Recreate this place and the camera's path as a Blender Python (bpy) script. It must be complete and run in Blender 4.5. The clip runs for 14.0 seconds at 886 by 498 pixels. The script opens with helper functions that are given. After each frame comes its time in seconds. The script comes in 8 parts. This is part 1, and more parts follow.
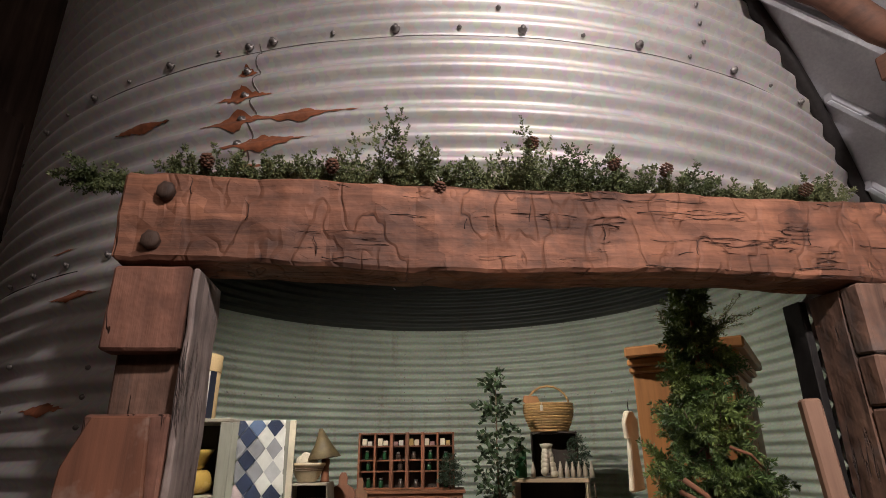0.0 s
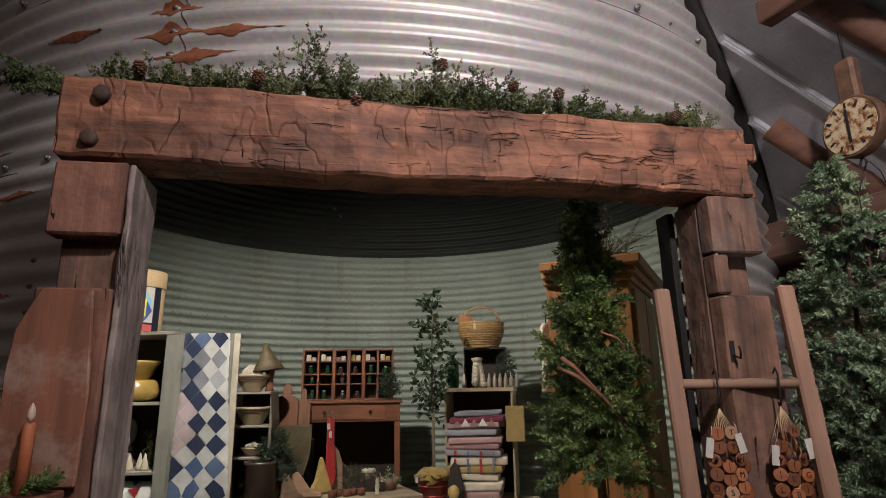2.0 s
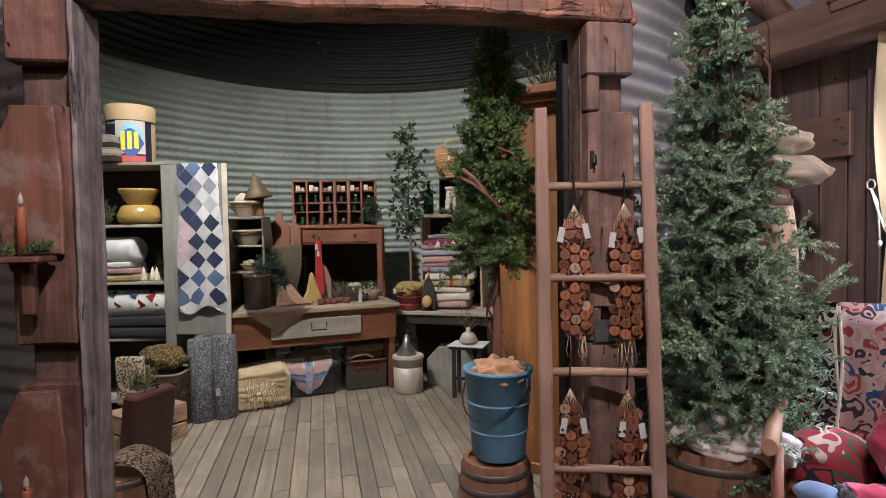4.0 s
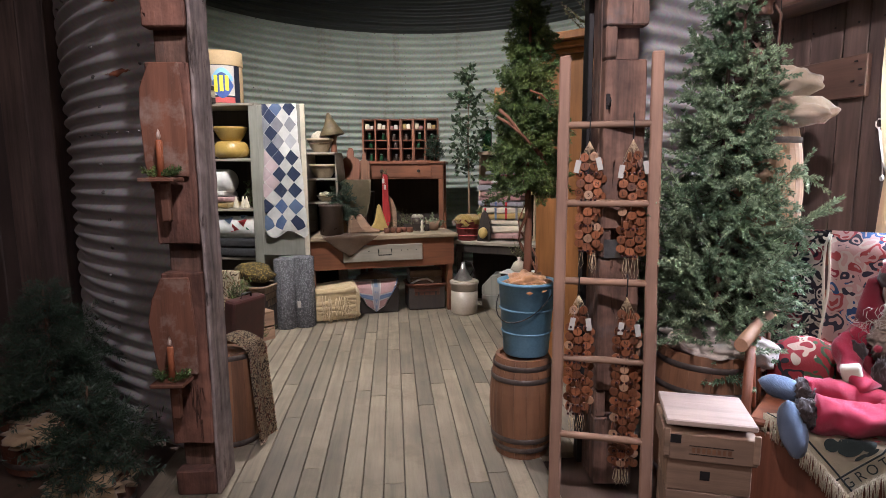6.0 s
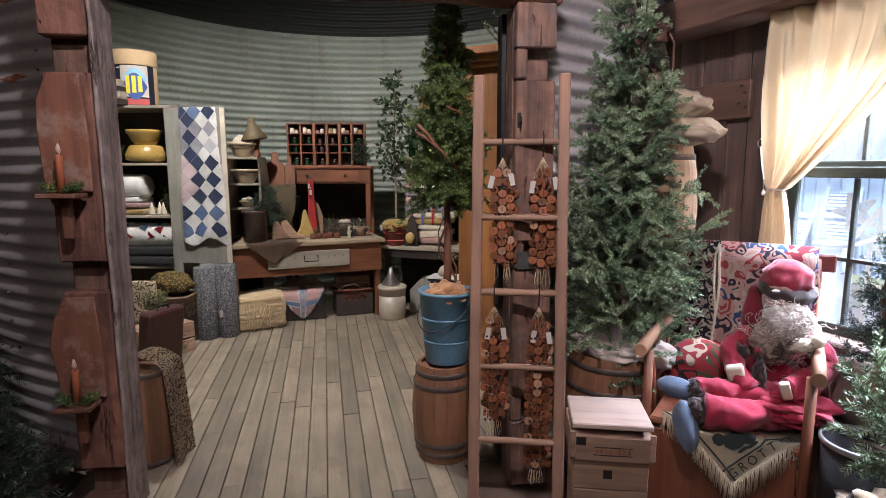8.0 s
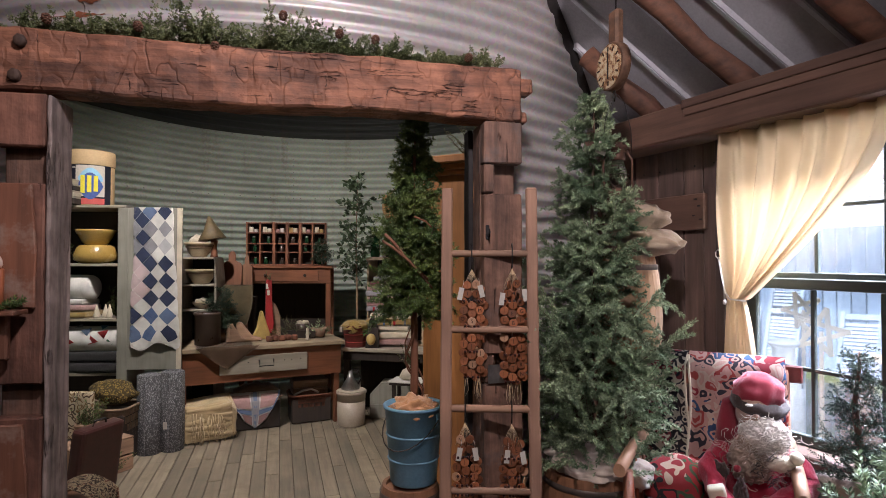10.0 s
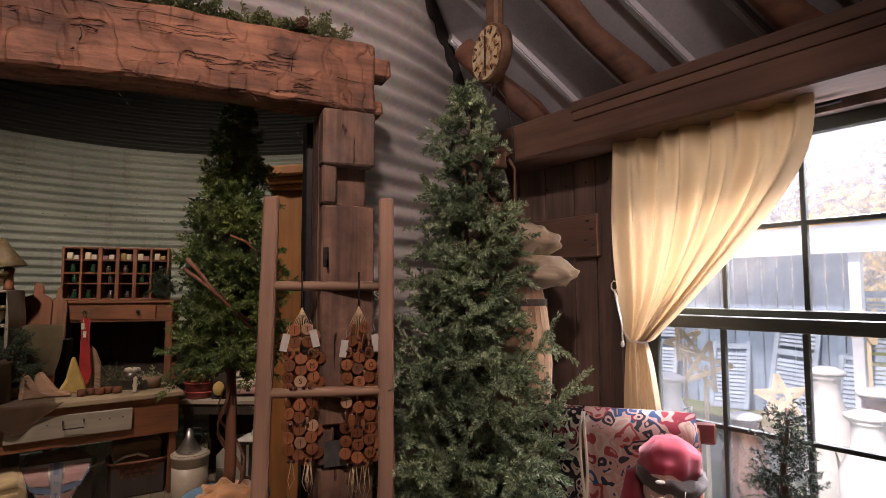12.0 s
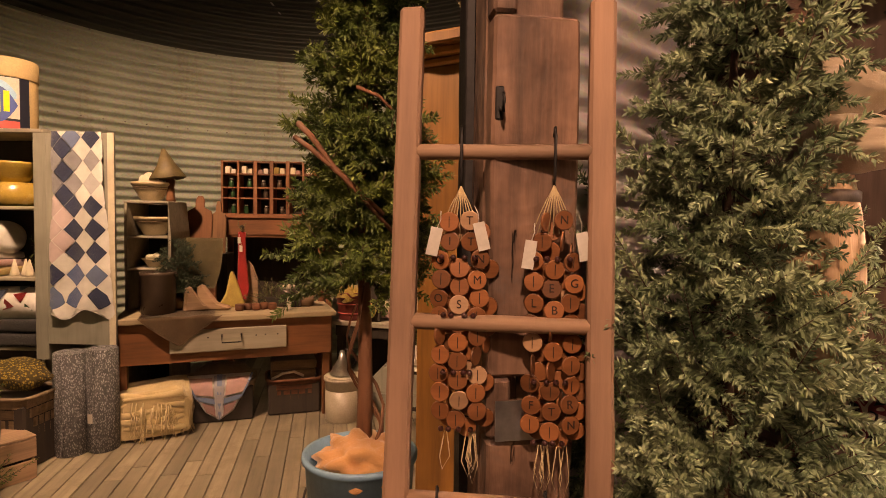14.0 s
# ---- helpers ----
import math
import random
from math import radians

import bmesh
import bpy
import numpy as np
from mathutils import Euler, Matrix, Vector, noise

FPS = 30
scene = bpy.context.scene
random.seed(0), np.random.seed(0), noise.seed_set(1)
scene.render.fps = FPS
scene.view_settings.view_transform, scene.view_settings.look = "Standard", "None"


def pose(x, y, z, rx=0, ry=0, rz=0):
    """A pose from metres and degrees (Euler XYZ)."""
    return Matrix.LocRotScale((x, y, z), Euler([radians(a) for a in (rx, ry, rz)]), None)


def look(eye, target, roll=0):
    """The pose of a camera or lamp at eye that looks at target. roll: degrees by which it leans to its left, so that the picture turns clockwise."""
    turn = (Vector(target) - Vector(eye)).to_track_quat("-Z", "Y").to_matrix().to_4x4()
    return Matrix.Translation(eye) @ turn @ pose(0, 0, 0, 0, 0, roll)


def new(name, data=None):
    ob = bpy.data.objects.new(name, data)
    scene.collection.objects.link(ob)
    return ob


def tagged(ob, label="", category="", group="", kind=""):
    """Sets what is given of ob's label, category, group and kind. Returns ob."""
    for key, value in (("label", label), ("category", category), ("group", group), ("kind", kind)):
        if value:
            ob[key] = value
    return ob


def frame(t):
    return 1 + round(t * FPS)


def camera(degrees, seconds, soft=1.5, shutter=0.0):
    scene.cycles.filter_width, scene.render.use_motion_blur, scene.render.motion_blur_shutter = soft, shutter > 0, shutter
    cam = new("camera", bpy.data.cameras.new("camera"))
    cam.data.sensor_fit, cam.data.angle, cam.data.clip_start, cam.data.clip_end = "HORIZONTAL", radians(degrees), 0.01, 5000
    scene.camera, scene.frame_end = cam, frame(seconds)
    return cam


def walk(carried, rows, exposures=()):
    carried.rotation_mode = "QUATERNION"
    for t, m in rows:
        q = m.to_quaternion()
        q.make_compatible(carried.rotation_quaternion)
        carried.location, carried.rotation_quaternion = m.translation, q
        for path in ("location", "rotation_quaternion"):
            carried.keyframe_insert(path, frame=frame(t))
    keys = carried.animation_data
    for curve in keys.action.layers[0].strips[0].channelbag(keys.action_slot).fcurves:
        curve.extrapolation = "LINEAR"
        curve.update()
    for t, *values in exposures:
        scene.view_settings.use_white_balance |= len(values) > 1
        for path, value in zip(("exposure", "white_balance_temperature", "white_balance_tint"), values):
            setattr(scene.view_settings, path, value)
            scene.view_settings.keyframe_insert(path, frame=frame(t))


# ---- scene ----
cam = camera(76.4, 14.0, soft=0.35)
PATH = [
    (0, (0.686, -0.671, 1.661), (0.488, 1.193, 2.357), -0.7),
    (0.5, (0.746, -0.716, 1.64), (0.643, 1.137, 2.385), -1.0),
    (1, (0.766, -0.748, 1.594), (0.7, 1.105, 2.344), -0.8),
    (1.5, (0.758, -0.77, 1.55), (0.704, 1.129, 2.174), -0.9),
    (2, (0.812, -0.836, 1.513), (0.767, 1.105, 1.993), -0.9),
    (2.5, (0.901, -0.905, 1.48), (0.866, 1.069, 1.802), -1.2),
    (3, (1.085, -0.952, 1.431), (1.051, 1.041, 1.594), -1.2),
    (3.5, (1.212, -1.039, 1.407), (1.136, 0.96, 1.445), -1.2),
    (4, (1.179, -1.144, 1.376), (1.068, 0.851, 1.305), -1.0),
    (6.5, (1.403, -1.577, 1.341), (1.021, 0.365, 1.051), -0.4),
    (7, (1.435, -1.564, 1.339), (1.17, 0.397, 1.047), -0.4),
    (7.5, (1.442, -1.559, 1.376), (1.273, 0.411, 1.079), -0.2),
    (8, (1.419, -1.579, 1.409), (1.291, 0.397, 1.123), -0.1),
    (8.5, (1.406, -1.59, 1.444), (1.289, 0.396, 1.24), 0.0),
    (11, (1.357, -1.293, 1.491), (1.593, 0.689, 1.609), -0.0),
    (11.5, (1.468, -1.105, 1.491), (1.823, 0.858, 1.626), 0.0),
    (12, (1.589, -0.946, 1.499), (1.984, 1.01, 1.646), -0.1),
    (12.5, (1.617, -0.773, 1.465), (2.022, 1.18, 1.617), 0.0),
    (13, (1.574, -0.574, 1.441), (1.961, 1.386, 1.535), 0.3),
    (13.5, (1.517, -0.399, 1.403), (1.742, 1.588, 1.384), 0.5),
    (14, (1.55, -0.248, 1.383), (1.414, 1.745, 1.291), 0.8),
]
EXPOSURE = [(0, 0.95, 6300, 15), (1, 0.75, 6300, 15), (1.5, 0.68, 6300, 16), (2, 0.85, 6100, 15), (3, 1.25, 5750, 17), (4, 1.35, 5650, 18), (6.5, 1.5, 5750, 20), (8.5, 1.2, 5900, 21), (11, 0.7, 6300, 24), (12, 0.4, 7200, 30), (12.5, 0.4, 8300, 33), (13, 0.55, 9400, 39), (13.5, 0.85, 12000, 42), (14, 1.3, 13500, 44)]
walk(cam, [(t, look(eye, target, roll)) for t, eye, target, roll in PATH], EXPOSURE)

# ---- world, sun, lamps ----
world = bpy.data.worlds.new("world")
scene.world = world
world.use_nodes = True
wn = world.node_tree.nodes
sky = wn.new("ShaderNodeTexSky")
sky.sky_type, sky.sun_disc = "NISHITA", False
sky.sun_elevation, sky.sun_rotation = radians(50), radians(240)
wn["Background"].inputs["Strength"].default_value = 0.15
world.node_tree.links.new(sky.outputs["Color"], wn["Background"].inputs["Color"])


def lamp(name, kind, energy, colour, m, **extra):
    data = bpy.data.lights.new(name, kind)
    data.energy, data.color = energy, colour
    if "size" in extra:
        if kind == "AREA":
            data.shape = "RECTANGLE"
            data.size, data.size_y = extra["size"]
        elif kind == "SUN":
            data.angle = extra["size"]
        else:
            data.shadow_soft_size = extra["size"]
    if kind == "SPOT":
        data.spot_size, data.spot_blend = radians(extra.get("cone", 90)), extra.get("blend", 0.6)
    ob = new(name, data)
    ob.matrix_world = m
    return ob


SUN_AT = Vector((math.cos(radians(50)) * math.cos(radians(210)), math.cos(radians(50)) * math.sin(radians(210)), math.sin(radians(50))))
lamp("sun", "SUN", 4.5, (1.0, 0.95, 0.88), look(SUN_AT * 30, (0, 0, 0)), size=radians(0.5))
lamp("bin_lamp", "SPOT", 208, (1.0, 0.93, 0.79), look((-0.35, 1.75, 3.6), (0.35, 3.6, 0.6)), size=0.05, cone=127, blend=0.75)
lamp("barn_lamp", "SPOT", 125, (1.0, 0.91, 0.84), look((1.5, -1.15, 3.2), (1.2, 0.9, 2.15)), size=0.07, cone=108, blend=0.9)
lamp("window_sky", "AREA", 290, (0.80, 0.90, 1.0), pose(2.70, 1.10, 0, 0, 0, math.degrees(math.atan2(-0.907, 0.42))) @ look((0.6, 0.5, 2.6), (0.45, -1.0, 0.75)), size=(1.3, 0.45))
# added fill without a real fitting, lifts the barn's dark parts
lamp("back_fill", "POINT", 24, (1.0, 0.84, 0.70), pose(0.6, -3.0, 3.2), size=0.15)


# ---- builders ----
def finish(name, bm, material, smooth=False):
    me = bpy.data.meshes.new(name)
    bm.to_mesh(me)
    bm.free()
    for m in (material if isinstance(material, (list, tuple)) else [material]):
        me.materials.append(m)
    if smooth:
        me.polygons.foreach_set("use_smooth", [True] * len(me.polygons))
    return me


def part(name, bm, material, parent, label="", at=None, smooth=False):
    me = bm if isinstance(bm, bpy.types.Mesh) else finish(name, bm, material, smooth)
    ob = new(name, me)
    ob.parent = parent
    if at is not None:
        ob.matrix_basis = at
    return tagged(ob, label)


def thing(name, at, label, category, group="", kind=""):
    ob = new(name)
    ob.empty_display_size = 0.1
    ob.matrix_basis = at
    return tagged(ob, label, category, group, kind)


def solid(name, bm, material, at, label, category, group="", kind="", smooth=False):
    ob = new(name, finish(name, bm, material, smooth))
    ob.matrix_basis = at
    return tagged(ob, label, category, group, kind)


def from_arrays(name, verts, faces, material, smooth=False):
    me = bpy.data.meshes.new(name)
    me.from_pydata([tuple(v) for v in verts], [], [tuple(f) for f in faces])
    me.materials.append(material)
    if smooth:
        me.polygons.foreach_set("use_smooth", [True] * len(me.polygons))
    return me


def bx(x0, y0, z0, x1, y1, z1, bevel=0.0, bm=None, seg=1):
    made = bmesh.new()
    bmesh.ops.create_cube(made, size=1, matrix=Matrix.LocRotScale(((x0 + x1) / 2, (y0 + y1) / 2, (z0 + z1) / 2), None, (abs(x1 - x0), abs(y1 - y0), abs(z1 - z0))))
    if bevel:
        bmesh.ops.bevel(made, geom=made.edges[:], offset=bevel, segments=seg, affect="EDGES", profile=0.6)
    return join(bm, made)


def join(bm, other, m=None):
    if m is not None:
        other.transform(m)
    if bm is None:
        return other
    keep = {}
    for v in other.verts:
        keep[v] = bm.verts.new(v.co)
    for f in other.faces:
        g = bm.faces.new([keep[v] for v in f.verts])
        g.smooth, g.material_index = f.smooth, f.material_index
    other.free()
    return bm


def rough(bm, amount, scale, seed=0.0, axis=(1, 1, 1)):
    for v in bm.verts:
        p = Vector((v.co.x * axis[0], v.co.y * axis[1], v.co.z * axis[2])) * scale + Vector((seed, seed * 1.7, -seed))
        v.co += noise.noise_vector(p) * amount
    return bm


def hewn(sx, sy, sz, cuts, amount, seed, bevel=0.006):
    """A hewn timber from 0 to sx, sy, sz, with an uneven skin."""
    bm = bmesh.new()
    bmesh.ops.create_cube(bm, size=1, matrix=Matrix.LocRotScale((sx / 2, sy / 2, sz / 2), None, (sx, sy, sz)))
    bmesh.ops.bevel(bm, geom=bm.edges[:], offset=bevel, segments=1, affect="EDGES")
    for k, n in enumerate(cuts):
        size = (sx, sy, sz)[k]
        normal = [0, 0, 0]
        normal[k] = 1
        for i in range(1, n):
            where = [0, 0, 0]
            where[k] = size * i / n
            bmesh.ops.bisect_plane(bm, geom=bm.verts[:] + bm.edges[:] + bm.faces[:], plane_co=where, plane_no=normal)
    rough(bm, amount, 9, seed)
    return rough(bm, amount * 0.6, 31, seed + 3)


def lathe(profile, seg=24, close=True):
    """A turned shape from pairs of radius and height."""
    bm = bmesh.new()
    rings = []
    for r, z in profile:
        rings.append([bm.verts.new((r * math.cos(2 * math.pi * i / seg), r * math.sin(2 * math.pi * i / seg), z)) for i in range(seg)])
    for a, b in zip(rings, rings[1:]):
        for i in range(seg):
            f = bm.faces.new((a[i], a[(i + 1) % seg], b[(i + 1) % seg], b[i]))
            f.smooth = True
    if close:
        for ring, turn in ((rings[0], -1), (rings[-1], 1)):
            bm.faces.new(ring[::turn])
    return bm


def tube(points, radius, seg=8, taper=1.0, bm=None):
    bm = bm or bmesh.new()
    points = [Vector(p) for p in points]
    rings = []
    for i, p in enumerate(points):
        way = (points[min(i + 1, len(points) - 1)] - points[max(i - 1, 0)]).normalized()
        side = way.cross(Vector((0.13, 0.31, 0.94)) if abs(way.z) < 0.9 else Vector((1, 0.2, 0))).normalized()
        up = side.cross(way)
        r = radius * (1 + (taper - 1) * i / max(1, len(points) - 1))
        rings.append([bm.verts.new(p + (side * math.cos(2 * math.pi * k / seg) + up * math.sin(2 * math.pi * k / seg)) * r) for k in range(seg)])
    for a, b in zip(rings, rings[1:]):
        for k in range(seg):
            f = bm.faces.new((a[k], a[(k + 1) % seg], b[(k + 1) % seg], b[k]))
            f.smooth = True
    bm.faces.new(rings[0][::-1])
    bm.faces.new(rings[-1])
    bmesh.ops.recalc_face_normals(bm, faces=bm.faces[:])
    return bm


def blob(rx, ry, rz, amount=0.1, scale=2.0, seed=0.0, sub=3, flat=None):
    bm = bmesh.new()
    bmesh.ops.create_icosphere(bm, subdivisions=sub, radius=1)
    for v in bm.verts:
        n = noise.noise(v.co * scale + Vector((seed, -seed, seed * 0.5)))
        v.co *= 1 + amount * n
        v.co = Vector((v.co.x * rx, v.co.y * ry, v.co.z * rz))
        if flat is not None:
            v.co.z = max(v.co.z, flat)
    for f in bm.faces:
        f.smooth = True
    return bm


def slab(outline, thick, bevel=0.0):
    """A flat piece cut to an outline of x, z pairs, thick along y."""
    bm = bmesh.new()
    a = [bm.verts.new((x, 0, z)) for x, z in outline]
    b = [bm.verts.new((x, thick, z)) for x, z in outline]
    n = len(a)
    bm.faces.new(a)
    bm.faces.new(b[::-1])
    for i in range(n):
        bm.faces.new((a[i], b[i], b[(i + 1) % n], a[(i + 1) % n]))
    bmesh.ops.recalc_face_normals(bm, faces=bm.faces[:])
    if bevel:
        bmesh.ops.bevel(bm, geom=bm.edges[:], offset=bevel, segments=1, affect="EDGES")
    return bm


def sheet(nx, ny, place):
    """A cloth of nx by ny cells; place(u, v) gives each corner."""
    bm = bmesh.new()
    grid = [[bm.verts.new(place(i / nx, j / ny)) for i in range(nx + 1)] for j in range(ny + 1)]
    for j in range(ny):
        for i in range(nx):
            bm.faces.new((grid[j][i], grid[j][i + 1], grid[j + 1][i + 1], grid[j + 1][i])).smooth = True
    return bm


def thicken(bm, t):
    bmesh.ops.solidify(bm, geom=bm.faces[:], thickness=t)
    return bm


# ---- materials ----
class Nodes:
    def __init__(self, name):
        self.material = bpy.data.materials.new(name)
        self.material.use_nodes = True
        self.tree = self.material.node_tree
        self.shader = self.tree.nodes["Principled BSDF"]

    def add(self, kind, **inputs):
        node = self.tree.nodes.new(kind)
        for key, value in inputs.items():
            self.put(node.inputs[int(key[1:])] if key[0] == "i" and key[1:].isdigit() else node.inputs[key.replace("_", " ")], value)
        return node

    def put(self, socket, value):
        if isinstance(value, bpy.types.NodeSocket):
            self.tree.links.new(value, socket)
        else:
            socket.default_value = value

    def coords(self, stretch=(1, 1, 1), vary=True):
        where = self.add("ShaderNodeTexCoord").outputs["Object"]
        scaled = self.add("ShaderNodeVectorMath", i0=where, i1=stretch)
        scaled.operation = "MULTIPLY"
        if not vary:
            return scaled.outputs[0]
        shift = self.add("ShaderNodeVectorMath", i0=self.add("ShaderNodeObjectInfo").outputs["Random"], i1=(37.0, 53.0, 71.0))
        shift.operation = "MULTIPLY"
        moved = self.add("ShaderNodeVectorMath", i0=scaled.outputs[0], i1=shift.outputs[0])
        return moved.outputs[0]

    def noise(self, vector, scale, detail=4.0, rough=0.55):
        return self.add("ShaderNodeTexNoise", Vector=vector, Scale=scale, Detail=detail, Roughness=rough).outputs["Fac"]

    def ramp(self, fac, stops):
        node = self.add("ShaderNodeValToRGB", Fac=fac)
        e = node.color_ramp.elements
        while len(e) < len(stops):
            e.new(0.5)
        for el, (at, c) in zip(e, stops):
            el.position, el.color = at, (*c, 1)
        return node.outputs["Color"]

    def mix(self, fac, a, b, how="MIX"):
        node = self.tree.nodes.new("ShaderNodeMix")
        node.data_type, node.blend_type = "RGBA", how
        for socket, value in ((node.inputs[0], fac), (node.inputs[6], a), (node.inputs[7], b)):
            self.put(socket, (*value, 1) if isinstance(value, tuple) and len(value) == 3 else value)
        return node.outputs[2]

    def maths(self, how, a, b=0.0):
        node = self.add("ShaderNodeMath", i0=a, i1=b)
        node.operation = how
        return node.outputs[0]

    def done(self, colour, roughness=0.7, metal=0.0, height=None, strength=0.3, distance=0.01):
        self.put(self.shader.inputs["Base Color"], (*colour, 1) if isinstance(colour, tuple) and len(colour) == 3 else colour)
        self.put(self.shader.inputs["Roughness"], roughness)
        self.put(self.shader.inputs["Metallic"], metal)
        if height is not None:
            bump = self.add("ShaderNodeBump", Height=height, Strength=strength, Distance=distance)
            self.put(self.shader.inputs["Normal"], bump.outputs["Normal"])
        return self.material


def shade(c, k):
    return tuple(min(1.0, x * k) for x in c)


def wood(name, c, along=2, dark=0.45, light=1.35, rough_=0.75, fine=1.0, strength=0.35, stain=None, checks=False, each_dark=0.8, each_light=1.12, adze=False, crack_width=0.009):
    n = Nodes(name)
    stretch = [22.0 * fine] * 3
    stretch[along] = 1.6 * fine
    grain = n.noise(n.coords(tuple(stretch)), 1.0, 6.0, 0.65)
    broad = n.noise(n.coords((2.2, 2.2, 2.2)), 1.0, 3.0)
    base = n.ramp(grain, [(0.28, shade(c, dark)), (0.5, c), (0.74, shade(c, light))])
    tint = n.ramp(broad, [(0.3, (0.62, 0.6, 0.6)), (0.62, (1.08, 1.05, 1.02))])
    col = n.mix(0.85, base, tint, "MULTIPLY")
    each = n.ramp(n.add("ShaderNodeObjectInfo").outputs["Random"], [(0.0, (each_dark, each_dark, each_dark * 1.02)), (1.0, (each_light, each_light * 0.97, each_light * 0.94))])
    col = n.mix(0.8, col, each, "MULTIPLY")
    if stain:
        spot = n.ramp(n.noise(n.coords((5, 5, 5)), 1.0, 5.0, 0.7), [(0.52, (0, 0, 0)), (0.66, (1, 1, 1))])
        col = n.mix(n.maths("MULTIPLY", spot, 0.7), col, stain)
    if checks:
        reach = [9.0] * 3
        reach[along] = 0.9
        lines = n.noise(n.coords(tuple(reach)), 1.0, 5.0, 0.6)
        near = n.maths("ABSOLUTE", n.maths("SUBTRACT", lines, 0.5))
        hollow = n.noise(n.coords((13.0, 13.0, 13.0)), 1.0, 3.0)
        sparse = n.noise(n.coords((3.5, 3.5, 3.5)), 1.0, 2.0)
        near = n.maths("ADD", near, n.maths("MULTIPLY", n.maths("MAXIMUM", n.maths("SUBTRACT", 0.55, sparse), 0.0), 0.6))
        crack = n.ramp(near, [(0.0, (0, 0, 0)), (0.011, (1, 1, 1))])
        col = n.mix(1.0, col, n.ramp(near, [(0.0, (0.28, 0.24, 0.22)), (crack_width, (0.8, 0.77, 0.75)), (crack_width * 4 + 0.01, (1.06, 1.06, 1.06))]), "MULTIPLY")
        col = n.mix(0.7, col, n.ramp(hollow, [(0.32, (0.55, 0.52, 0.52)), (0.6, (1.2, 1.18, 1.15))]), "MULTIPLY")
        grain = n.maths("ADD", n.maths("ADD", n.maths("MULTIPLY", grain, 0.5), crack), hollow)
        if adze:
            # hewn facets: short blocks with chopped edges between them
            cell = n.tree.nodes.new("ShaderNodeTexVoronoi")
            cell.distance = "CHEBYCHEV"
            n.put(cell.inputs["Vector"], n.coords((5.5, 9.0, 11.0)))
            cell.inputs["Scale"].default_value = 1.0
            tone = n.add("ShaderNodeSeparateColor", i0=cell.outputs["Color"]).outputs[0]
            col = n.mix(1.0, col, n.ramp(tone, [(0.0, (0.72, 0.69, 0.68)), (1.0, (1.28, 1.26, 1.22))]), "MULTIPLY")
            upright = n.noise(n.coords((10.0, 6.0, 5.0)), 1.0, 2.0)
            chop = n.maths("ABSOLUTE", n.maths("SUBTRACT", upright, 0.5))
            worn = n.ramp(n.noise(n.coords((6.0, 6.0, 9.0)), 1.0, 2.0), [(0.55, (0, 0, 0)), (0.6, (1, 1, 1))])
            dent = n.ramp(chop, [(0.0, (0.35, 0.31, 0.29)), (0.012, (1.0, 1.0, 1.0))])
            col = n.mix(worn, col, n.mix(1.0, col, dent, "MULTIPLY"))
            grain = n.maths("ADD", grain, n.maths("ADD", n.maths("MULTIPLY", tone, 0.6), n.maths("MULTIPLY", n.maths("MINIMUM", chop, 0.03), 12.0)))
        return n.done(col, rough_, 0.0, grain, 1.0, 0.009)
    return n.done(col, n.maths("ADD", n.maths("MULTIPLY", grain, 0.25), rough_ - 0.12), 0.0, grain, strength, 0.006)


def plain(name, c, rough_=0.7, metal=0.0, spread=0.25, scale=14.0, strength=0.15, fine=90.0, coat=0.0):
    n = Nodes(name)
    broad = n.noise(n.coords(), scale, 4.0)
    small = n.noise(n.coords(), fine, 3.0)
    col = n.ramp(broad, [(0.3, shade(c, 1 - spread)), (0.7, shade(c, 1 + spread * 0.7))])
    col = n.mix(0.35, col, n.ramp(small, [(0.3, (0.7, 0.7, 0.7)), (0.7, (1.15, 1.15, 1.15))]), "MULTIPLY")
    if coat:
        n.shader.inputs["Coat Weight"].default_value = coat
    return n.done(col, n.maths("ADD", n.maths("MULTIPLY", broad, 0.2), rough_ - 0.1), metal, small, strength, 0.003)


def cloth(name, c, scale=260.0, rough_=0.95, spread=0.2):
    n = Nodes(name)
    w = n.coords()
    weave = n.add("ShaderNodeTexChecker", Vector=w, Scale=scale).outputs["Fac"]
    broad = n.noise(w, 9.0, 4.0)
    col = n.ramp(broad, [(0.3, shade(c, 1 - spread)), (0.7, shade(c, 1 + spread * 0.6))])
    n.shader.inputs["Sheen Weight"].default_value = 0.25
    return n.done(col, rough_, 0.0, n.maths("ADD", n.maths("MULTIPLY", weave, 0.5), n.noise(w, 40.0, 4.0)), 0.5, 0.003)


def foliage(name, c, tip):
    n = Nodes(name)
    each = n.add("ShaderNodeNewGeometry").outputs["Random Per Island"]
    broad = n.noise(n.coords(), 7.0, 3.0)
    col = n.mix(n.ramp(broad, [(0.35, (0, 0, 0)), (0.7, (1, 1, 1))]), c, tip)
    col = n.mix(0.8, col, n.ramp(each, [(0.0, (0.4, 0.45, 0.4)), (0.8, (1.15, 1.12, 1.05)), (1.0, (1.7, 1.65, 1.5))]), "MULTIPLY")
    n.shader.inputs["Subsurface Weight"].default_value = 0.0
    return n.done(col, 0.55)


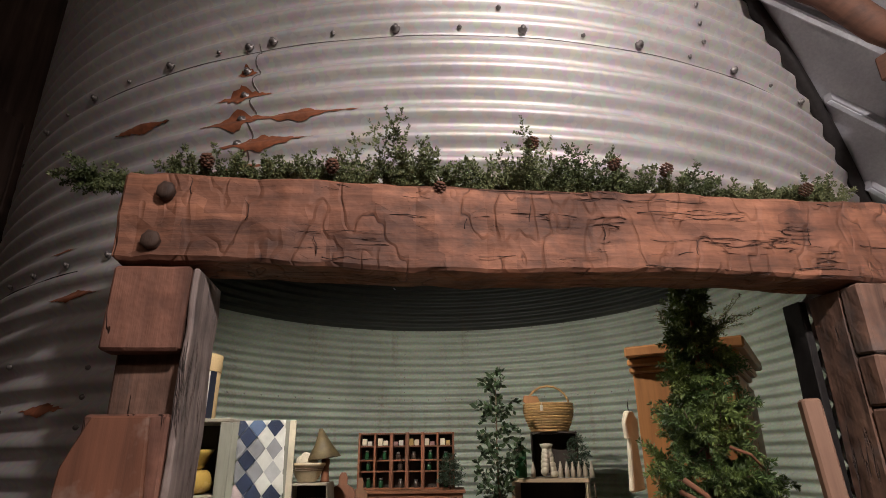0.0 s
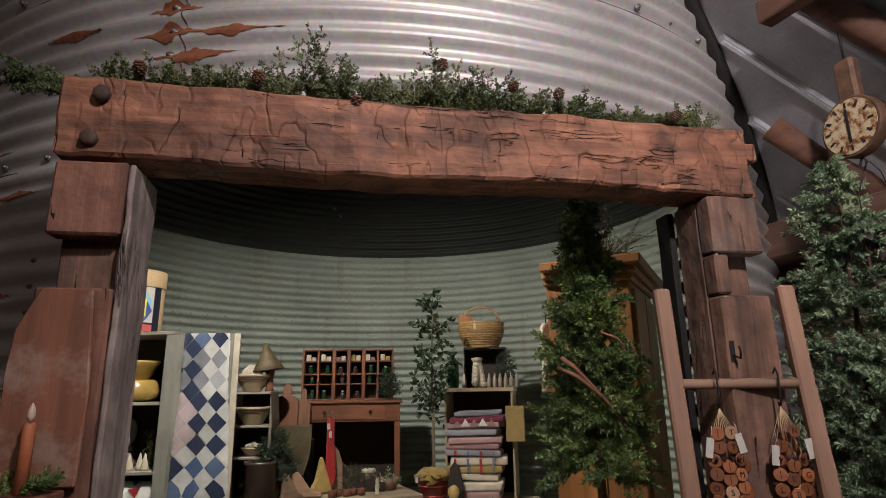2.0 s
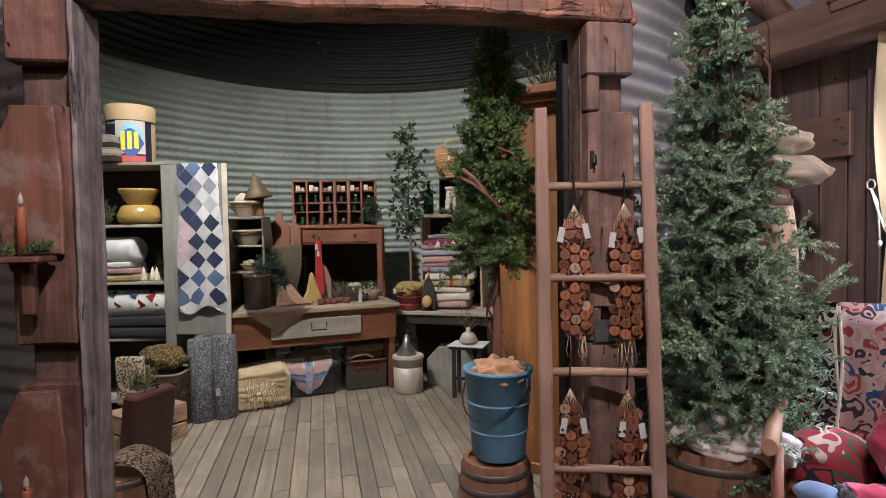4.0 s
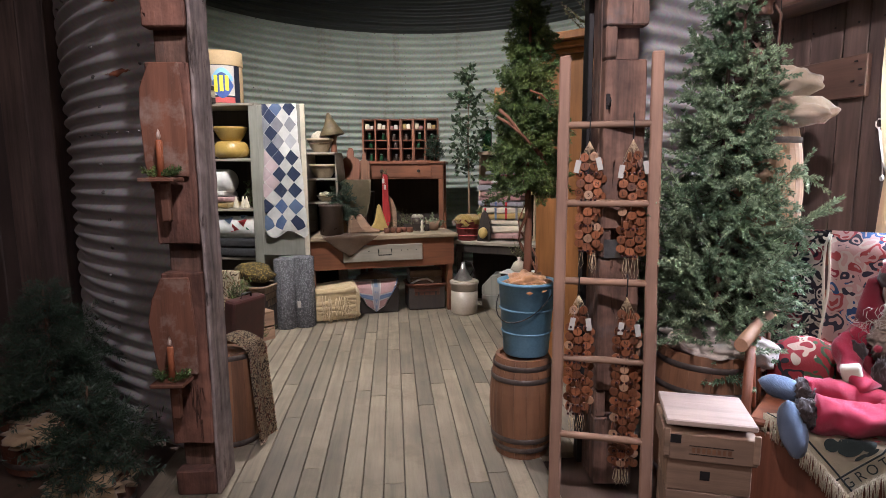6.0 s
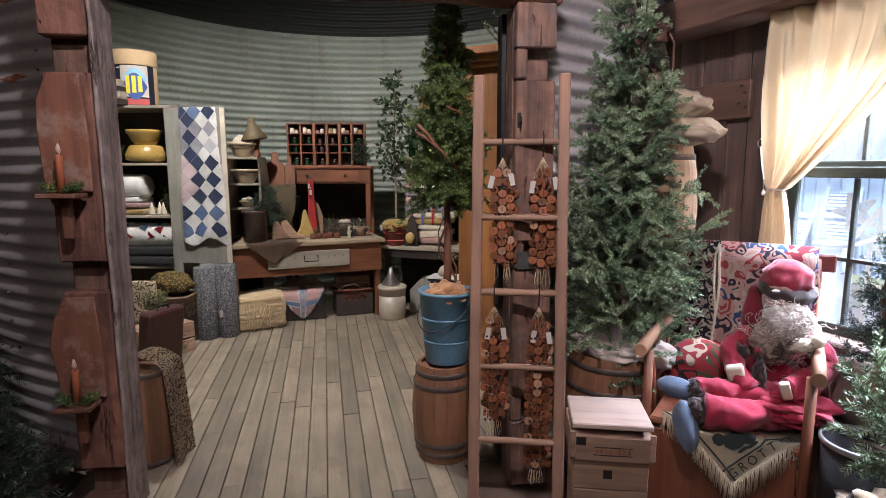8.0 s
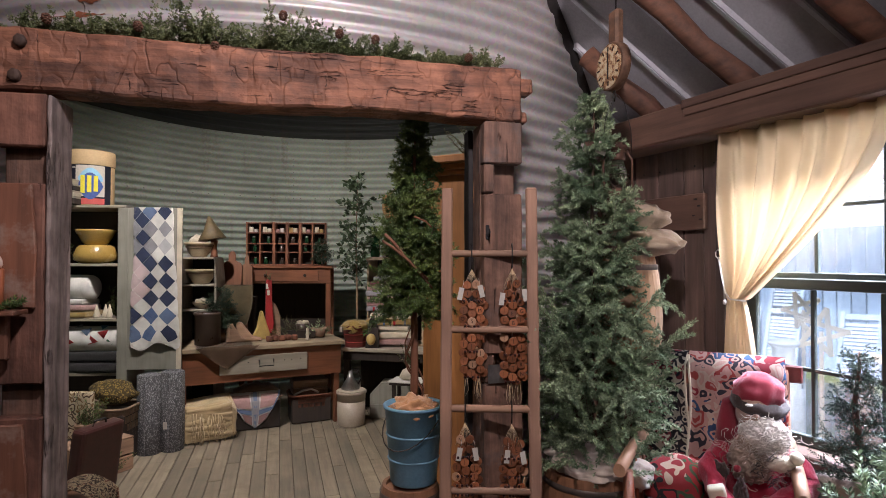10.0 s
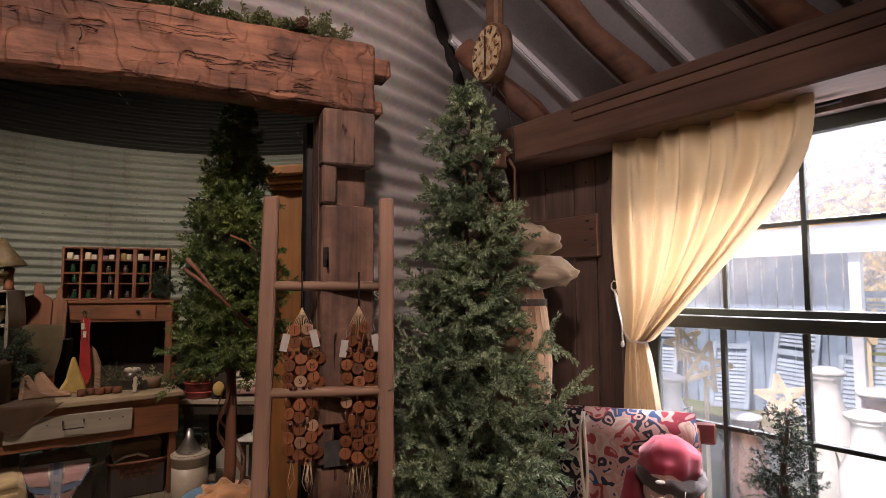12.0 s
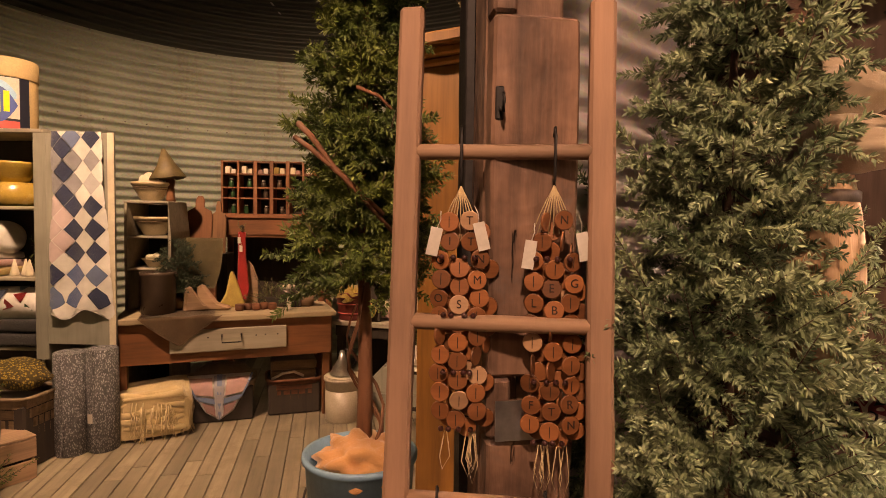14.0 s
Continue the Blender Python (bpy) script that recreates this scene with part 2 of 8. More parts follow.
# ---- plan ----
DOOR_AT, DOOR_TURN = (0.03, 0.44), 12.53          # front corner of the doorway's one post, and how the door frame is turned
DOOR = pose(DOOR_AT[0], DOOR_AT[1], 0, 0, 0, DOOR_TURN)
BIN_AT, BIN_R = (0.27, 3.10), 2.42                # the grain bin
SEAM, RING, LAP = 2.99, 0.75, 2.87                # height of the inner ring seam, of a ring, and of the outer lap
WALL = pose(2.70, 1.10, 0, 0, 0, math.degrees(math.atan2(-0.907, 0.42)))   # window wall: x along it, y outwards
ROOF_LOW, ROOF_RISE = 2.10, 1.15                  # barn roof over the window wall, and its rise

# ---- surfaces of the place ----
M_BEAM = wood("red-brown hewn timber", (0.205, 0.092, 0.055), along=0, dark=0.3, light=1.85, fine=1.0, strength=1.0, stain=(0.08, 0.045, 0.035), checks=True, adze=True, crack_width=0.005)
M_POST = wood("weathered brown timber", (0.17, 0.095, 0.066), along=2, dark=0.32, light=1.7, fine=1.0, strength=1.0, stain=(0.1, 0.085, 0.08), checks=True, crack_width=0.003)
M_BLOCK = wood("red-brown timber face", (0.16, 0.074, 0.05), along=2, dark=0.4, light=1.6, fine=0.9, strength=0.8, checks=True, crack_width=0.003)
M_GREY = wood("grey planed timber side", (0.27, 0.22, 0.205), along=2, dark=0.4, light=1.5, fine=1.1, strength=0.9, checks=True, crack_width=0.004)
M_PLANK = wood("grey-brown floor board", (0.235, 0.205, 0.15), along=1, dark=0.6, light=1.35, rough_=0.55, fine=0.9, strength=0.4, stain=(0.17, 0.14, 0.095), each_dark=0.7, each_light=1.38)
# brown boards, made darker to hold the shade around the doorway
M_DARKFLOOR = wood("brown floor board darkened for shade", (0.085, 0.055, 0.04), along=1, dark=0.55, light=1.4, rough_=0.6)
M_WALL = wood("dark brown wall board", (0.115, 0.075, 0.06), along=2, dark=0.4, light=1.7, rough_=0.75, fine=0.8, strength=0.5)
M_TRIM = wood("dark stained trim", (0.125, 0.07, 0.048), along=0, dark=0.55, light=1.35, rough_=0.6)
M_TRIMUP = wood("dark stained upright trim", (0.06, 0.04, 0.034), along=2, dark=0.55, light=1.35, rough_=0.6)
M_RAFTER = wood("brown pole rafter", (0.13, 0.06, 0.036), along=0, dark=0.45, light=1.4, strength=0.6)
M_ROOF = plain("dull grey roof steel", (0.36, 0.36, 0.38), 0.5, 0.2, 0.25, 3.0, 0.1)
M_RIB = plain("bare steel rib", (0.55, 0.58, 0.62), 0.35, 0.8, 0.2, 4.0, 0.1)
M_SASH = wood("dark green-black sash paint", (0.035, 0.045, 0.04), along=0, dark=0.6, light=1.4, rough_=0.5)


def bin_steel(name, c, rust, metal, rough_):
    n = Nodes(name)
    w = n.coords(vary=False)
    broad = n.noise(w, 1.6, 4.0)
    streak = n.noise(n.coords((9.0, 9.0, 0.8), vary=False), 1.0, 5.0, 0.7)
    spangle = n.add("ShaderNodeTexVoronoi", Vector=w, Scale=55.0).outputs["Color"]
    col = n.ramp(broad, [(0.3, shade(c, 0.78)), (0.7, shade(c, 1.12))])
    col = n.mix(0.10, col, spangle, "OVERLAY")
    col = n.mix(n.maths("MULTIPLY", n.ramp(streak, [(0.56, (0, 0, 0)), (0.78, (1, 1, 1))]), rust), col, (0.17, 0.085, 0.04))
    fine = n.noise(w, 60.0, 3.0)
    return n.done(col, n.maths("ADD", n.maths("MULTIPLY", streak, 0.3), rough_), metal, fine, 0.12, 0.003)


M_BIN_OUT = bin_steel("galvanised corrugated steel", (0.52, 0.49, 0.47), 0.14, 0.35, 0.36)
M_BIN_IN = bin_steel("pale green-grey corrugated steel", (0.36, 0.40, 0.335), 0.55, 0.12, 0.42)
# bare steel of the upper rings, with the shade above the seam painted in
M_BIN_TOP = bin_steel("unpainted corrugated steel with shade in its colour", (0.034, 0.038, 0.033), 0.25, 0.2, 0.45)
M_RUST = plain("orange-brown rust", (0.22, 0.07, 0.028), 0.9, 0.0, 0.45, 30.0, 0.4)
M_BOLT = plain("dull zinc bolt", (0.22, 0.2, 0.19), 0.45, 0.7, 0.3, 60.0)
M_IRON = plain("black iron", (0.03, 0.026, 0.025), 0.6, 0.5, 0.3, 40.0, 0.3)


def wave(z, depth=0.0138, pitch=0.08):
    return depth * math.cos(2 * math.pi * (z - SEAM) / pitch)


def bin_wall(name, z0, z1, a0, a1, materials, label):
    """Corrugated sheets of the bin from z0 to z1 and between two angles, inner and outer skin."""
    seg, step = max(2, int((a1 - a0) / 2.0)), 0.01
    rows = int(round((z1 - z0) / step))
    verts, faces, which = [], [], []
    for skin in (0.004, -0.004):
        for j in range(rows + 1):
            z = z0 + (z1 - z0) * j / rows
            r = BIN_R + skin + wave(z) * (1.0 if skin > 0 else 1.38)
            for i in range(seg + 1):
                a = radians(a0 + (a1 - a0) * i / seg)
                verts.append((r * math.cos(a), r * math.sin(a), z))
    w, layer = seg + 1, (seg + 1) * (rows + 1)
    for j in range(rows):
        for i in range(seg):
            q = j * w + i
            faces.append((q, q + 1, q + w + 1, q + w))
            which.append(0)
            q += layer
            faces.append((q + w, q + w + 1, q + 1, q))
            # inside, the shade-darkened steel starts at the seam
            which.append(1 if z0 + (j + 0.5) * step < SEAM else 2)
    for j in range(rows):
        for i in (0, seg):
            q = j * w + i
            faces.append((q, q + w, q + w + layer, q + layer))
            which.append(0)
    me = bpy.data.meshes.new(name)
    me.from_pydata(verts, [], faces)
    for m in materials:
        me.materials.append(m)
    me.polygons.foreach_set("material_index", which)
    me.polygons.foreach_set("use_smooth", [True] * len(faces))
    ob = new(name, me)
    ob.location = (*BIN_AT, 0)
    return tagged(ob, label, "wall", kind="structure")


# opening of the bin between the two posts
gap = [math.degrees(math.atan2(p.y - BIN_AT[1], p.x - BIN_AT[0])) for p in (DOOR @ Vector((-0.15, 0.16, 0)), DOOR @ Vector((1.69, 0.16, 0)))]
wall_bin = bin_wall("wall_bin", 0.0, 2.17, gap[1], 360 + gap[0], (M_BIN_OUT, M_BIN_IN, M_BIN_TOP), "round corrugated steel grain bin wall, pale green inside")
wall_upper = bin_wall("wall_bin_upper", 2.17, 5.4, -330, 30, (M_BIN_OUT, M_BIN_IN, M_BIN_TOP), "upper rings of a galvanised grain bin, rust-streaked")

# bolts of the bin, outside on its face and inside along the ring's seam
bolt_mesh = finish("bolt", lathe([(0.011, -0.002), (0.011, 0.003), (0.0065, 0.0035), (0.0065, 0.009), (0.003, 0.011)], 8), M_BOLT)


def bolt(angle, z, parent, out=True, size=1.0):
    r = BIN_R + wave(z) + (0.004 if out else -0.004)
    a = radians(angle)
    ob = new("bolt", bolt_mesh)
    ob.parent = parent
    ob.matrix_basis = Matrix.Translation((r * math.cos(a), r * math.sin(a), z)) @ pose(0, 0, 0, 0, 90 if out else -90, angle) @ Matrix.Scale(size, 4)


def bin_angle(x, y):
    return math.degrees(math.atan2(y - BIN_AT[1], x - BIN_AT[0]))


for k in range(26):
    bolt(-142 + k * 4.6, LAP + 0.02, wall_upper, size=1.35 if k % 2 == 0 else 0.7)
for k in range(1, 7):
    bolt(-98.0, 2.975 - 0.088 * k, wall_upper, size=1.3)
    bolt(-79.5 + 0.2 * k, LAP + 0.02 + 0.08 * k, wall_upper, size=0.8)
    bolt(-62, LAP + 0.02 + 0.08 * k, wall_upper, size=0.8)
    bolt(-108, 1.99 - 0.08 * k, wall_bin, size=0.9)
for k in range(34):
    bolt(20 + 4.2 * k, SEAM - RING, wall_bin, False, 0.8)
    if k % 2:
        bolt(18 + 4.2 * k, SEAM - 0.01, wall_upper, False, 0.7)
for k in range(7):
    bolt(106, SEAM - RING + 0.08 * k, wall_upper if k else wall_bin, False, 0.7)
for k in range(12):
    bolt(-117, 0.4 + 0.14 * k, wall_bin)
    bolt(-124 + 2.2 * k, 1.53, wall_bin, size=0.8)


def rust_patch(angle, z, wide, tall, seed):
    """A ragged rust stain that follows the wave of the bin's outside."""
    bm = bmesh.new()
    n, m = 26, 8
    grid = []
    for j in range(m + 1):
        row = []
        for i in range(n + 1):
            u = i / n * 2 - 1
            half = max(0.02, (1 - abs(u)) ** 1.3 * 0.95 + 0.34 * noise.noise(Vector((u * 5, seed, 0)))) * tall / 2
            zz = z + (j / m * 2 - 1) * half + 0.004 * noise.noise(Vector((u * 9, seed, j)))
            a = radians(angle) + u * wide / 2 / BIN_R
            r = BIN_R + 0.0065 + wave(zz)
            row.append(bm.verts.new((r * math.cos(a), r * math.sin(a), zz)))
        grid.append(row)
    for j in range(m):
        for i in range(n):
            bm.faces.new((grid[j][i], grid[j][i + 1], grid[j + 1][i + 1], grid[j + 1][i])).smooth = True
    ob = part("rust_stain", bm, M_RUST, wall_upper, "orange-brown rust stain")
    tagged(ob, kind="stuff")


for a, z, w, t, s in ((-98, 2.79, 0.07, 0.05, 1), (-98.1, 2.70, 0.2, 0.075, 3), (-98.2, 2.612, 0.26, 0.085, 4), (-93.4, 2.605, 0.36, 0.06, 5), (-96.0, 2.525, 0.32, 0.07, 6),
                      (-106.8, 2.66, 0.24, 0.03, 7), (-97.5, 2.45, 0.24, 0.045, 8), (-111.0, 2.13, 0.26, 0.05, 9), (-113.5, 2.29, 0.16, 0.03, 10), (-111.4, 1.80, 0.22, 0.045, 11)):
    rust_patch(a, z, w, t, s)

ring = []
for k in range(121):
    a = radians(-150 + k)
    r = BIN_R + wave(LAP) + 0.005
    ring.append((r * math.cos(a), r * math.sin(a), LAP + 0.0015 * math.sin(k * 0.7)))
part("lap_edge", tube(ring, 0.0016, 5), M_BOLT, wall_upper)
low_ring = []
for k in range(40):
    a = radians(-150 + k)
    r = BIN_R + wave(2.21) + 0.005
    low_ring.append((r * math.cos(a), r * math.sin(a), 2.21 + 0.0015 * math.sin(k * 0.9)))
part("lap_edge", tube(low_ring, 0.002, 5), M_IRON, wall_upper)
for k in range(8):
    bolt(-142 + k * 4.85, 2.245, wall_upper, size=1.1)
seam_pts = []
for k in range(70):
    z = 2.2 + 0.01 * k
    r = BIN_R + wave(z) + 0.005
    a = radians(-97.0 + 0.15 * math.sin(k * 0.9))
    seam_pts.append((r * math.cos(a), r * math.sin(a), z))
part("lap_edge", tube(seam_pts, 0.0016, 4), M_BOLT, wall_upper)

# ---- barn shell ----
# barn floor beyond the grey planks, its shadow painted as dark brown
floor_barn = solid("floor", join(None, slab([(-4.2, -4.7), (5.39, -4.7), (2.25, 2.1), (2.6, 3.1), (1.9, 4.9), (-1.4, 4.9), (-4.2, 2.1)], 0.13), Matrix.Translation((0, 0, -0.03)) @ Matrix.Rotation(-math.pi / 2, 4, "X")), M_DARKFLOOR, pose(0, 0, 0), "worn brown barn floor boards, shade in their colour", "floor", kind="structure")


def wall_box(name, a, b, z0, z1, thick, material, label):
    way = Vector(b) - Vector(a)
    m = pose(a[0], a[1], 0, 0, 0, math.degrees(math.atan2(way.y, way.x)))
    return solid(name, bx(0, 0, z0, way.length, thick, z1), material, m, label, "wall", kind="structure")


# the window wall, in pieces round its window
WIN0, WIN1, SILL, HEAD = 0.10, 1.14, 0.72, 2.03
wall_east = thing("wall_east", WALL, "dark brown vertical board wall with a window", "wall", kind="structure")
part("wall_core", bx(-1.12, 0.03, 0, WIN0, 0.13, 2.3), M_WALL, wall_east)
part("wall_core", bx(WIN1, 0.03, 0, 6.4, 0.13, 2.3), M_WALL, wall_east)
part("wall_core", bx(WIN0, 0.03, 0, WIN1, 0.13, SILL), M_WALL, wall_east)
part("wall_core", bx(WIN0, 0.03, HEAD, WIN1, 0.13, 2.3), M_WALL, wall_east)
x = -1.12
random.seed(4)
while x < 0.0:
    w = random.choice((0.115, 0.165, 0.19))
    w = min(w, 0.02 - x)
    if w > 0.03:
        part("board", bx(x, 0.0, 0.0, x + w - 0.006, 0.029, 2.12, 0.003), M_WALL, wall_east)
    x += w
x = WIN1 + 0.08
while x < 6.2:
    w = random.choice((0.14, 0.165, 0.19))
    part("board", bx(x, 0.0, 0.0, x + w - 0.006, 0.029, 2.12, 0.003), M_WALL, wall_east)
    x += w
x = 0.02
while x < WIN1 + 0.08:
    part("board", bx(x, 0.0, 0.0, x + 0.154, 0.029, SILL - 0.05, 0.003), M_WALL, wall_east)
    x += 0.16
part("brace_board", bx(-0.95, -0.028, 1.635, -0.065, -0.001, 1.81, 0.004), M_TRIM, wall_east, "dark horizontal batten board with nail heads")
for p in ((-0.12, 1.78), (-0.1, 1.745), (-0.13, 1.70), (-0.09, 1.68)):
    part("nail", bx(p[0], -0.034, p[1], p[0] + 0.014, -0.026, p[1] + 0.006), M_IRON, wall_east)
header = thing("trim_header", WALL, "long dark moulded wooden plate beam above window", "trim", kind="structure")
part("plate", hewn(7.0, 0.2, 0.165, (28, 1, 1), 0.004, 5, 0.008), M_TRIM, header, at=pose(-0.88, -0.2, 2.05))
part("moulding", bx(-0.03, -0.207, 2.148, 6.1, -0.15, 2.19, 0.008, seg=2), M_TRIM, header)
part("moulding", bx(-0.035, -0.214, 2.183, 6.12, -0.16, 2.222, 0.007, seg=2), M_TRIM, header)

window = thing("window_1", WALL, "tall divided sash window with dark old frame", "window", kind="structure")
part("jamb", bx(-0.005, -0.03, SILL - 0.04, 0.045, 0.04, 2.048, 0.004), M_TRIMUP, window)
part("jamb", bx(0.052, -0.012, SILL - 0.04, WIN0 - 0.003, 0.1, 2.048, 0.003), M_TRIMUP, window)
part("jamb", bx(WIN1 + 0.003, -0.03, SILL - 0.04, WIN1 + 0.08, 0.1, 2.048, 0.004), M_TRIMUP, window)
part("window_sill", bx(-0.02, -0.07, SILL - 0.045, WIN1 + 0.1, 0.12, SILL, 0.006), M_TRIM, window)
M_GLASS = bpy.data.materials.new("old window glass")
M_GLASS.use_nodes = True
g = M_GLASS.node_tree.nodes["Principled BSDF"]
g.inputs["Transmission Weight"].default_value, g.inputs["Roughness"].default_value, g.inputs["IOR"].default_value = 1.0, 0.03, 1.45
g.inputs["Base Color"].default_value = (0.93, 0.97, 1.0, 1)
# pane dust plus a painted haze: pale film for lens veil and glare
M_HAZED = M_GLASS.copy()
M_HAZED.name = "dusty old window glass with added haze"
haze_nodes, haze_links = M_HAZED.node_tree.nodes, M_HAZED.node_tree.links
film, coat = haze_nodes.new("ShaderNodeBsdfTranslucent"), haze_nodes.new("ShaderNodeMixShader")
film.inputs["Color"].default_value = (0.88, 0.94, 1.0, 1)
smear = haze_nodes.new("ShaderNodeTexNoise")
smear.inputs["Scale"].default_value = 6.0
level = haze_nodes.new("ShaderNodeMapRange")
level.inputs["To Min"].default_value, level.inputs["To Max"].default_value = 0.005, 0.045
haze_links.new(smear.outputs["Fac"], level.inputs["Value"])
haze_links.new(level.outputs[0], coat.inputs[0])
haze_links.new(haze_nodes["Principled BSDF"].outputs[0], coat.inputs[1])
haze_links.new(film.outputs[0], coat.inputs[2])
haze_links.new(coat.outputs[0], haze_nodes["Material Output"].inputs["Surface"])
for name, z0, z1, y in (("upper_sash", 1.39, HEAD, 0.075), ("lower_sash", SILL, 1.41, 0.045)):
    sash = part(name, bx(WIN0, y, z0, WIN1, y + 0.03, z0 + 0.045, 0.003), M_SASH, window)
    part("rail", bx(WIN0, y, z1 - 0.045, WIN1, y + 0.03, z1, 0.003), M_SASH, sash)
    part("stile", bx(WIN0, y, z0 + 0.046, WIN0 + 0.045, y + 0.03, z1 - 0.046, 0.003), M_SASH, sash)
    part("stile", bx(WIN1 - 0.045, y, z0 + 0.046, WIN1, y + 0.03, z1 - 0.046, 0.003), M_SASH, sash)
    zm = (z0 + z1) / 2 - (0.03 if z0 < 1 else 0.0)
    for s in (0.388, 0.645, 0.895):
        bar = rough(bx(s - 0.008, y + 0.004, z0 + 0.046, s + 0.008, y + 0.026, z1 - 0.046, 0.002), 0.003, 20, s)
        part("muntin", bar, M_SASH, sash)
    part("muntin", bx(WIN0 + 0.046, y + 0.005, zm - 0.008, WIN1 - 0.046, y + 0.025, zm + 0.008, 0.002), M_SASH, sash)
    edges = [WIN0 + 0.046, 0.388, 0.645, 0.895, WIN1 - 0.046]
    for a, b in zip(edges, edges[1:]):
        for c, d in ((z0 + 0.046, zm), (zm, z1 - 0.046)):
            pane = part("pane", bx(a, y + 0.013, c, b, y + 0.017, d), M_HAZED, sash)
            pane.visible_shadow = False

# roof over the window wall: steel sheets with standing ribs, poles under them, open round the bin
roof = thing("ceiling", WALL, "sloping grey steel barn roof on brown poles", "ceiling", kind="structure")
bin_local = WALL.inverted() @ Vector((*BIN_AT, 0))
RIDGE = -2.75


def roof_height(y):
    return ROOF_LOW + 0.10 - ROOF_RISE * y if y > RIDGE else ROOF_LOW + 0.10 - ROOF_RISE * RIDGE - 0.8 * (RIDGE - y)


def open_runs(s):
    """Stretches of a roof line at s that lie outside the bin."""
    ds = s - bin_local.x
    runs = [(-7.2, RIDGE), (RIDGE, 0.12)]
    clear = BIN_R + 0.024
    if abs(ds) >= clear:
        return runs
    h = math.sqrt(clear ** 2 - ds * ds)
    a, b = bin_local.y - h, bin_local.y + h
    out = []
    for p, q in runs:
        if p < a:
            out.append((p, min(q, a)))
        if q > b:
            out.append((max(p, b), q))
    return [r for r in out if r[1] - r[0] > 0.01]


def roof_strip(s0, s1, drop0, drop1, bm):
    first, second = open_runs(s0), open_runs(s1)
    if len(first) != len(second):
        first = second = open_runs((s0 + s1) / 2)
    for (p, q), (p2, q2) in zip(first, second):
        corners = [(s0, p), (s1, p2), (s1, q2), (s0, q)]
        low = [bm.verts.new((s, y, roof_height(y) - drop1)) for s, y in corners]
        high = [bm.verts.new((s, y, roof_height(y) - drop0)) for s, y in corners]
        bm.faces.new(low[::-1])
        bm.faces.new(high)
        for i in range(4):
            bm.faces.new((low[i], low[(i + 1) % 4], high[(i + 1) % 4], high[i]))


sheets, ribs, caps = bmesh.new(), bmesh.new(), bmesh.new()
s = -6.0
while s < 6.6:
    roof_strip(s, s + 0.05, 0.0, 0.02, sheets)
    s += 0.05
SKEW = 0.62                                       # ribs and rafters run askew to the wall, in the roof's plane


def roof_line(s0, top):
    """Points up the slope from the eave at s0, until the bin or the height top."""
    pts, y = [], 0.08
    while y > top:
        p = Vector((s0 + SKEW * y, y))
        if (p - Vector((bin_local.x, bin_local.y))).length < BIN_R + 0.03:
            break
        pts.append(p)
        y -= 0.04
    return pts


def roof_bar(s0, wide, drop0, drop1, bm):
    pts = roof_line(s0, RIDGE)
    if len(pts) < 3:
        return
    rows = [[bm.verts.new((p.x + dx, p.y, roof_height(p.y) - dz)) for dx, dz in ((0, drop0), (wide, drop0), (wide, drop1), (0, drop1))] for p in (pts[0], pts[-1])]
    for k in range(4):
        bm.faces.new((rows[0][k], rows[0][(k + 1) % 4], rows[1][(k + 1) % 4], rows[1][k]))
    bm.faces.new(rows[0])
    bm.faces.new(rows[1][::-1])


s = -5.823
while s < 6.4:
    roof_bar(s, 0.03, 0.0205, 0.05, ribs)
    roof_bar(s + 0.006, 0.018, 0.0505, 0.054, caps)
    s += 0.25
part("roof_sheet", sheets, M_ROOF, roof)
part("roof_rib", ribs, M_ROOF, roof)
part("rib_edge", caps, M_RIB, roof)
for k, s in enumerate((-0.215, 0.315, 0.844, 1.4, 1.95, 2.5, 3.05, 3.6)):
    line = roof_line(s, RIDGE + 0.1)[3:]
    if len(line) > 4:
        pts = [(line[i].x + 0.012 * math.sin(i * 0.6 + k), line[i].y, roof_height(line[i].y) - 0.115 + 0.006 * math.sin(i * 0.9 + k)) for i in range(0, len(line), 3)]
        part("rafter", rough(tube(pts, 0.05, 10), 0.014, 7, k), M_RAFTER, roof)
for k, (y0, s0, s1) in enumerate(((-0.78, -0.2, 3.6),)):
    part("purlin", hewn(s1 - s0, 0.07, 0.09, (14, 1, 1), 0.004, k), M_RAFTER, roof, at=pose(s0, y0, roof_height(y0) - 0.34))
cut = BIN_R + 0.022
flash = []
for k in range(40):
    a = radians(-62 + k * 1.6)
    p = WALL.inverted() @ Vector((BIN_AT[0] + cut * math.cos(a), BIN_AT[1] + cut * math.sin(a), 0))
    if RIDGE + 0.2 < p.y < 0.2:
        flash.append((p.x, p.y, roof_height(p.y) - 0.035 + 0.006 * math.sin(k)))
part("sealing_strip", tube(flash, 0.027, 8), M_IRON, roof, "black strip sealing the roof to the bin")

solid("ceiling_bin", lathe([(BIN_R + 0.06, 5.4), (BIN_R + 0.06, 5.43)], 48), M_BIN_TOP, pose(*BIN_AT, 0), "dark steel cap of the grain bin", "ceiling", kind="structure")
wall_west = thing("wall_west", pose(-1.86, 1.9, 0, 0, 0, -90), "dark brown barn board wall beside the bin", "wall", kind="structure")
part("wall_core", bx(0, -0.15, 0, 7.2, -0.03, 5.6), M_WALL, wall_west)
for k in range(26):
    part("board", bx(0.004 + 0.19 * k, -0.029, 0, 0.184 + 0.19 * k, 0.0, 3.4, 0.003), M_WALL, wall_west)
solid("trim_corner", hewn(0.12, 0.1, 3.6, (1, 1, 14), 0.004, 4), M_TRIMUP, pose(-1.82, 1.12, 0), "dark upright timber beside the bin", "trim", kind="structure")
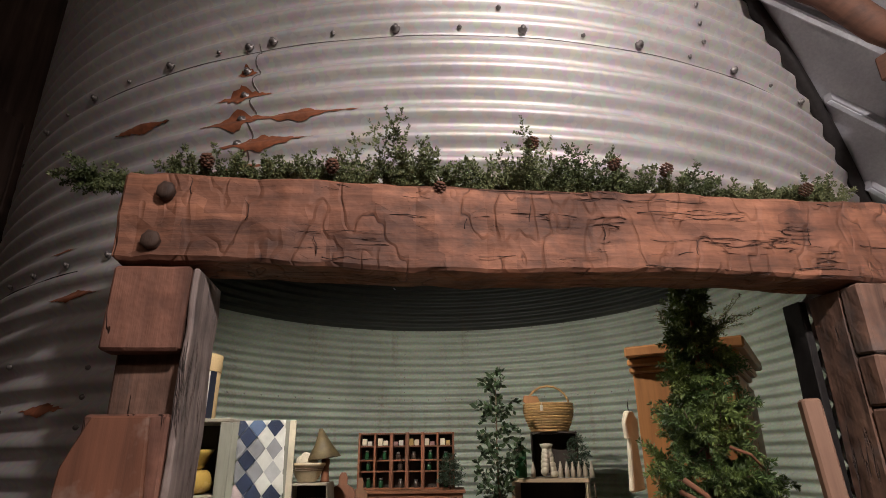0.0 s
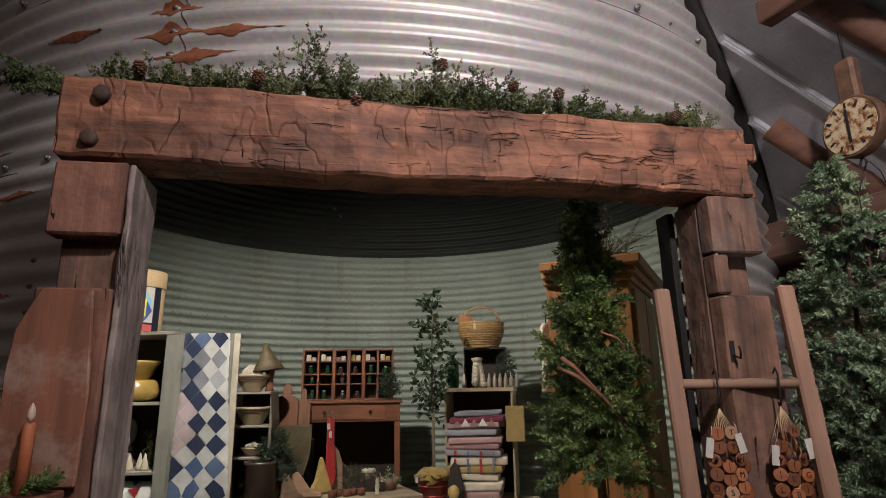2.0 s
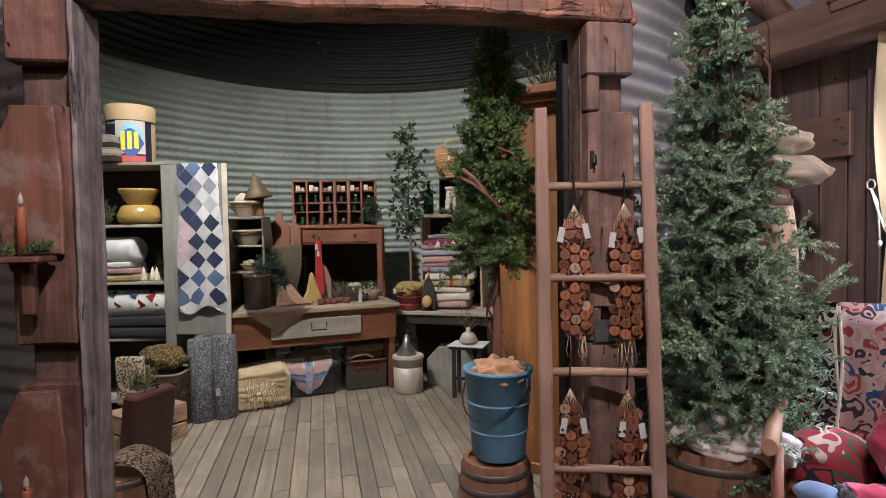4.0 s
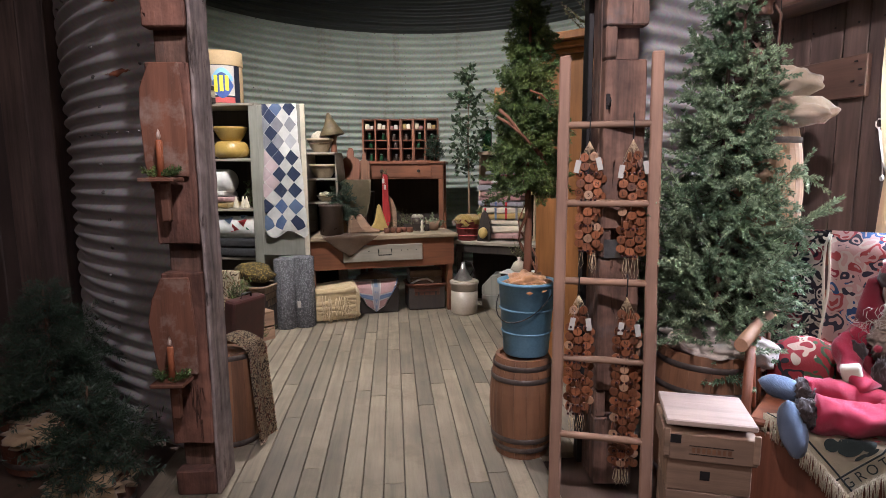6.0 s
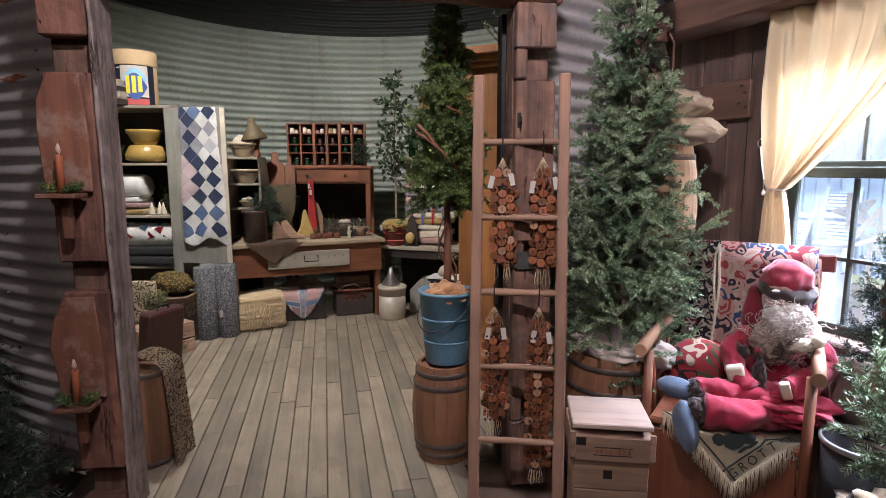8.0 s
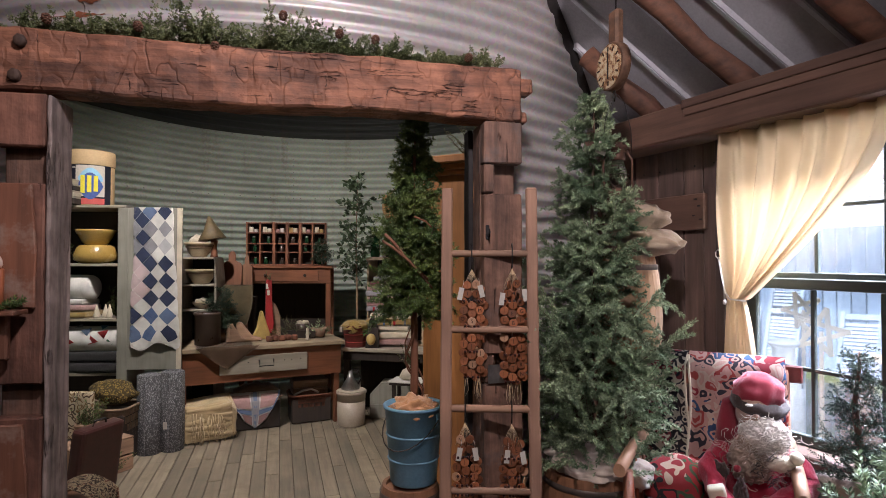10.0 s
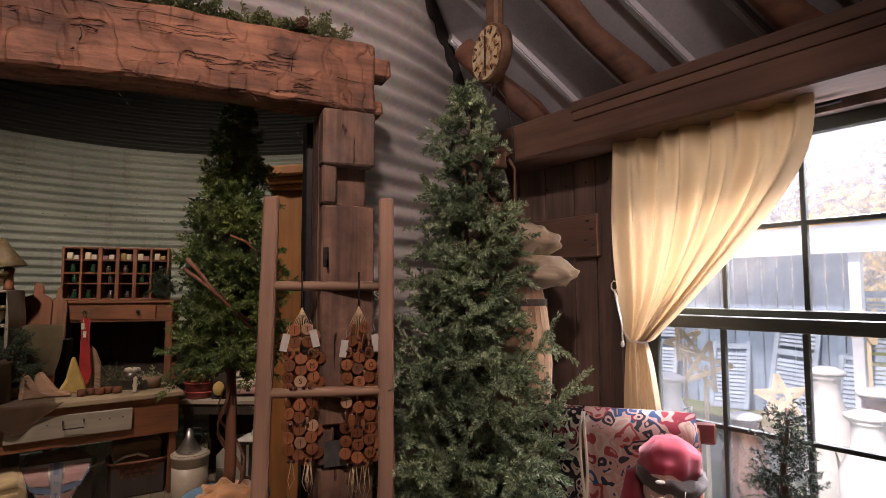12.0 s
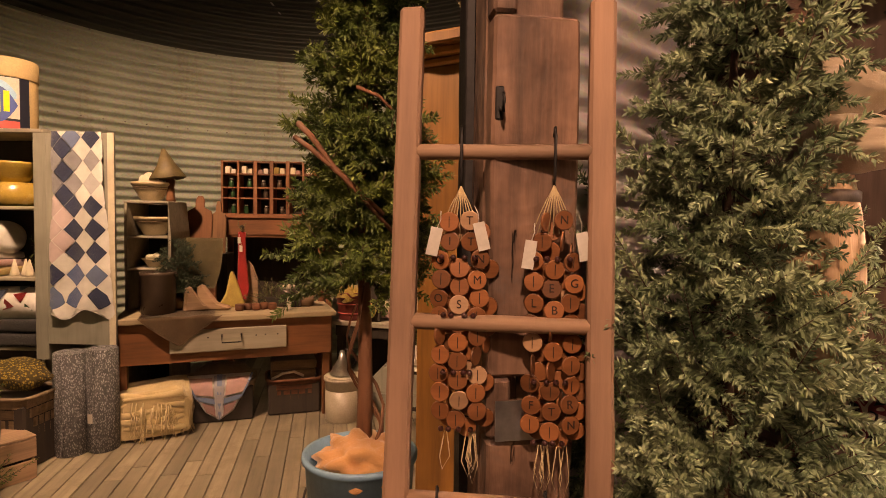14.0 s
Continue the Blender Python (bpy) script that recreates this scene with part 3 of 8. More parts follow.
wall_box("wall_south", (5.6, -4.7), (-2.2, -4.7), 0, 6.4, 0.12, M_WALL, "dark board gable wall")


# ---- the hewn door frame ----
def beam_mesh():
    bm = hewn(1.93, 0.15, 0.215, (46, 4, 6), 0.007, 2.0, 0.008)
    rng = random.Random(5)
    for v in bm.verts:
        # axe cuts across the face, cupped hollows between them
        v.co.y += 0.007 * max(0.0, math.sin(v.co.x * 31 + 2.5 * noise.noise(v.co * 6))) * (1 if v.co.y < 0.08 else 0)
        v.co.z += 0.008 * math.sin(v.co.x * 5.5 + 0.6) * (0.3 if v.co.z > 0.1 else 0.9)
    return bm


beam = thing("lintel_beam", DOOR @ pose(-0.195, -0.004, 2.072), "red-brown hand-hewn wooden lintel beam over bin doorway", "beam", kind="")
part("timber", beam_mesh(), M_BEAM, beam)
M_CRACK = plain("dark timber check", (0.04, 0.02, 0.014), 0.95, 0, 0.4)
rng = random.Random(8)
for k in range(40):
    cx, cz, ln = rng.uniform(0.03, 1.85), rng.uniform(0.015, 0.2), rng.uniform(0.05, 0.3)
    if rng.random() < 0.22:
        pts = [(cx + 0.006 * rng.uniform(-1, 1), 0.0005, max(0.006, min(0.208, cz - 0.025 + 0.05 * i / 4))) for i in range(5)]
        part("axe_cut", tube(pts, 0.0012, 5, 0.5), M_CRACK, beam)
    else:
        pts = [(min(1.9, cx + ln * i / 6), 0.0012, max(0.005, min(0.21, cz + 0.004 * math.sin(i * 1.7 + k) + 0.003 * math.sin(i * 3.1)))) for i in range(7)]
        part("check", tube(pts, rng.uniform(0.0004, 0.0013), 5, 0.3), M_CRACK, beam)
M_PEG = wood("dark oak peg", (0.07, 0.04, 0.028), along=1, strength=0.6)
for px, pz in ((0.1, 0.165), (0.085, 0.045)):
    part("peg", rough(lathe([(0.021, -0.01), (0.022, 0.012), (0.017, 0.02), (0.006, 0.022)], 7), 0.005, 30, px), M_PEG, beam, "dark wooden peg head", at=pose(px, 0.0, pz, 90))
part("tenon", hewn(0.07, 0.09, 0.06, (3, 1, 1), 0.004, 7), M_BEAM, beam, at=pose(1.925, 0.035, 0.125))
part("tenon", hewn(0.06, 0.09, 0.045, (3, 1, 1), 0.004, 9), M_BEAM, beam, at=pose(1.91, 0.035, 0.0))


def post(name, width, depth, levels, grey_right, seed, label):
    """Post from 0 to width; levels are the notched stretches. The face blocks stand proud of the core."""
    ob = thing(name, DOOR, label, "post")
    x0 = -width if grey_right else 0.0
    side = 0.014
    if grey_right:
        part("core", hewn(width - side - 0.012, depth - 0.06, 2.06, (2, 1, 14), 0.004, seed), M_POST, ob, at=pose(x0 + 0.012, 0.055, 0))
        part("side_board", hewn(side, depth, 2.06, (1, 3, 30), 0.004, seed + 2, 0.004), M_GREY, ob, at=pose(-side, 0.0, 0), label="grey weathered side board")
        face0, face1 = x0, -side - 0.002
    else:
        part("core", hewn(width - 0.012, depth - 0.06, 2.06, (2, 1, 14), 0.004, seed), M_POST, ob, at=pose(0.0, 0.055, 0))
        face0, face1 = x0, width
    marks = [0.0] + [z for pair in levels for z in pair] + [2.06]
    for k in range(0, len(marks), 2):
        z0, z1 = marks[k], marks[k + 1]
        part("face_block", hewn(face1 - face0, 0.062, z1 - z0, (3, 1, max(2, int((z1 - z0) / 0.09))), 0.0035, seed + k), M_BLOCK if grey_right else M_POST, ob, at=pose(face0, -0.006, z0))
    if not grey_right:
        for z0, z1 in levels:
            part("cheek", hewn(0.045, 0.058, z1 - z0 - 0.006, (1, 1, 2), 0.002, seed), M_POST, ob, at=pose(0.0, -0.002, z0 + 0.003))
    return ob


post("door_post", 0.178, 0.178, ((0.11, 0.228), (0.945, 1.06), (1.75, 1.877)), True, 3.0, "red-brown notched door post with grey weathered inner side")
right_post = post("door_post", 0.165, 0.175, ((0.30, 0.42), (0.98, 1.10), (1.76, 1.887)), False, 11.0, "weathered brown notched door post behind a ladder")
right_post.matrix_basis = DOOR @ pose(1.572, 0, 0)
# black strip added in place of the shadow between post and armoire
solid("trim_jamb", hewn(0.022, 0.07, 2.06, (1, 1, 16), 0.002, 6, 0.003), M_IRON, DOOR @ pose(1.556, 0.18, 0), "added black strip for the shadow beside the door post", "trim", kind="structure")

# floor boards of the bin, run out through the doorway
floor_bin = thing("floor_bin", pose(0.5, 0.0, 0, 0, 0, 15.5), "worn grey-brown plank floor of the bin", "floor", kind="structure")
rng = random.Random(12)
inv = floor_bin.matrix_basis.inverted()
centre = inv @ Vector((*BIN_AT, 0))
door_l, door_r = inv @ (DOOR @ Vector((-0.3, 0, 0))), inv @ (DOOR @ Vector((1.45, 0, 0)))
xx = -2.6
W = 0.092
while xx < 3.2:
    mid = xx + W / 2
    dx = mid - centre.x
    if abs(dx) < BIN_R - 0.06:
        reach = math.sqrt((BIN_R - 0.035) ** 2 - dx * dx)
        y0, y1 = centre.y - reach, centre.y + reach
        if door_l.x < mid < door_r.x:
            y0 = -1.1
        y = y0
        while y < y1 - 0.02:
            e = min(y1, y + rng.uniform(0.9, 1.9))
            if y1 - e < 0.25:
                e = y1
            part("floor_plank", bx(xx + 0.0015, y + 0.001, -0.028, xx + W - 0.0025, e - 0.001, rng.uniform(-0.0015, 0.001), 0.0025), M_PLANK, floor_bin)
            y = e
    xx += W
solid("floor_bed", lathe([(BIN_R - 0.03, -0.029), (BIN_R - 0.03, -0.0285)], 48), M_DARKFLOOR, pose(*BIN_AT, 0), "dark joists bed under the planks", "floor", kind="structure")

# ---- ladder leaning on the post ----
M_LADDER = wood("bare weathered ladder wood", (0.33, 0.19, 0.125), along=2, dark=0.6, light=1.3, fine=0.8, strength=0.4)
M_RUNG = wood("bare turned rung wood", (0.33, 0.2, 0.13), along=0, dark=0.6, light=1.3, fine=0.8, strength=0.4)
LEAN_ANGLE = -math.degrees(math.atan2(0.215, 1.785))
LADDER = pose(1.378, 0.595, 0, LEAN_ANGLE, 0, -3.5)
ladder = thing("ladder", LADDER, "bare wooden ladder leaning against door post", "ladder")
for x0, s in ((0.022, 1), (0.37, -1)):
    rail = hewn(0.046, 0.032, 1.8, (1, 1, 16), 0.003, x0 * 9 + 1, 0.006)
    part("rail", rail, M_LADDER, ladder, at=pose(x0 - 0.023, 0, 0))
RUNGS = [0.29 + 0.309 * k for k in range(5)]
for k, z in enumerate(RUNGS):
    part("rung", rough(tube([(0.004, 0.016, z), (0.1, 0.016, z), (0.2, 0.016, z), (0.3, 0.016, z), (0.39, 0.016, z)], 0.0145, 10), 0.002, 20, k), M_RUNG, ladder)


# ---- greenery ----
M_FIR = foliage("dark green fir needles", (0.05, 0.10, 0.028), (0.19, 0.25, 0.06))
M_SPRUCE = foliage("blue-green spruce needles", (0.10, 0.165, 0.09), (0.40, 0.49, 0.31))
M_CEDAR = foliage("olive cedar sprigs", (0.075, 0.10, 0.035), (0.20, 0.22, 0.10))
M_DARKFIR = foliage("very dark fir needles", (0.02, 0.04, 0.022), (0.045, 0.075, 0.045))
M_BARK = wood("brown bark", (0.13, 0.07, 0.045), along=2, strength=0.8)
M_TRUNKRED = wood("reddish stripped trunk", (0.2, 0.085, 0.045), along=2, strength=0.5)
M_TWIG = plain("thin brown twig", (0.10, 0.06, 0.04), 0.8)


def needles(twigs, length, per, width, seed, droop=0.0, flat=False):
    """Needle blades along twigs (arrays of starts and ends): verts and faces."""
    rs = np.random.RandomState(seed)
    a, b = twigs
    n = len(a)
    way = b - a
    size = np.linalg.norm(way, axis=1, keepdims=True) + 1e-9
    unit = way / size
    k = np.maximum(2, (per * size[:, 0]).astype(int))
    idx = np.repeat(np.arange(n), k)
    m = len(idx)
    t = rs.rand(m, 1)
    base = a[idx] + way[idx] * t
    rand = rs.normal(size=(m, 3))
    if flat:
        rand[:, 2] *= 0.25
    side = rand - (rand * unit[idx]).sum(1, keepdims=True) * unit[idx]
    side /= np.linalg.norm(side, axis=1, keepdims=True) + 1e-9
    out = side * 0.8 + unit[idx] * 0.65
    out[:, 2] -= droop
    out /= np.linalg.norm(out, axis=1, keepdims=True)
    ln = length * (0.7 + 0.6 * rs.rand(m, 1)) * (1.05 - 0.35 * t)
    cross = np.cross(out, rs.normal(size=(m, 3)))
    cross /= np.linalg.norm(cross, axis=1, keepdims=True) + 1e-9
    w = cross * width * 0.5
    mid = base + out * ln * 0.5
    verts = np.stack([base, mid + w, base + out * ln, mid - w], 1).reshape(-1, 3)
    faces = np.arange(m * 4).reshape(m, 4)
    return verts, faces


def conifer(height, base_r, start, layers, per_layer, seed, needle=0.028, per=330, width=0.0035, droop=0.15, tip_up=0.12, sub=7, power=0.85, foot=0.75):
    """Branch twigs of a conifer: arrays of twig starts and ends, and main branches as point lists."""
    rs = np.random.RandomState(seed)
    a, b, mains = [], [], []
    for j in range(layers):
        count = max(3, int(per_layer * (1 - 0.55 * j / layers)))
        for k in range(count):
            f = (j + rs.rand() * 1.5) / (layers + 0.5)
            z = start + (height - start) * f
            reach = base_r * (1 - f) ** power * (foot + (1 - foot) * min(1.0, f / 0.22)) + 0.02
            ang = 2 * math.pi * (k + rs.rand() * 0.9) / count + j * 1.7
            r = reach * (0.55 + 0.6 * rs.rand())
            fall, lift = droop * (0.35 + 1.3 * rs.rand()), tip_up * (0.5 + rs.rand())
            d = np.array([math.cos(ang), math.sin(ang), 0.0])
            pts = []
            for i in range(5):
                u = i / 4
                pts.append(d * r * u + np.array([0, 0, z - fall * r * u * 1.6 + lift * r * u * u * 2 + 0.02 * rs.normal() * u]))
            mains.append(pts)
            sidev = np.array([-d[1], d[0], 0.0])
            for i in range(4):
                a.append(pts[i])
                b.append(pts[i + 1])
            for i in range(sub):
                u = 0.25 + 0.72 * (i + rs.rand()) / sub
                q = min(3, int(u * 4))
                p = pts[q] + (pts[q + 1] - pts[q]) * (u * 4 - q)
                s = 1 if i % 2 else -1
                ln = r * (0.42 - 0.25 * u) + 0.03
                e = p + (d * 0.75 + sidev * s * 0.8 + np.array([0, 0, 0.42 * rs.normal() - 0.05])) * ln
                a.append(p)
                b.append(e)
    return (np.array(a), np.array(b)), mains


def green_tree(name, at, height, base_r, start, layers, per_layer, seed, material, trunk_mat, label, category="tree", needle=0.028, per=330, width=0.0035, trunk_r=0.018, group="", **shape):
    ob = thing(name, at, label, category, group)
    twigs, mains = conifer(height, base_r, start, layers, per_layer, seed, **shape)
    v, f = needles(twigs, needle, per, width, seed)
    part("crown", from_arrays("crown", v, f, material), None, ob)
    bm = tube([(0.006 * math.sin(i), 0.006 * math.cos(i * 1.3), height * 0.97 * i / 8) for i in range(9)], trunk_r, 8, 0.2)
    part("trunk", bm, trunk_mat, ob)
    bm = bmesh.new()
    for pts in mains:
        tube([tuple(p) for p in pts], max(0.0018, trunk_r * 0.14), 4, 0.4, bm) if len(bm.verts) < 9000 else None
    tagged(part("branch_work", bm, M_TWIG, ob), kind="stuff")
    return ob


# big spruce on a barrel beside the ladder
green_tree("christmas_tree", pose(2.06, 0.95, 0.56), 1.68, 0.43, 0.05, 28, 10, 21, M_SPRUCE, M_BARK, "tall green artificial christmas tree on an old barrel", "christmas tree",
           needle=0.02, per=1050, width=0.0048, sub=6, droop=0.5, tip_up=0.45, power=0.85, foot=0.55)
# young fir in the blue bucket: bare red trunk below, full head above
green_tree("potted_tree", pose(1.262, 1.12, 0.76), 1.40, 0.185, 0.52, 19, 12, 33, M_FIR, M_TRUNKRED, "bushy green tree with bare reddish trunk in blue bucket", "tree",
           needle=0.022, per=850, width=0.0045, trunk_r=0.021, sub=6, droop=0.5, tip_up=0.35, power=0.72, foot=0.8)
# trees low beside the bin
green_tree("potted_tree", pose(-0.93, 0.62, 0.20), 0.66, 0.34, 0.06, 11, 11, 41, M_DARKFIR, M_BARK, "dark green potted fir in a brown barrel", "tree",
           needle=0.035, per=260, width=0.0045, sub=7, droop=0.2, power=0.7)
green_tree("potted_tree", pose(-0.42, 0.28, 0.16), 0.36, 0.26, 0.02, 7, 10, 43, M_DARKFIR, M_BARK, "low dark green fir in a burlap-wrapped pot", "tree",
           needle=0.035, per=260, width=0.005, sub=6, droop=0.2, power=0.8)
# tree by the window
green_tree("small_tree", pose(2.86, 0.46, 0.68), 0.50, 0.13, 0.02, 12, 7, 51, M_DARKFIR, M_BARK, "small green tree standing before the window", "tree",
           needle=0.014, per=700, width=0.003, sub=5, droop=0.1, tip_up=0.3, power=0.95)
green_tree("potted_tree", pose(2.64, 0.0, 0.40), 0.54, 0.27, 0.02, 6, 6, 57, M_SPRUCE, M_BARK, "pale green spruce sapling in burlap-wrapped pot", "tree",
           needle=0.024, per=900, width=0.0045, sub=3, droop=0.05, tip_up=0.5, power=0.9)


def sprig_bush(name, at, twigs_n, size, up, seed, material, label, category="greenery", leaf=0.02, width=0.012, per=120, flat=False, group=""):
    """A loose bunch of leafy twigs."""
    rs = np.random.RandomState(seed)
    a, b, stems = [], [], bmesh.new()
    for k in range(twigs_n):
        ang, lean = rs.rand() * 6.283, rs.rand() * 0.9 + 0.1
        d = np.array([math.cos(ang) * lean, math.sin(ang) * lean, up])
        d /= np.linalg.norm(d)
        ln = size * (0.5 + 0.6 * rs.rand())
        p = np.zeros(3)
        pts = [p]
        for i in range(4):
            q = p + (d + rs.normal(size=3) * 0.22 - np.array([0, 0, 0.06 * i])) * ln / 4
            a.append(p)
            b.append(q)
            p = q
            pts.append(p)
        tube([tuple(x) for x in pts], 0.0022, 4, 0.5, stems)
    v, f = needles((np.array(a), np.array(b)), leaf, per, width, seed, flat=flat)
    ob = thing(name, at, label, category, group)
    part("leaves", from_arrays("leaves", v, f, material), None, ob)
    part("stems", stems, M_TWIG, ob)
    return ob


# garland of cedar along the lintel
garland = thing("garland", DOOR @ pose(0, 0.06, 2.285), "cedar garland with small pine cones on lintel", "garland")
rs = np.random.RandomState(9)
a, b = [], []
CLUMPS = ((0.42, 0.20, 16), (0.50, 0.16, 14), (0.66, 0.10, 16), (0.77, 0.19, 16), (0.86, 0.15, 16), (0.98, 0.12, 14), (1.05, 0.11, 12), (1.2, 0.10, 16), (1.32, 0.05, 12), (1.45, 0.07, 18), (1.56, 0.08, 14), (0.1, 0.09, 16), (0.22, 0.09, 16), (0.30, 0.08, 14), (-0.05, 0.08, 14), (-0.2, 0.09, 22), (-0.28, 0.06, 16))
for k in range(90):
    CLUMPS += ((-0.25 + 1.87 * rs.rand(), 0.05 + 0.03 * rs.rand(), 3),)
for u0, tall, count in CLUMPS:
    for k in range(count):
        u = u0 + 0.045 * rs.normal()
        d = np.array([0.55 * rs.normal() + (0.35 if u > 1.1 else 0.0), -0.30 + 0.35 * rs.normal(), 0.25 + 0.75 * rs.rand()])
        if u < -0.12:
            d = np.array([-1.0, -0.3 + 0.3 * rs.normal(), -0.25 + 0.4 * rs.normal()])
        d /= np.linalg.norm(d)
        ln = tall * (0.5 + 0.6 * rs.rand())
        p = np.array([u, 0.02 * rs.normal(), 0.006 + 0.015 * rs.rand()])
        side = np.cross(d, [0.1, 1, 0.1])
        for i in range(5):
            q = p + (d + 0.16 * rs.normal(size=3)) * ln / 5
            a.append(p)
            b.append(q)
            for turn in (-1, 1):
                e = p + (d * 0.6 + side * 0.75 * turn + 0.15 * rs.normal(size=3)) * ln * (0.30 - 0.04 * i)
                a.append(p)
                b.append(e)
            p = q
v, f = needles((np.array(a), np.array(b)), 0.009, 900, 0.0042, 3)
tagged(part("cedar", from_arrays("cedar", v, f, M_CEDAR), None, garland), kind="stuff")
part("vine", tube([(-0.3 + 0.0975 * i, 0.012 * math.sin(i * 1.9), 0.012 + 0.006 * math.sin(i * 2.7)) for i in range(20)], 0.0045, 6), M_TWIG, garland)
M_CONE = plain("brown pine cone", (0.13, 0.055, 0.03), 0.8, 0, 0.4, 60, 0.5)
for u, z in ((-0.02, 0.03), (0.53, -0.02), (0.77, 0.12), (0.98, 0.07), (1.12, 0.06), (0.27, 0.03), (1.5, 0.02)):
    bm = bmesh.new()
    for j in range(6):
        for k in range(6):
            an = k * 1.047 + j * 0.5
            r = 0.013 * math.sin(0.5 + j * 0.42)
            join(bm, blob(0.0062, 0.0062, 0.003, 0, 1, 0, 1), Matrix.Translation((r * math.cos(an), r * math.sin(an), 0.006 * j)))
    part("pine_cone", bm, M_CONE, garland, at=pose(u, -0.05, z, 40, 20 * u, 0))


# ---- materials of the goods ----
M_REDWOOD = wood("red-brown old pine", (0.22, 0.085, 0.04), along=0, dark=0.55, light=1.3, rough_=0.55)
M_REDUP = wood("red-brown old pine upright", (0.22, 0.085, 0.04), along=2, dark=0.55, light=1.3, rough_=0.55)
# dark board of some goods; as backs and linings it holds the recess's shade
M_DARKBOX = wood("dark board, also for shaded insides", (0.035, 0.026, 0.02), along=2, rough_=0.8)
M_GREYPAINT = wood("worn grey-green paint", (0.33, 0.33, 0.28), along=2, dark=0.75, light=1.15, rough_=0.6, strength=0.2)
M_SHELF = wood("worn grey shelf board", (0.36, 0.33, 0.27), along=0, dark=0.7, light=1.2)
M_TOP = wood("bleached worktop board", (0.34, 0.28, 0.19), along=0, dark=0.6, light=1.25)
M_PALE = wood("pale raw crate wood", (0.46, 0.36, 0.24), along=0, dark=0.7, light=1.2)
M_CRATE = wood("old wooden crate board", (0.36, 0.235, 0.155), along=0, dark=0.6, light=1.25)
M_ORANGE = wood("orange-brown pine armoire", (0.34, 0.145, 0.042), along=2, dark=0.65, light=1.25, rough_=0.5, strength=0.2)
M_CREAM = cloth("cream linen", (0.62, 0.55, 0.42))
M_WHITE = cloth("white cotton", (0.68, 0.67, 0.63))
M_GREYC = cloth("grey wool", (0.2, 0.2, 0.22))
M_NAVY = cloth("dark navy cotton", (0.02, 0.032, 0.075))
M_BLUE = cloth("mid blue cotton", (0.11, 0.16, 0.27))
M_LGREY = cloth("striped grey cotton", (0.28, 0.28, 0.30))
M_PALEGREY = cloth("pale grey cotton", (0.46, 0.46, 0.47))
M_MIDBLUE = cloth("denim blue cotton", (0.07, 0.12, 0.25))
M_PALEPINK = cloth("pale pink print cotton", (0.56, 0.44, 0.44))
M_PINK = cloth("faded pink cotton", (0.44, 0.27, 0.25))
M_ROSE = cloth("dusty rose cotton", (0.32, 0.18, 0.17))
M_RED = cloth("bright red felt", (0.36, 0.018, 0.018))
M_MAG = cloth("magenta cotton", (0.17, 0.03, 0.055))
M_GREENC = cloth("bottle green cotton", (0.03, 0.12, 0.06))
M_MUSTARD = cloth("mustard cotton", (0.36, 0.25, 0.09))
M_OCHRE = cloth("ochre wool", (0.33, 0.22, 0.06))
M_OLIVE = cloth("olive-brown feed sacking", (0.17, 0.135, 0.075))
M_OLIVETIN = plain("olive-brown painted tin", (0.13, 0.095, 0.045), 0.6, 0.2, 0.4, 20, 0.2)
M_BLACKC = cloth("black wool", (0.018, 0.017, 0.018))
M_BURLAP = cloth("tan burlap", (0.42, 0.29, 0.17), 160)
M_BROWNC = cloth("brown cloth", (0.16, 0.10, 0.06))
M_YARN = cloth("cream fringed throw", (0.48, 0.37, 0.2), 120)
M_YELLOW = plain("yellow glazed stoneware", (0.44, 0.29, 0.075), 0.25, 0, 0.12, 8, 0.03, coat=0.5)
M_BUFF = plain("buff yellowware", (0.46, 0.37, 0.24), 0.3, 0, 0.12, 8, 0.03, coat=0.4)
M_CROCK = plain("grey salt-glazed crock", (0.36, 0.31, 0.24), 0.35, 0, 0.15, 8, 0.05)
M_CROCKTOP = plain("brown glazed shoulder", (0.06, 0.04, 0.03), 0.3, 0, 0.2, 8, 0.05)
M_TIN = plain("dull tin", (0.45, 0.45, 0.44), 0.32, 0.9, 0.25, 20, 0.1)
M_RUSTTIN = plain("rusty tin", (0.16, 0.085, 0.05), 0.7, 0.3, 0.5, 20, 0.3)
M_CARD = plain("tan cardboard", (0.50, 0.36, 0.19), 0.75, 0, 0.08, 5, 0.05)
M_PAPER = plain("white paper tag", (0.52, 0.48, 0.42), 0.8, 0, 0.05)
M_BLUEPAPER = plain("blue label print", (0.05, 0.10, 0.32), 0.5, 0, 0.1)
M_SKYPAPER = plain("light blue label print", (0.25, 0.50, 0.70), 0.5, 0, 0.1)
M_NAVYPAPER = plain("black-blue label print", (0.012, 0.015, 0.03), 0.5, 0, 0.1)
M_YELPAPER = plain("yellow label print", (0.75, 0.66, 0.04), 0.5, 0, 0.05)
M_REDPAPER = plain("red label print", (0.55, 0.10, 0.09), 0.5, 0, 0.1)
M_BLUETIN = plain("faded blue bucket paint", (0.14, 0.29, 0.40), 0.5, 0.1, 0.25, 9, 0.12)
M_BLUEBOX = plain("blue painted tin box", (0.06, 0.13, 0.36), 0.5, 0, 0.15)
M_EGG = plain("off-white eggs", (0.5, 0.45, 0.35), 0.5, 0, 0.06)
M_GREENGLASS = plain("dark green glass", (0.015, 0.06, 0.025), 0.12, 0, 0.2, 10, 0.02)
M_WICKER = wood("golden wicker", (0.42, 0.26, 0.10), along=0, dark=0.5, light=1.3, fine=2.0, strength=0.6)
M_DARKWICKER = wood("red-brown split basket", (0.15, 0.055, 0.03), along=0, dark=0.5, light=1.4, fine=2.0, strength=0.6)
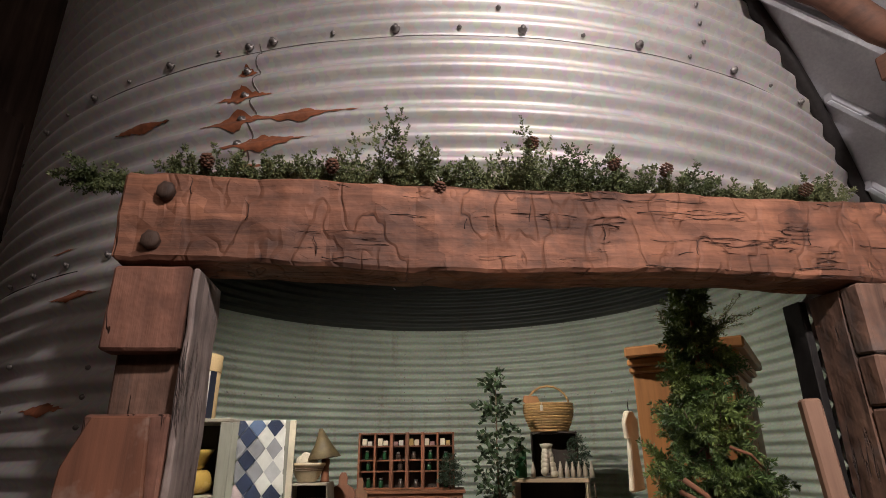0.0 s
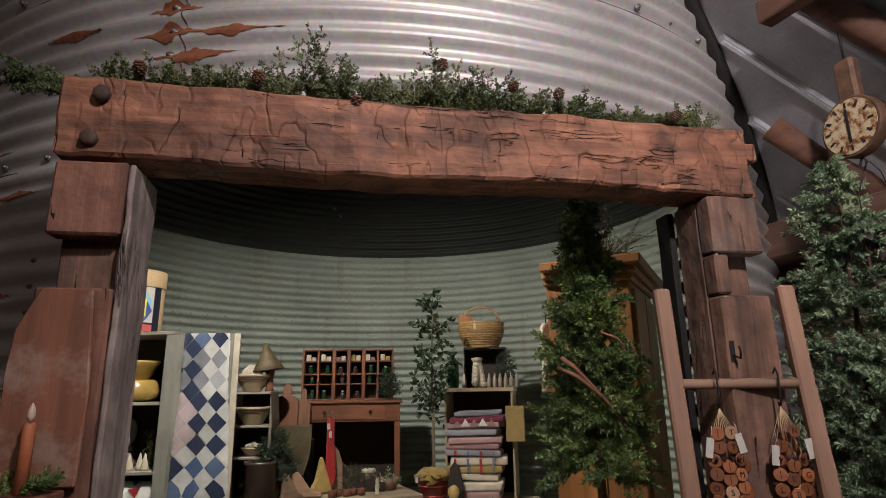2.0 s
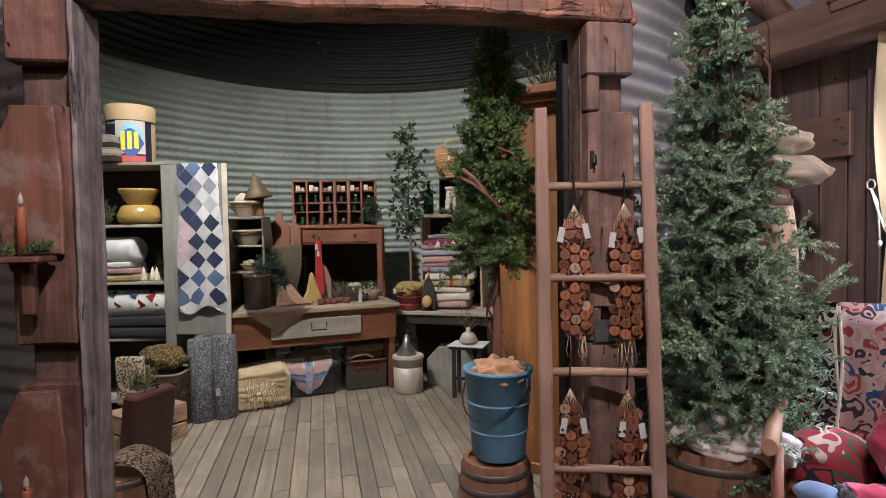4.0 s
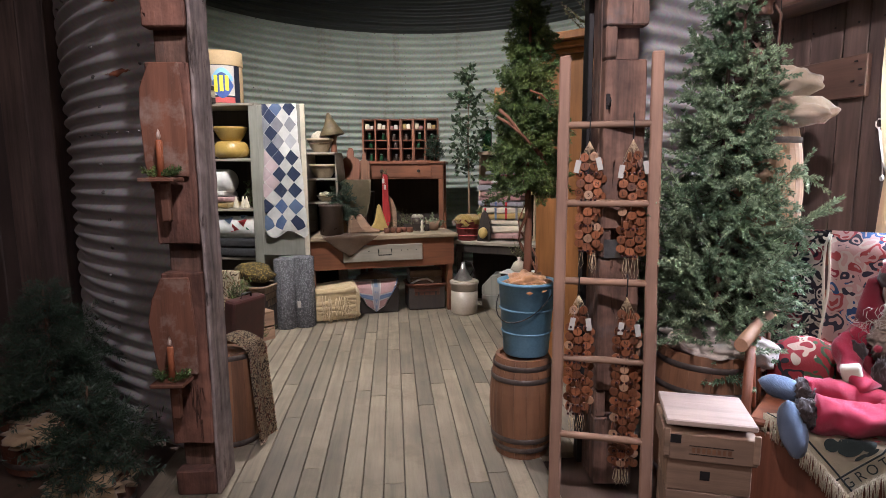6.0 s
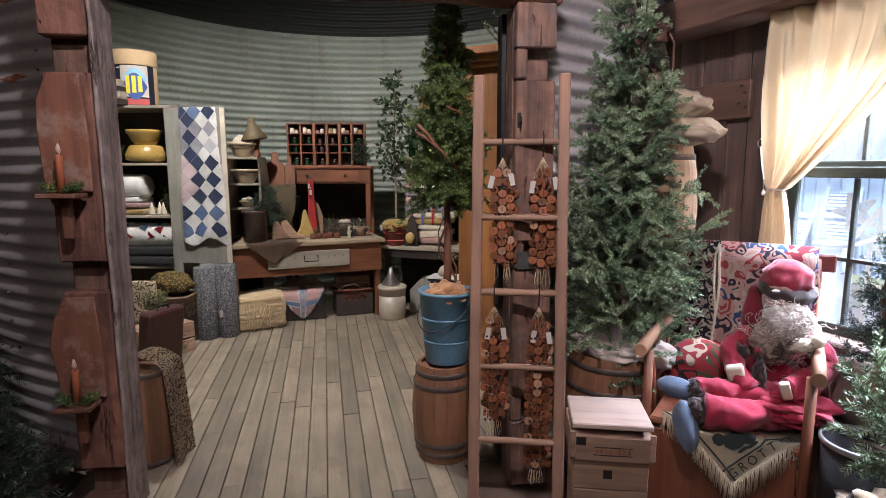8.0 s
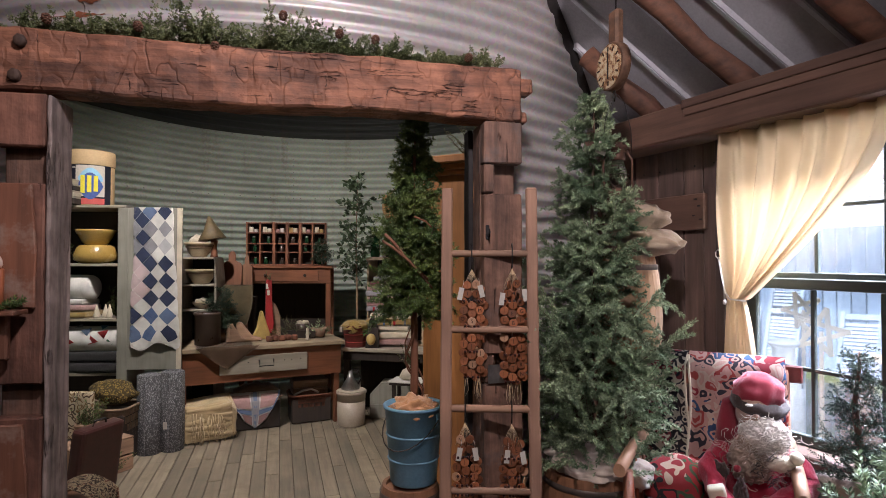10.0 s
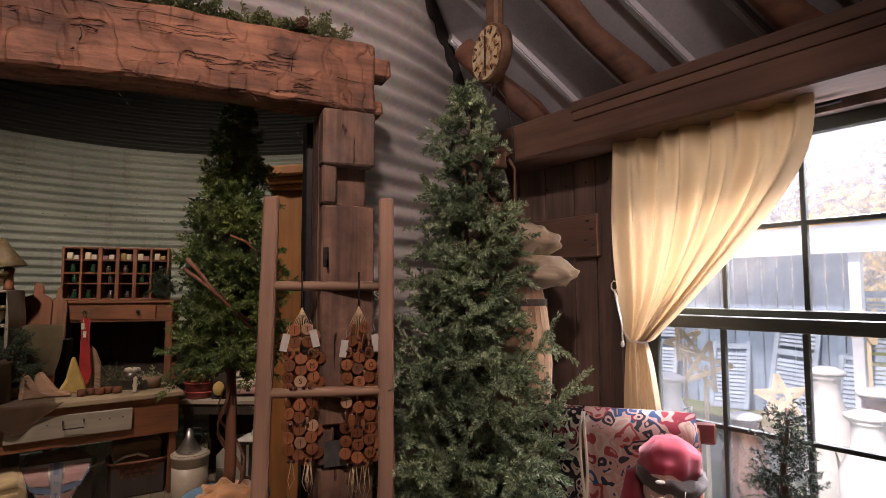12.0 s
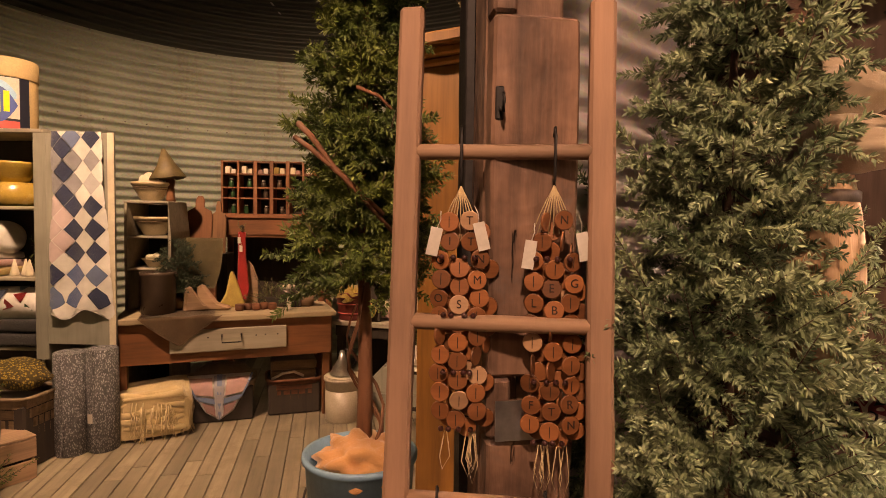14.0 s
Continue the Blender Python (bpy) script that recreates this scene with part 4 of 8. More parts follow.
M_GREYWICKER = wood("grey-brown split basket", (0.24, 0.17, 0.11), along=0, dark=0.5, light=1.4, fine=2.0, strength=0.6)
M_BARREL = wood("brown barrel stave", (0.25, 0.12, 0.062), along=2, dark=0.6, light=1.25, rough_=0.55, strength=0.25)
M_HOOP = plain("dull hoop iron", (0.14, 0.11, 0.095), 0.5, 0.6, 0.3, 20, 0.2)
M_CANDLE = plain("orange wax candle", (0.42, 0.13, 0.055), 0.5, 0, 0.1)
M_FLAME = plain("frosted bulb tip", (0.62, 0.45, 0.36), 0.3, 0, 0.05)
M_TWINE = cloth("jute twine", (0.5, 0.36, 0.2), 400)
M_ROPE = cloth("white cotton cord", (0.62, 0.58, 0.52), 400)
M_WAX = plain("yellow wax", (0.5, 0.36, 0.12), 0.5, 0, 0.12)


def tweed(name, a, b, scale=90.0):
    n = Nodes(name)
    w = n.coords((1, 1, 0.55))
    cell = n.add("ShaderNodeTexVoronoi", Vector=w, Scale=scale)
    fleck = n.ramp(cell.outputs["Distance"], [(0.25, b), (0.5, a)])
    broad = n.noise(w, 40.0, 3.0)
    col = n.mix(0.6, fleck, n.ramp(broad, [(0.35, (0.5, 0.5, 0.5)), (0.65, (1.3, 1.3, 1.3))]), "MULTIPLY")
    return n.done(col, 0.95, 0.0, cell.outputs["Distance"], 0.8, 0.006)


M_TWEED = tweed("grey herringbone rug", (0.10, 0.102, 0.105), (0.30, 0.30, 0.31), 130.0)
M_MOSS = tweed("olive hooked pillow", (0.05, 0.035, 0.01), (0.26, 0.18, 0.04), 80)


def motif(name, ground, colours, scale, rough_=0.95, share=0.5):
    """Woven figures: blotches and rings of colour on a ground."""
    n = Nodes(name)
    w = n.coords((1, 1, 1))
    warp = n.add("ShaderNodeTexNoise", Vector=w, Scale=scale * 0.8, Detail=1.0)
    moved = n.mix(0.12, w, warp.outputs["Color"])
    vor = n.add("ShaderNodeTexVoronoi", Vector=moved, Scale=scale)
    rings = n.maths("SINE", n.maths("MULTIPLY", vor.outputs["Distance"], 15.0))
    col = ground
    mask = n.ramp(n.maths("ADD", n.maths("MULTIPLY", rings, 0.5), 0.5), [(0.97 - share * 0.55 - 0.04, (0, 0, 0)), (0.97 - share * 0.55 + 0.04, (1, 1, 1))])
    sel = vor.outputs["Color"]
    sep = n.add("ShaderNodeSeparateColor", i0=sel)
    pick = n.add("ShaderNodeValToRGB", Fac=sep.outputs[0])
    pick.color_ramp.interpolation = "CONSTANT"
    e = pick.color_ramp.elements
    while len(e) < len(colours):
        e.new(0.5)
    for i, c in enumerate(colours):
        e[i].position, e[i].color = i / len(colours), (*c, 1)
    col = n.mix(mask, ground, pick.outputs["Color"])
    weave = n.add("ShaderNodeTexWave", Vector=w, Scale=160.0).outputs["Fac"]
    return n.done(col, rough_, 0.0, weave, 0.5, 0.003)


M_ORIENT = motif("cream and black hooked rug", (0.42, 0.32, 0.2), [(0.05, 0.03, 0.02), (0.16, 0.06, 0.035), (0.05, 0.03, 0.02)], 34, share=0.75)


# ---- helpers for goods ----
def folded(name, at, w, d, h, layers, mats, label, group="folded quilts"):
    """A folded quilt: rounded layers, one over another."""
    ob = thing(name, at, label, "quilt", group)
    each = h / layers
    for k in range(layers):
        bm = bx(-w / 2, -d / 2, each * k + 0.002, w / 2, d / 2, each * (k + 1) - 0.001, min(each, d) * 0.32, seg=3)
        for f in bm.faces:
            f.smooth = True
        bm.transform(pose(0.022 * math.sin(k * 2.3 + w * 40), 0, 0, 0, 0, 2.5 * math.sin(k * 3.1 + w * 25)))
        part("fold", rough(rough(bm, 0.016, 5, k + w * 7), 0.005, 17, k + w), mats[k % len(mats)], ob)
    return ob


def bundle(name, at, length, r, mat, label, spots=(), group="folded quilts"):
    """A rolled quilt lying along x, with patches on its front."""
    ob = thing(name, at, label, "quilt", group)
    prof = [(0.001, -length / 2 - 0.01), (r * 0.6, -length / 2 - 0.008), (r * 0.95, -length / 2 + 0.01), (r, -length / 2 + 0.03), (r, 0), (r, length / 2 - 0.03), (r * 0.95, length / 2 - 0.01), (r * 0.6, length / 2 + 0.008), (0.001, length / 2 + 0.01)]
    bm = lathe(prof, 26, False)
    bm.transform(pose(0, 0, r * 0.86, 0, 90, 0) )
    for v in bm.verts:
        v.co.z *= 0.86
    part("roll", rough(bm, 0.007, 9, length), mat, ob)
    for k, (x, a, s, m) in enumerate(spots):
        an = radians(a)
        tri = bmesh.new()
        pts = []
        for i in range(3):
            q = 2 * math.pi * i / 3 + k
            xx, aa = x + s * math.cos(q), an + s / r * math.sin(q)
            pts.append(tri.verts.new((xx, -(r + 0.006) * math.cos(aa), (r * 1.0 + (r + 0.006) * math.sin(aa)) * 0.86)))
        tri.faces.new(pts)
        part("patch", thicken(tri, 0.004), m, ob)
    return ob


def cask(name, at, h, r_end, r_mid, label, hoops=(0.06, 0.14, 0.86, 0.94), staves=16, mat=None, category="barrel", group=""):
    """A barrel of separate bulged staves with iron hoops."""
    ob = thing(name, at, label, category, group)
    bm = bmesh.new()
    n = 7
    a0, a1 = -math.pi / staves * 0.985, math.pi / staves * 0.985
    rows = []
    for i in range(n):
        u = i / (n - 1)
        r = r_end + (r_mid - r_end) * (1 - (2 * u - 1) ** 2)
        rows.append([bm.verts.new((rr * math.cos(a), rr * math.sin(a), h * u)) for rr, a in ((r, a0), (r + 0.001, 0), (r, a1), (r - 0.016, a1), (r - 0.016, a0))])
    for p, q in zip(rows, rows[1:]):
        for k in range(5):
            bm.faces.new((p[k], p[(k + 1) % 5], q[(k + 1) % 5], q[k]))
    bm.faces.new(rows[0][::-1])
    bm.faces.new(rows[-1])
    bmesh.ops.recalc_face_normals(bm, faces=bm.faces[:])
    me = finish("stave", bm, mat or M_BARREL)
    for k in range(staves):
        part("stave", me, None, ob, at=pose(0, 0, 0, 0, 0, 360 * k / staves))
    part("head", lathe([(r_end - 0.017, h - 0.03), (r_end - 0.017, h - 0.018)], 24), mat or M_BARREL, ob)
    for u in hoops:
        r = r_end + (r_mid - r_end) * (1 - (2 * u - 1) ** 2) + 0.002
        part("hoop", lathe([(r, h * u - 0.013), (r + 0.0025, h * u - 0.011), (r + 0.0025, h * u + 0.011), (r, h * u + 0.013)], 32, False), M_HOOP, ob)
    return ob


def tag(at, w=0.022, h=0.045):
    ob = thing("price_tag", at, "small white paper price tag on string", "price tag", "price tags")
    part("card", bx(-w / 2, -0.0006, -h, w / 2, 0.0006, 0, 0.0), M_PAPER, ob)
    part("string", tube([(0, 0, 0), (0.003, 0, 0.015), (0, 0, 0.03)], 0.0008, 4), M_ROPE, ob)
    return ob


def bowl(name, at, r, h, mat, label, bands=()):
    ob = thing(name, at, label, "bowl", "yellowware bowls")
    part("body", lathe([(r * 0.5, 0), (r * 0.55, 0.008), (r * 0.8, h * 0.45), (r * 0.97, h * 0.82), (r * 1.04, h * 0.86), (r * 1.04, h), (r * 0.96, h), (r * 0.75, h * 0.4), (r * 0.45, 0.02)], 32), mat, ob)
    for z in bands:
        rr = r * (0.8 + 0.17 * (z - 0.45) / 0.37) + 0.002
        part("band", lathe([(rr, h * z - 0.003), (rr + 0.0015, h * z - 0.003), (rr + 0.0022, h * z + 0.003), (rr + 0.001, h * z + 0.003)], 32, False), M_BROWNC, ob)
    return ob


# ---- cupboard with an open door ----
cupboard = thing("cupboard", pose(-1.16, 3.06, 0, 0, 0, 1.5), "open dark cupboard with grey painted frame and door", "cupboard")
CW = 0.86
part("side", bx(-0.022, 0.0, 0, 0.0, 0.36, 1.90, 0.003), M_GREYPAINT, cupboard)
part("side", bx(-CW, 0.0, 0, -CW + 0.022, 0.36, 1.90, 0.003), M_GREYPAINT, cupboard)
# near-black back and side sheets put the cupboard's inner shade into colour
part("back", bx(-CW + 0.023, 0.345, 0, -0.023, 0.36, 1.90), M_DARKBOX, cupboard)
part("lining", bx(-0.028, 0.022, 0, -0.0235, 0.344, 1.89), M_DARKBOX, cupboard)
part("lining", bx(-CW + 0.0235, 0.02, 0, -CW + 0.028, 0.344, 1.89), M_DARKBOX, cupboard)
part("top", bx(-CW - 0.02, -0.02, 1.901, 0.02, 0.38, 1.925, 0.004), M_SHELF, cupboard)
for z in (0.545, 0.985, 1.43):
    part("shelf", bx(-CW + 0.029, 0.012, z, -0.029, 0.344, z + 0.022, 0.003), M_SHELF, cupboard)
part("shelf", bx(-CW + 0.029, 0.012, 0.06, -0.029, 0.344, 0.09, 0.003), M_SHELF, cupboard)
part("stile", bx(-0.042, -0.018, 0.5, 0.04, -0.001, 1.90, 0.002), M_GREYPAINT, cupboard)
door = part("door", bx(0.042, -0.022, 0.6, 0.47, -0.002, 1.9, 0.003), M_GREYPAINT, cupboard, "grey painted door swung open")
part("door_edge", bx(0.432, -0.028, 0.6, 0.474, -0.0225, 1.903, 0.002), M_CREAM, door)

# hanging patchwork quilt over the door: diamonds of cloth
quilt = thing("patchwork_quilt", cupboard.matrix_basis @ pose(0.255, -0.032, 0), "blue and white diamond patchwork quilt hanging on cupboard door", "quilt")
QW, QT, QB = 0.34, 1.905, 0.79


def drape(u, v, out=0.0):
    """Place on the quilt for u across and v down."""
    x = (u - 0.5) * QW * (1 - 0.12 * math.cos(v * 2.6)) + 0.02 * v
    y = -0.012 - 0.012 * math.sin(u * 9 + v * 2.2) * (0.3 + v) - 0.008 * math.sin(v * 13 + u * 4) - out
    z = QT + (QB - QT) * (v + 0.03 * math.sin(u * 8) * (v > 0.9))
    return (x, y, z)


part("backing", thicken(sheet(16, 40, lambda u, v: drape(u, v)), -0.006), M_WHITE, quilt)
rng = random.Random(3)
for row in range(16):
    for col in range(4):
        cu, cv = (col + (0.5 if row % 2 else 0.0)) / 2.6 + 0.02, (row + 0.5) / 16
        if cu > 1.01 or cu < 0.02:
            continue
        if row % 2:
            mat_ = M_WHITE
            if col == 0 and row < 6:
                mat_ = M_NAVY
        elif row == 0:
            mat_ = M_BLUE if col == 1 else M_NAVY
        elif row < 6:
            mat_ = M_LGREY if col < 2 or rng.random() < 0.5 else M_PALEGREY
        elif row < 12:
            mat_ = M_NAVY
        else:
            mat_ = rng.choice((M_BLUE, M_BLUE, M_NAVY, M_MIDBLUE))
        if col == 0 and 5 < row < 11:
            mat_ = M_PALEPINK
        hw, hv = 0.172, 0.059
        n = 4
        bm = bmesh.new()
        grid = {}
        for i in range(n + 1):
            for j in range(n + 1):
                p, q = i / n - 0.5, j / n - 0.5
                u, v = cu + (p + q) * hw * 1.08, cv + (q - p) * hv * 1.04
                bulge = 0.0015 * (1 - (2 * p) ** 2) * (1 - (2 * q) ** 2)
                grid[i, j] = bm.verts.new(drape(min(1.02, max(-0.02, u)), min(1.0, max(0.0, v)), 0.004 + bulge))
        for i in range(n):
            for j in range(n):
                bm.faces.new((grid[i, j], grid[i + 1, j], grid[i + 1, j + 1], grid[i, j + 1])).smooth = True
        part("patch", bm, mat_, quilt)

# on the cupboard
can = thing("canister_drum", pose(-1.545, 3.24, 1.926), "round cardboard drum with printed label on cupboard", "drum")
part("body", lathe([(0.17, 0), (0.175, 0.01), (0.175, 0.345), (0.17, 0.35)], 40), M_CARD, can)
part("lid", lathe([(0.18, 0.335), (0.181, 0.34), (0.181, 0.455), (0.176, 0.46), (0.176, 0.452), (0.05, 0.45)], 40), M_CARD, can)


def label_piece(mat_, a0, a1, z0, z1, r=0.1762, curve=None):
    n = 14
    bm = bmesh.new()
    low, high = [], []
    for i in range(n + 1):
        u = i / n
        a = radians(a0 + (a1 - a0) * u)
        lo, hi = (z0, z1) if curve is None else curve(u, z0, z1)
        low.append(bm.verts.new((r * math.cos(a), r * math.sin(a), lo)))
        high.append(bm.verts.new((r * math.cos(a), r * math.sin(a), hi)))
    for i in range(n):
        bm.faces.new((low[i], low[i + 1], high[i + 1], high[i])).smooth = True
    part("label", bm, mat_, can)


label_piece(M_NAVYPAPER, -175, -5, 0.01, 0.335)
label_piece(M_PAPER, -95, -25, 0.075, 0.33, 0.1768)
label_piece(M_SKYPAPER, -88, -30, 0.2, 0.31, 0.1773, lambda u, a, b: (a, a + (b - a) * math.sin(math.pi * (0.1 + 0.8 * u))))
label_piece(M_BLUEPAPER, -92, -28, 0.05, 0.27, 0.1778, lambda u, a, b: (0.16 - 0.11 * math.sin(math.pi * u), 0.16 + 0.11 * math.sin(math.pi * u)))
label_piece(M_REDPAPER, -100, -25, 0.012, 0.06, 0.1775)
for k in range(3):
    a = -82 + k * 15
    label_piece(M_YELPAPER, a, a + 10, 0.10 + 0.008 * k, 0.245, 0.1784)
for k in range(2):
    label_piece(M_PAPER, -120 + 14 * k, -110 + 14 * k, 0.305, 0.315, 0.1776)
boxes = thing("wooden_box_stack", pose(-1.60, 3.03, 1.926), "stack of small worn painted wooden boxes on cupboard", "boxes")
for k, (w, h, mm) in enumerate(((0.17, 0.06, M_DARKBOX), (0.17, 0.05, M_SHELF), (0.16, 0.05, M_DARKBOX), (0.13, 0.045, M_CROCK))):
    part("box", bx(-w / 2, -0.06, 0.001 + sum((0.06, 0.05, 0.05, 0.045)[:k]), w / 2, 0.06, sum((0.06, 0.05, 0.05, 0.045)[:k]) + h, 0.006), mm, boxes)
    part("lid_edge", bx(-w / 2 - 0.004, -0.064, sum((0.06, 0.05, 0.05, 0.045)[:k]) + h - 0.012, w / 2 + 0.004, 0.064, sum((0.06, 0.05, 0.05, 0.045)[:k]) + h - 0.001, 0.002), M_SHELF, boxes)
tin = thing("tin_box", pose(-1.84, 3.1, 1.926), "blue painted tin boxes stacked on the cupboard", "tin box")
part("box", bx(-0.11, -0.07, 0, 0.11, 0.07, 0.09, 0.012), M_BLUEBOX, tin)
part("box", bx(-0.10, -0.065, 0.091, 0.11, 0.065, 0.155, 0.012), M_BLUEBOX, tin)
part("lid", bx(-0.115, -0.075, 0.08, 0.115, 0.075, 0.092, 0.004), M_BLUEBOX, tin)

# in the cupboard
pots = thing("mixing_bowls", pose(-1.47, 3.2, 1.453), "two stacked yellow glazed stoneware bowls", "bowls")
part("bowl", lathe([(0.11, 0), (0.16, 0.03), (0.165, 0.07), (0.14, 0.13), (0.125, 0.15), (0.12, 0.15)], 32), M_YELLOW, pots)
part("bowl", lathe([(0.08, 0.151), (0.11, 0.19), (0.135, 0.24), (0.15, 0.265), (0.15, 0.28), (0.13, 0.28), (0.1, 0.21)], 32), M_YELLOW, pots)
sprig_bush("greenery_bunch", pose(-1.70, 3.15, 1.453), 16, 0.22, 1.2, 61, M_FIR, "bunch of dark green sprigs beside yellow bowls", leaf=0.025, width=0.005, per=260)
bundle("rolled_quilt", pose(-1.66, 3.2, 1.008 + 0.15), 0.36, 0.125, M_WHITE, "white rolled quilt on cupboard shelf")
folded("folded_quilt", pose(-1.66, 3.2, 1.008), 0.34, 0.26, 0.15, 3, (M_MUSTARD, M_PINK, M_WHITE), "small folded quilts, yellow pink and white")
for k, (x, y) in enumerate(((-1.42, 3.14), (-1.36, 3.16), (-1.31, 3.13))):
    c = thing("cone_tree", pose(x, y, 1.008), "small cream cone-shaped tree ornament", "ornament", "cone ornaments")
    part("cone", lathe([(0.026, 0.0), (0.027, 0.015), (0.003, 0.11)], 14), M_CREAM, c)
    part("base", lathe([(0.02, 0), (0.02, 0.006)], 12), M_TWIG, c)
sprig_bush("greenery_bunch", pose(-1.33, 3.26, 1.008), 10, 0.32, 2.2, 63, M_FIR, "tall dark green sprigs in cupboard", leaf=0.03, width=0.006, per=180)
spots = [(-0.24, 10, 0.05, M_RED), (-0.10, 40, 0.05, M_GREENC), (-0.05, -10, 0.045, M_RED), (0.08, 35, 0.05, M_BLUE), (0.14, -5, 0.05, M_RED), (0.22, 25, 0.05, M_RED), (0.27, -15, 0.04, M_GREENC), (-0.32, 45, 0.05, M_RED), (0.0, 62, 0.04, M_LGREY), (0.2, 60, 0.04, M_BLUE)]
bundle("rolled_quilt", pose(-1.55, 3.19, 0.568 + 0.165), 0.68, 0.125, M_WHITE, "white rolled quilt with red and green patches", spots)
folded("folded_quilt", pose(-1.55, 3.2, 0.568), 0.72, 0.28, 0.165, 2, (M_BLACKC, M_BLACKC), "black folded quilt with red and cream patches")
bundle("rolled_quilt", pose(-1.5, 3.16, 0.64), 0.5, 0.055, M_BLACKC, "dark rolled quilt with red patches", [(0.1, 20, 0.05, M_RED), (0.2, 10, 0.04, M_RED), (0.02, 15, 0.035, M_CREAM), (-0.12, 20, 0.05, M_GREENC)])

# bowl shelf behind the door
rack = thing("bowl_shelf", pose(-0.735, 3.62, 0, 0, 0, 8), "narrow grey shelf stand holding stoneware bowls", "shelf")
part("side", bx(-0.17, -0.17, 0, -0.15, 0.17, 1.50, 0.002), M_SHELF, rack)
part("side", slab([(0.12, 0), (0.14, 0), (0.14, 1.3), (0.12, 1.5)], 0.34, 0.002), M_SHELF, rack, at=pose(0, -0.17, 0))
for z in (1.03, 1.25, 1.49):
    part("shelf", bx(-0.149, -0.17, z, 0.119, 0.17, z + 0.018, 0.003), M_SHELF, rack)
# back darkened for the shade behind the bowls
part("back", bx(-0.149, 0.16, 0, 0.119, 0.17, 1.489), M_DARKBOX, rack)
rk = rack.matrix_basis
bowl("mixing_bowl", rk @ pose(-0.04, -0.04, 1.509), 0.125, 0.13, M_BUFF, "buff yellowware bowl with brown bands", (0.72, 0.62))
bowl("mixing_bowl", rk @ pose(-0.02, -0.04, 1.269), 0.13, 0.13, M_BUFF, "buff yellowware bowl on grey shelf", (0.74,))
bag = thing("cloth_bag", rk @ pose(-0.05, -0.03, 1.645), "cream ticking cloth heaped in a bowl", "cloth")
part("cloth", blob(0.075, 0.07, 0.06, 0.35, 3, 4), M_CREAM, bag)
eggs = thing("egg_bowl", rk @ pose(0.0, -0.07, 1.049), "yellow bowl heaped with white eggs", "bowl")
part("bowl", lathe([(0.05, 0), (0.085, 0.05), (0.095, 0.06), (0.085, 0.06), (0.05, 0.012)], 24), M_BUFF, eggs)
for k in range(9):
    part("egg", blob(0.024, 0.02, 0.019, 0, 1, 0, 2), M_EGG, eggs, at=pose(0.05 * math.cos(k * 0.8) * (k % 3) / 2, 0.05 * math.sin(k * 0.8) * (k % 3) / 2, 0.07 + 0.01 * (k % 3 == 0), 0, 0, 40 * k))
lampt = thing("tin_lamp", rk @ pose(0.085, -0.03, 1.509), "rusty tin cone shade on a wooden stand", "lamp")
part("stem", lathe([(0.035, 0), (0.03, 0.02), (0.024, 0.1), (0.034, 0.15), (0.02, 0.16)], 16), M_REDUP, lampt)
part("shade", rough(lathe([(0.118, 0.15), (0.12, 0.155), (0.06, 0.25), (0.012, 0.36), (0.006, 0.36)], 20), 0.012, 8, 3), M_OLIVETIN, lampt, "olive-brown conical tin shade", at=pose(0, 0, 0.01, 0, -7, 0))
crock2 = thing("dark_crock", pose(-0.60, 3.36, 0.752), "dark brown stoneware crock on worktop", "crock")
part("body", lathe([(0.10, 0), (0.108, 0.01), (0.108, 0.25), (0.114, 0.26), (0.114, 0.28), (0.1, 0.28), (0.098, 0.03)], 28), M_CROCKTOP, crock2)

# ---- workbench ----
BENCH = pose(-0.72, 3.10, 0, 0, 0, 25.2)
bench = thing("workbench", BENCH, "red-brown workbench with bleached wooden top", "workbench")
BL = 1.37
part("top", rough(bx(-0.02, -0.03, 0.715, BL, 0.62, 0.75, 0.005), 0.004, 7, 2), M_TOP, bench)
part("apron", bx(0.0, 0.0, 0.45, BL - 0.03, 0.025, 0.713, 0.003), M_REDWOOD, bench)
part("apron", bx(BL - 0.055, 0.026, 0.5, BL - 0.03, 0.59, 0.713, 0.003), M_REDWOOD, bench)
for x, y in ((0.0, 0.03), (BL - 0.085, 0.03), (0.0, 0.54), (BL - 0.085, 0.54)):
    part("leg", bx(x, y, 0.0, x + 0.05, y + 0.05, 0.714, 0.003), M_REDUP, bench)
drawer = part("drawer", bx(0.30, -0.022, 0.515, 1.03, -0.001, 0.665, 0.004), M_SHELF, bench, "bleached unpainted drawer front")
part("handle", tube([(0.615, -0.022, 0.625), (0.615, -0.045, 0.62), (0.615, -0.047, 0.575), (0.735, -0.047, 0.575), (0.735, -0.045, 0.62), (0.735, -0.022, 0.625)], 0.005, 6), M_IRON, drawer, "iron wire bail handle")
for x in (0.42, 0.53, 0.83, 0.89, 0.97):
    part("nail_hole", lathe([(0.005, 0), (0.005, 0.002)], 8), M_IRON, drawer, at=pose(x, -0.0225, 0.61, 90))
runner = thing("table_cloth", BENCH @ pose(0.12, 0, 0.752), "brown linen cloth draped over bench edge", "cloth")


def run_at(u, v):
    x = u * 0.45
    if v < 0.55:
        return (x, 0.3 - v / 0.55 * 0.34, 0.004 + 0.004 * math.sin(u * 11 + v * 9))
    k = (v - 0.55) / 0.45
    return (x + 0.05 * k, -0.042 - 0.012 * math.sin(u * 8) * k, -k * (0.18 * (1 - abs(u - 0.42) * 1.9) + 0.01))


part("linen", thicken(sheet(18, 22, run_at), 0.003), M_BROWNC, runner)

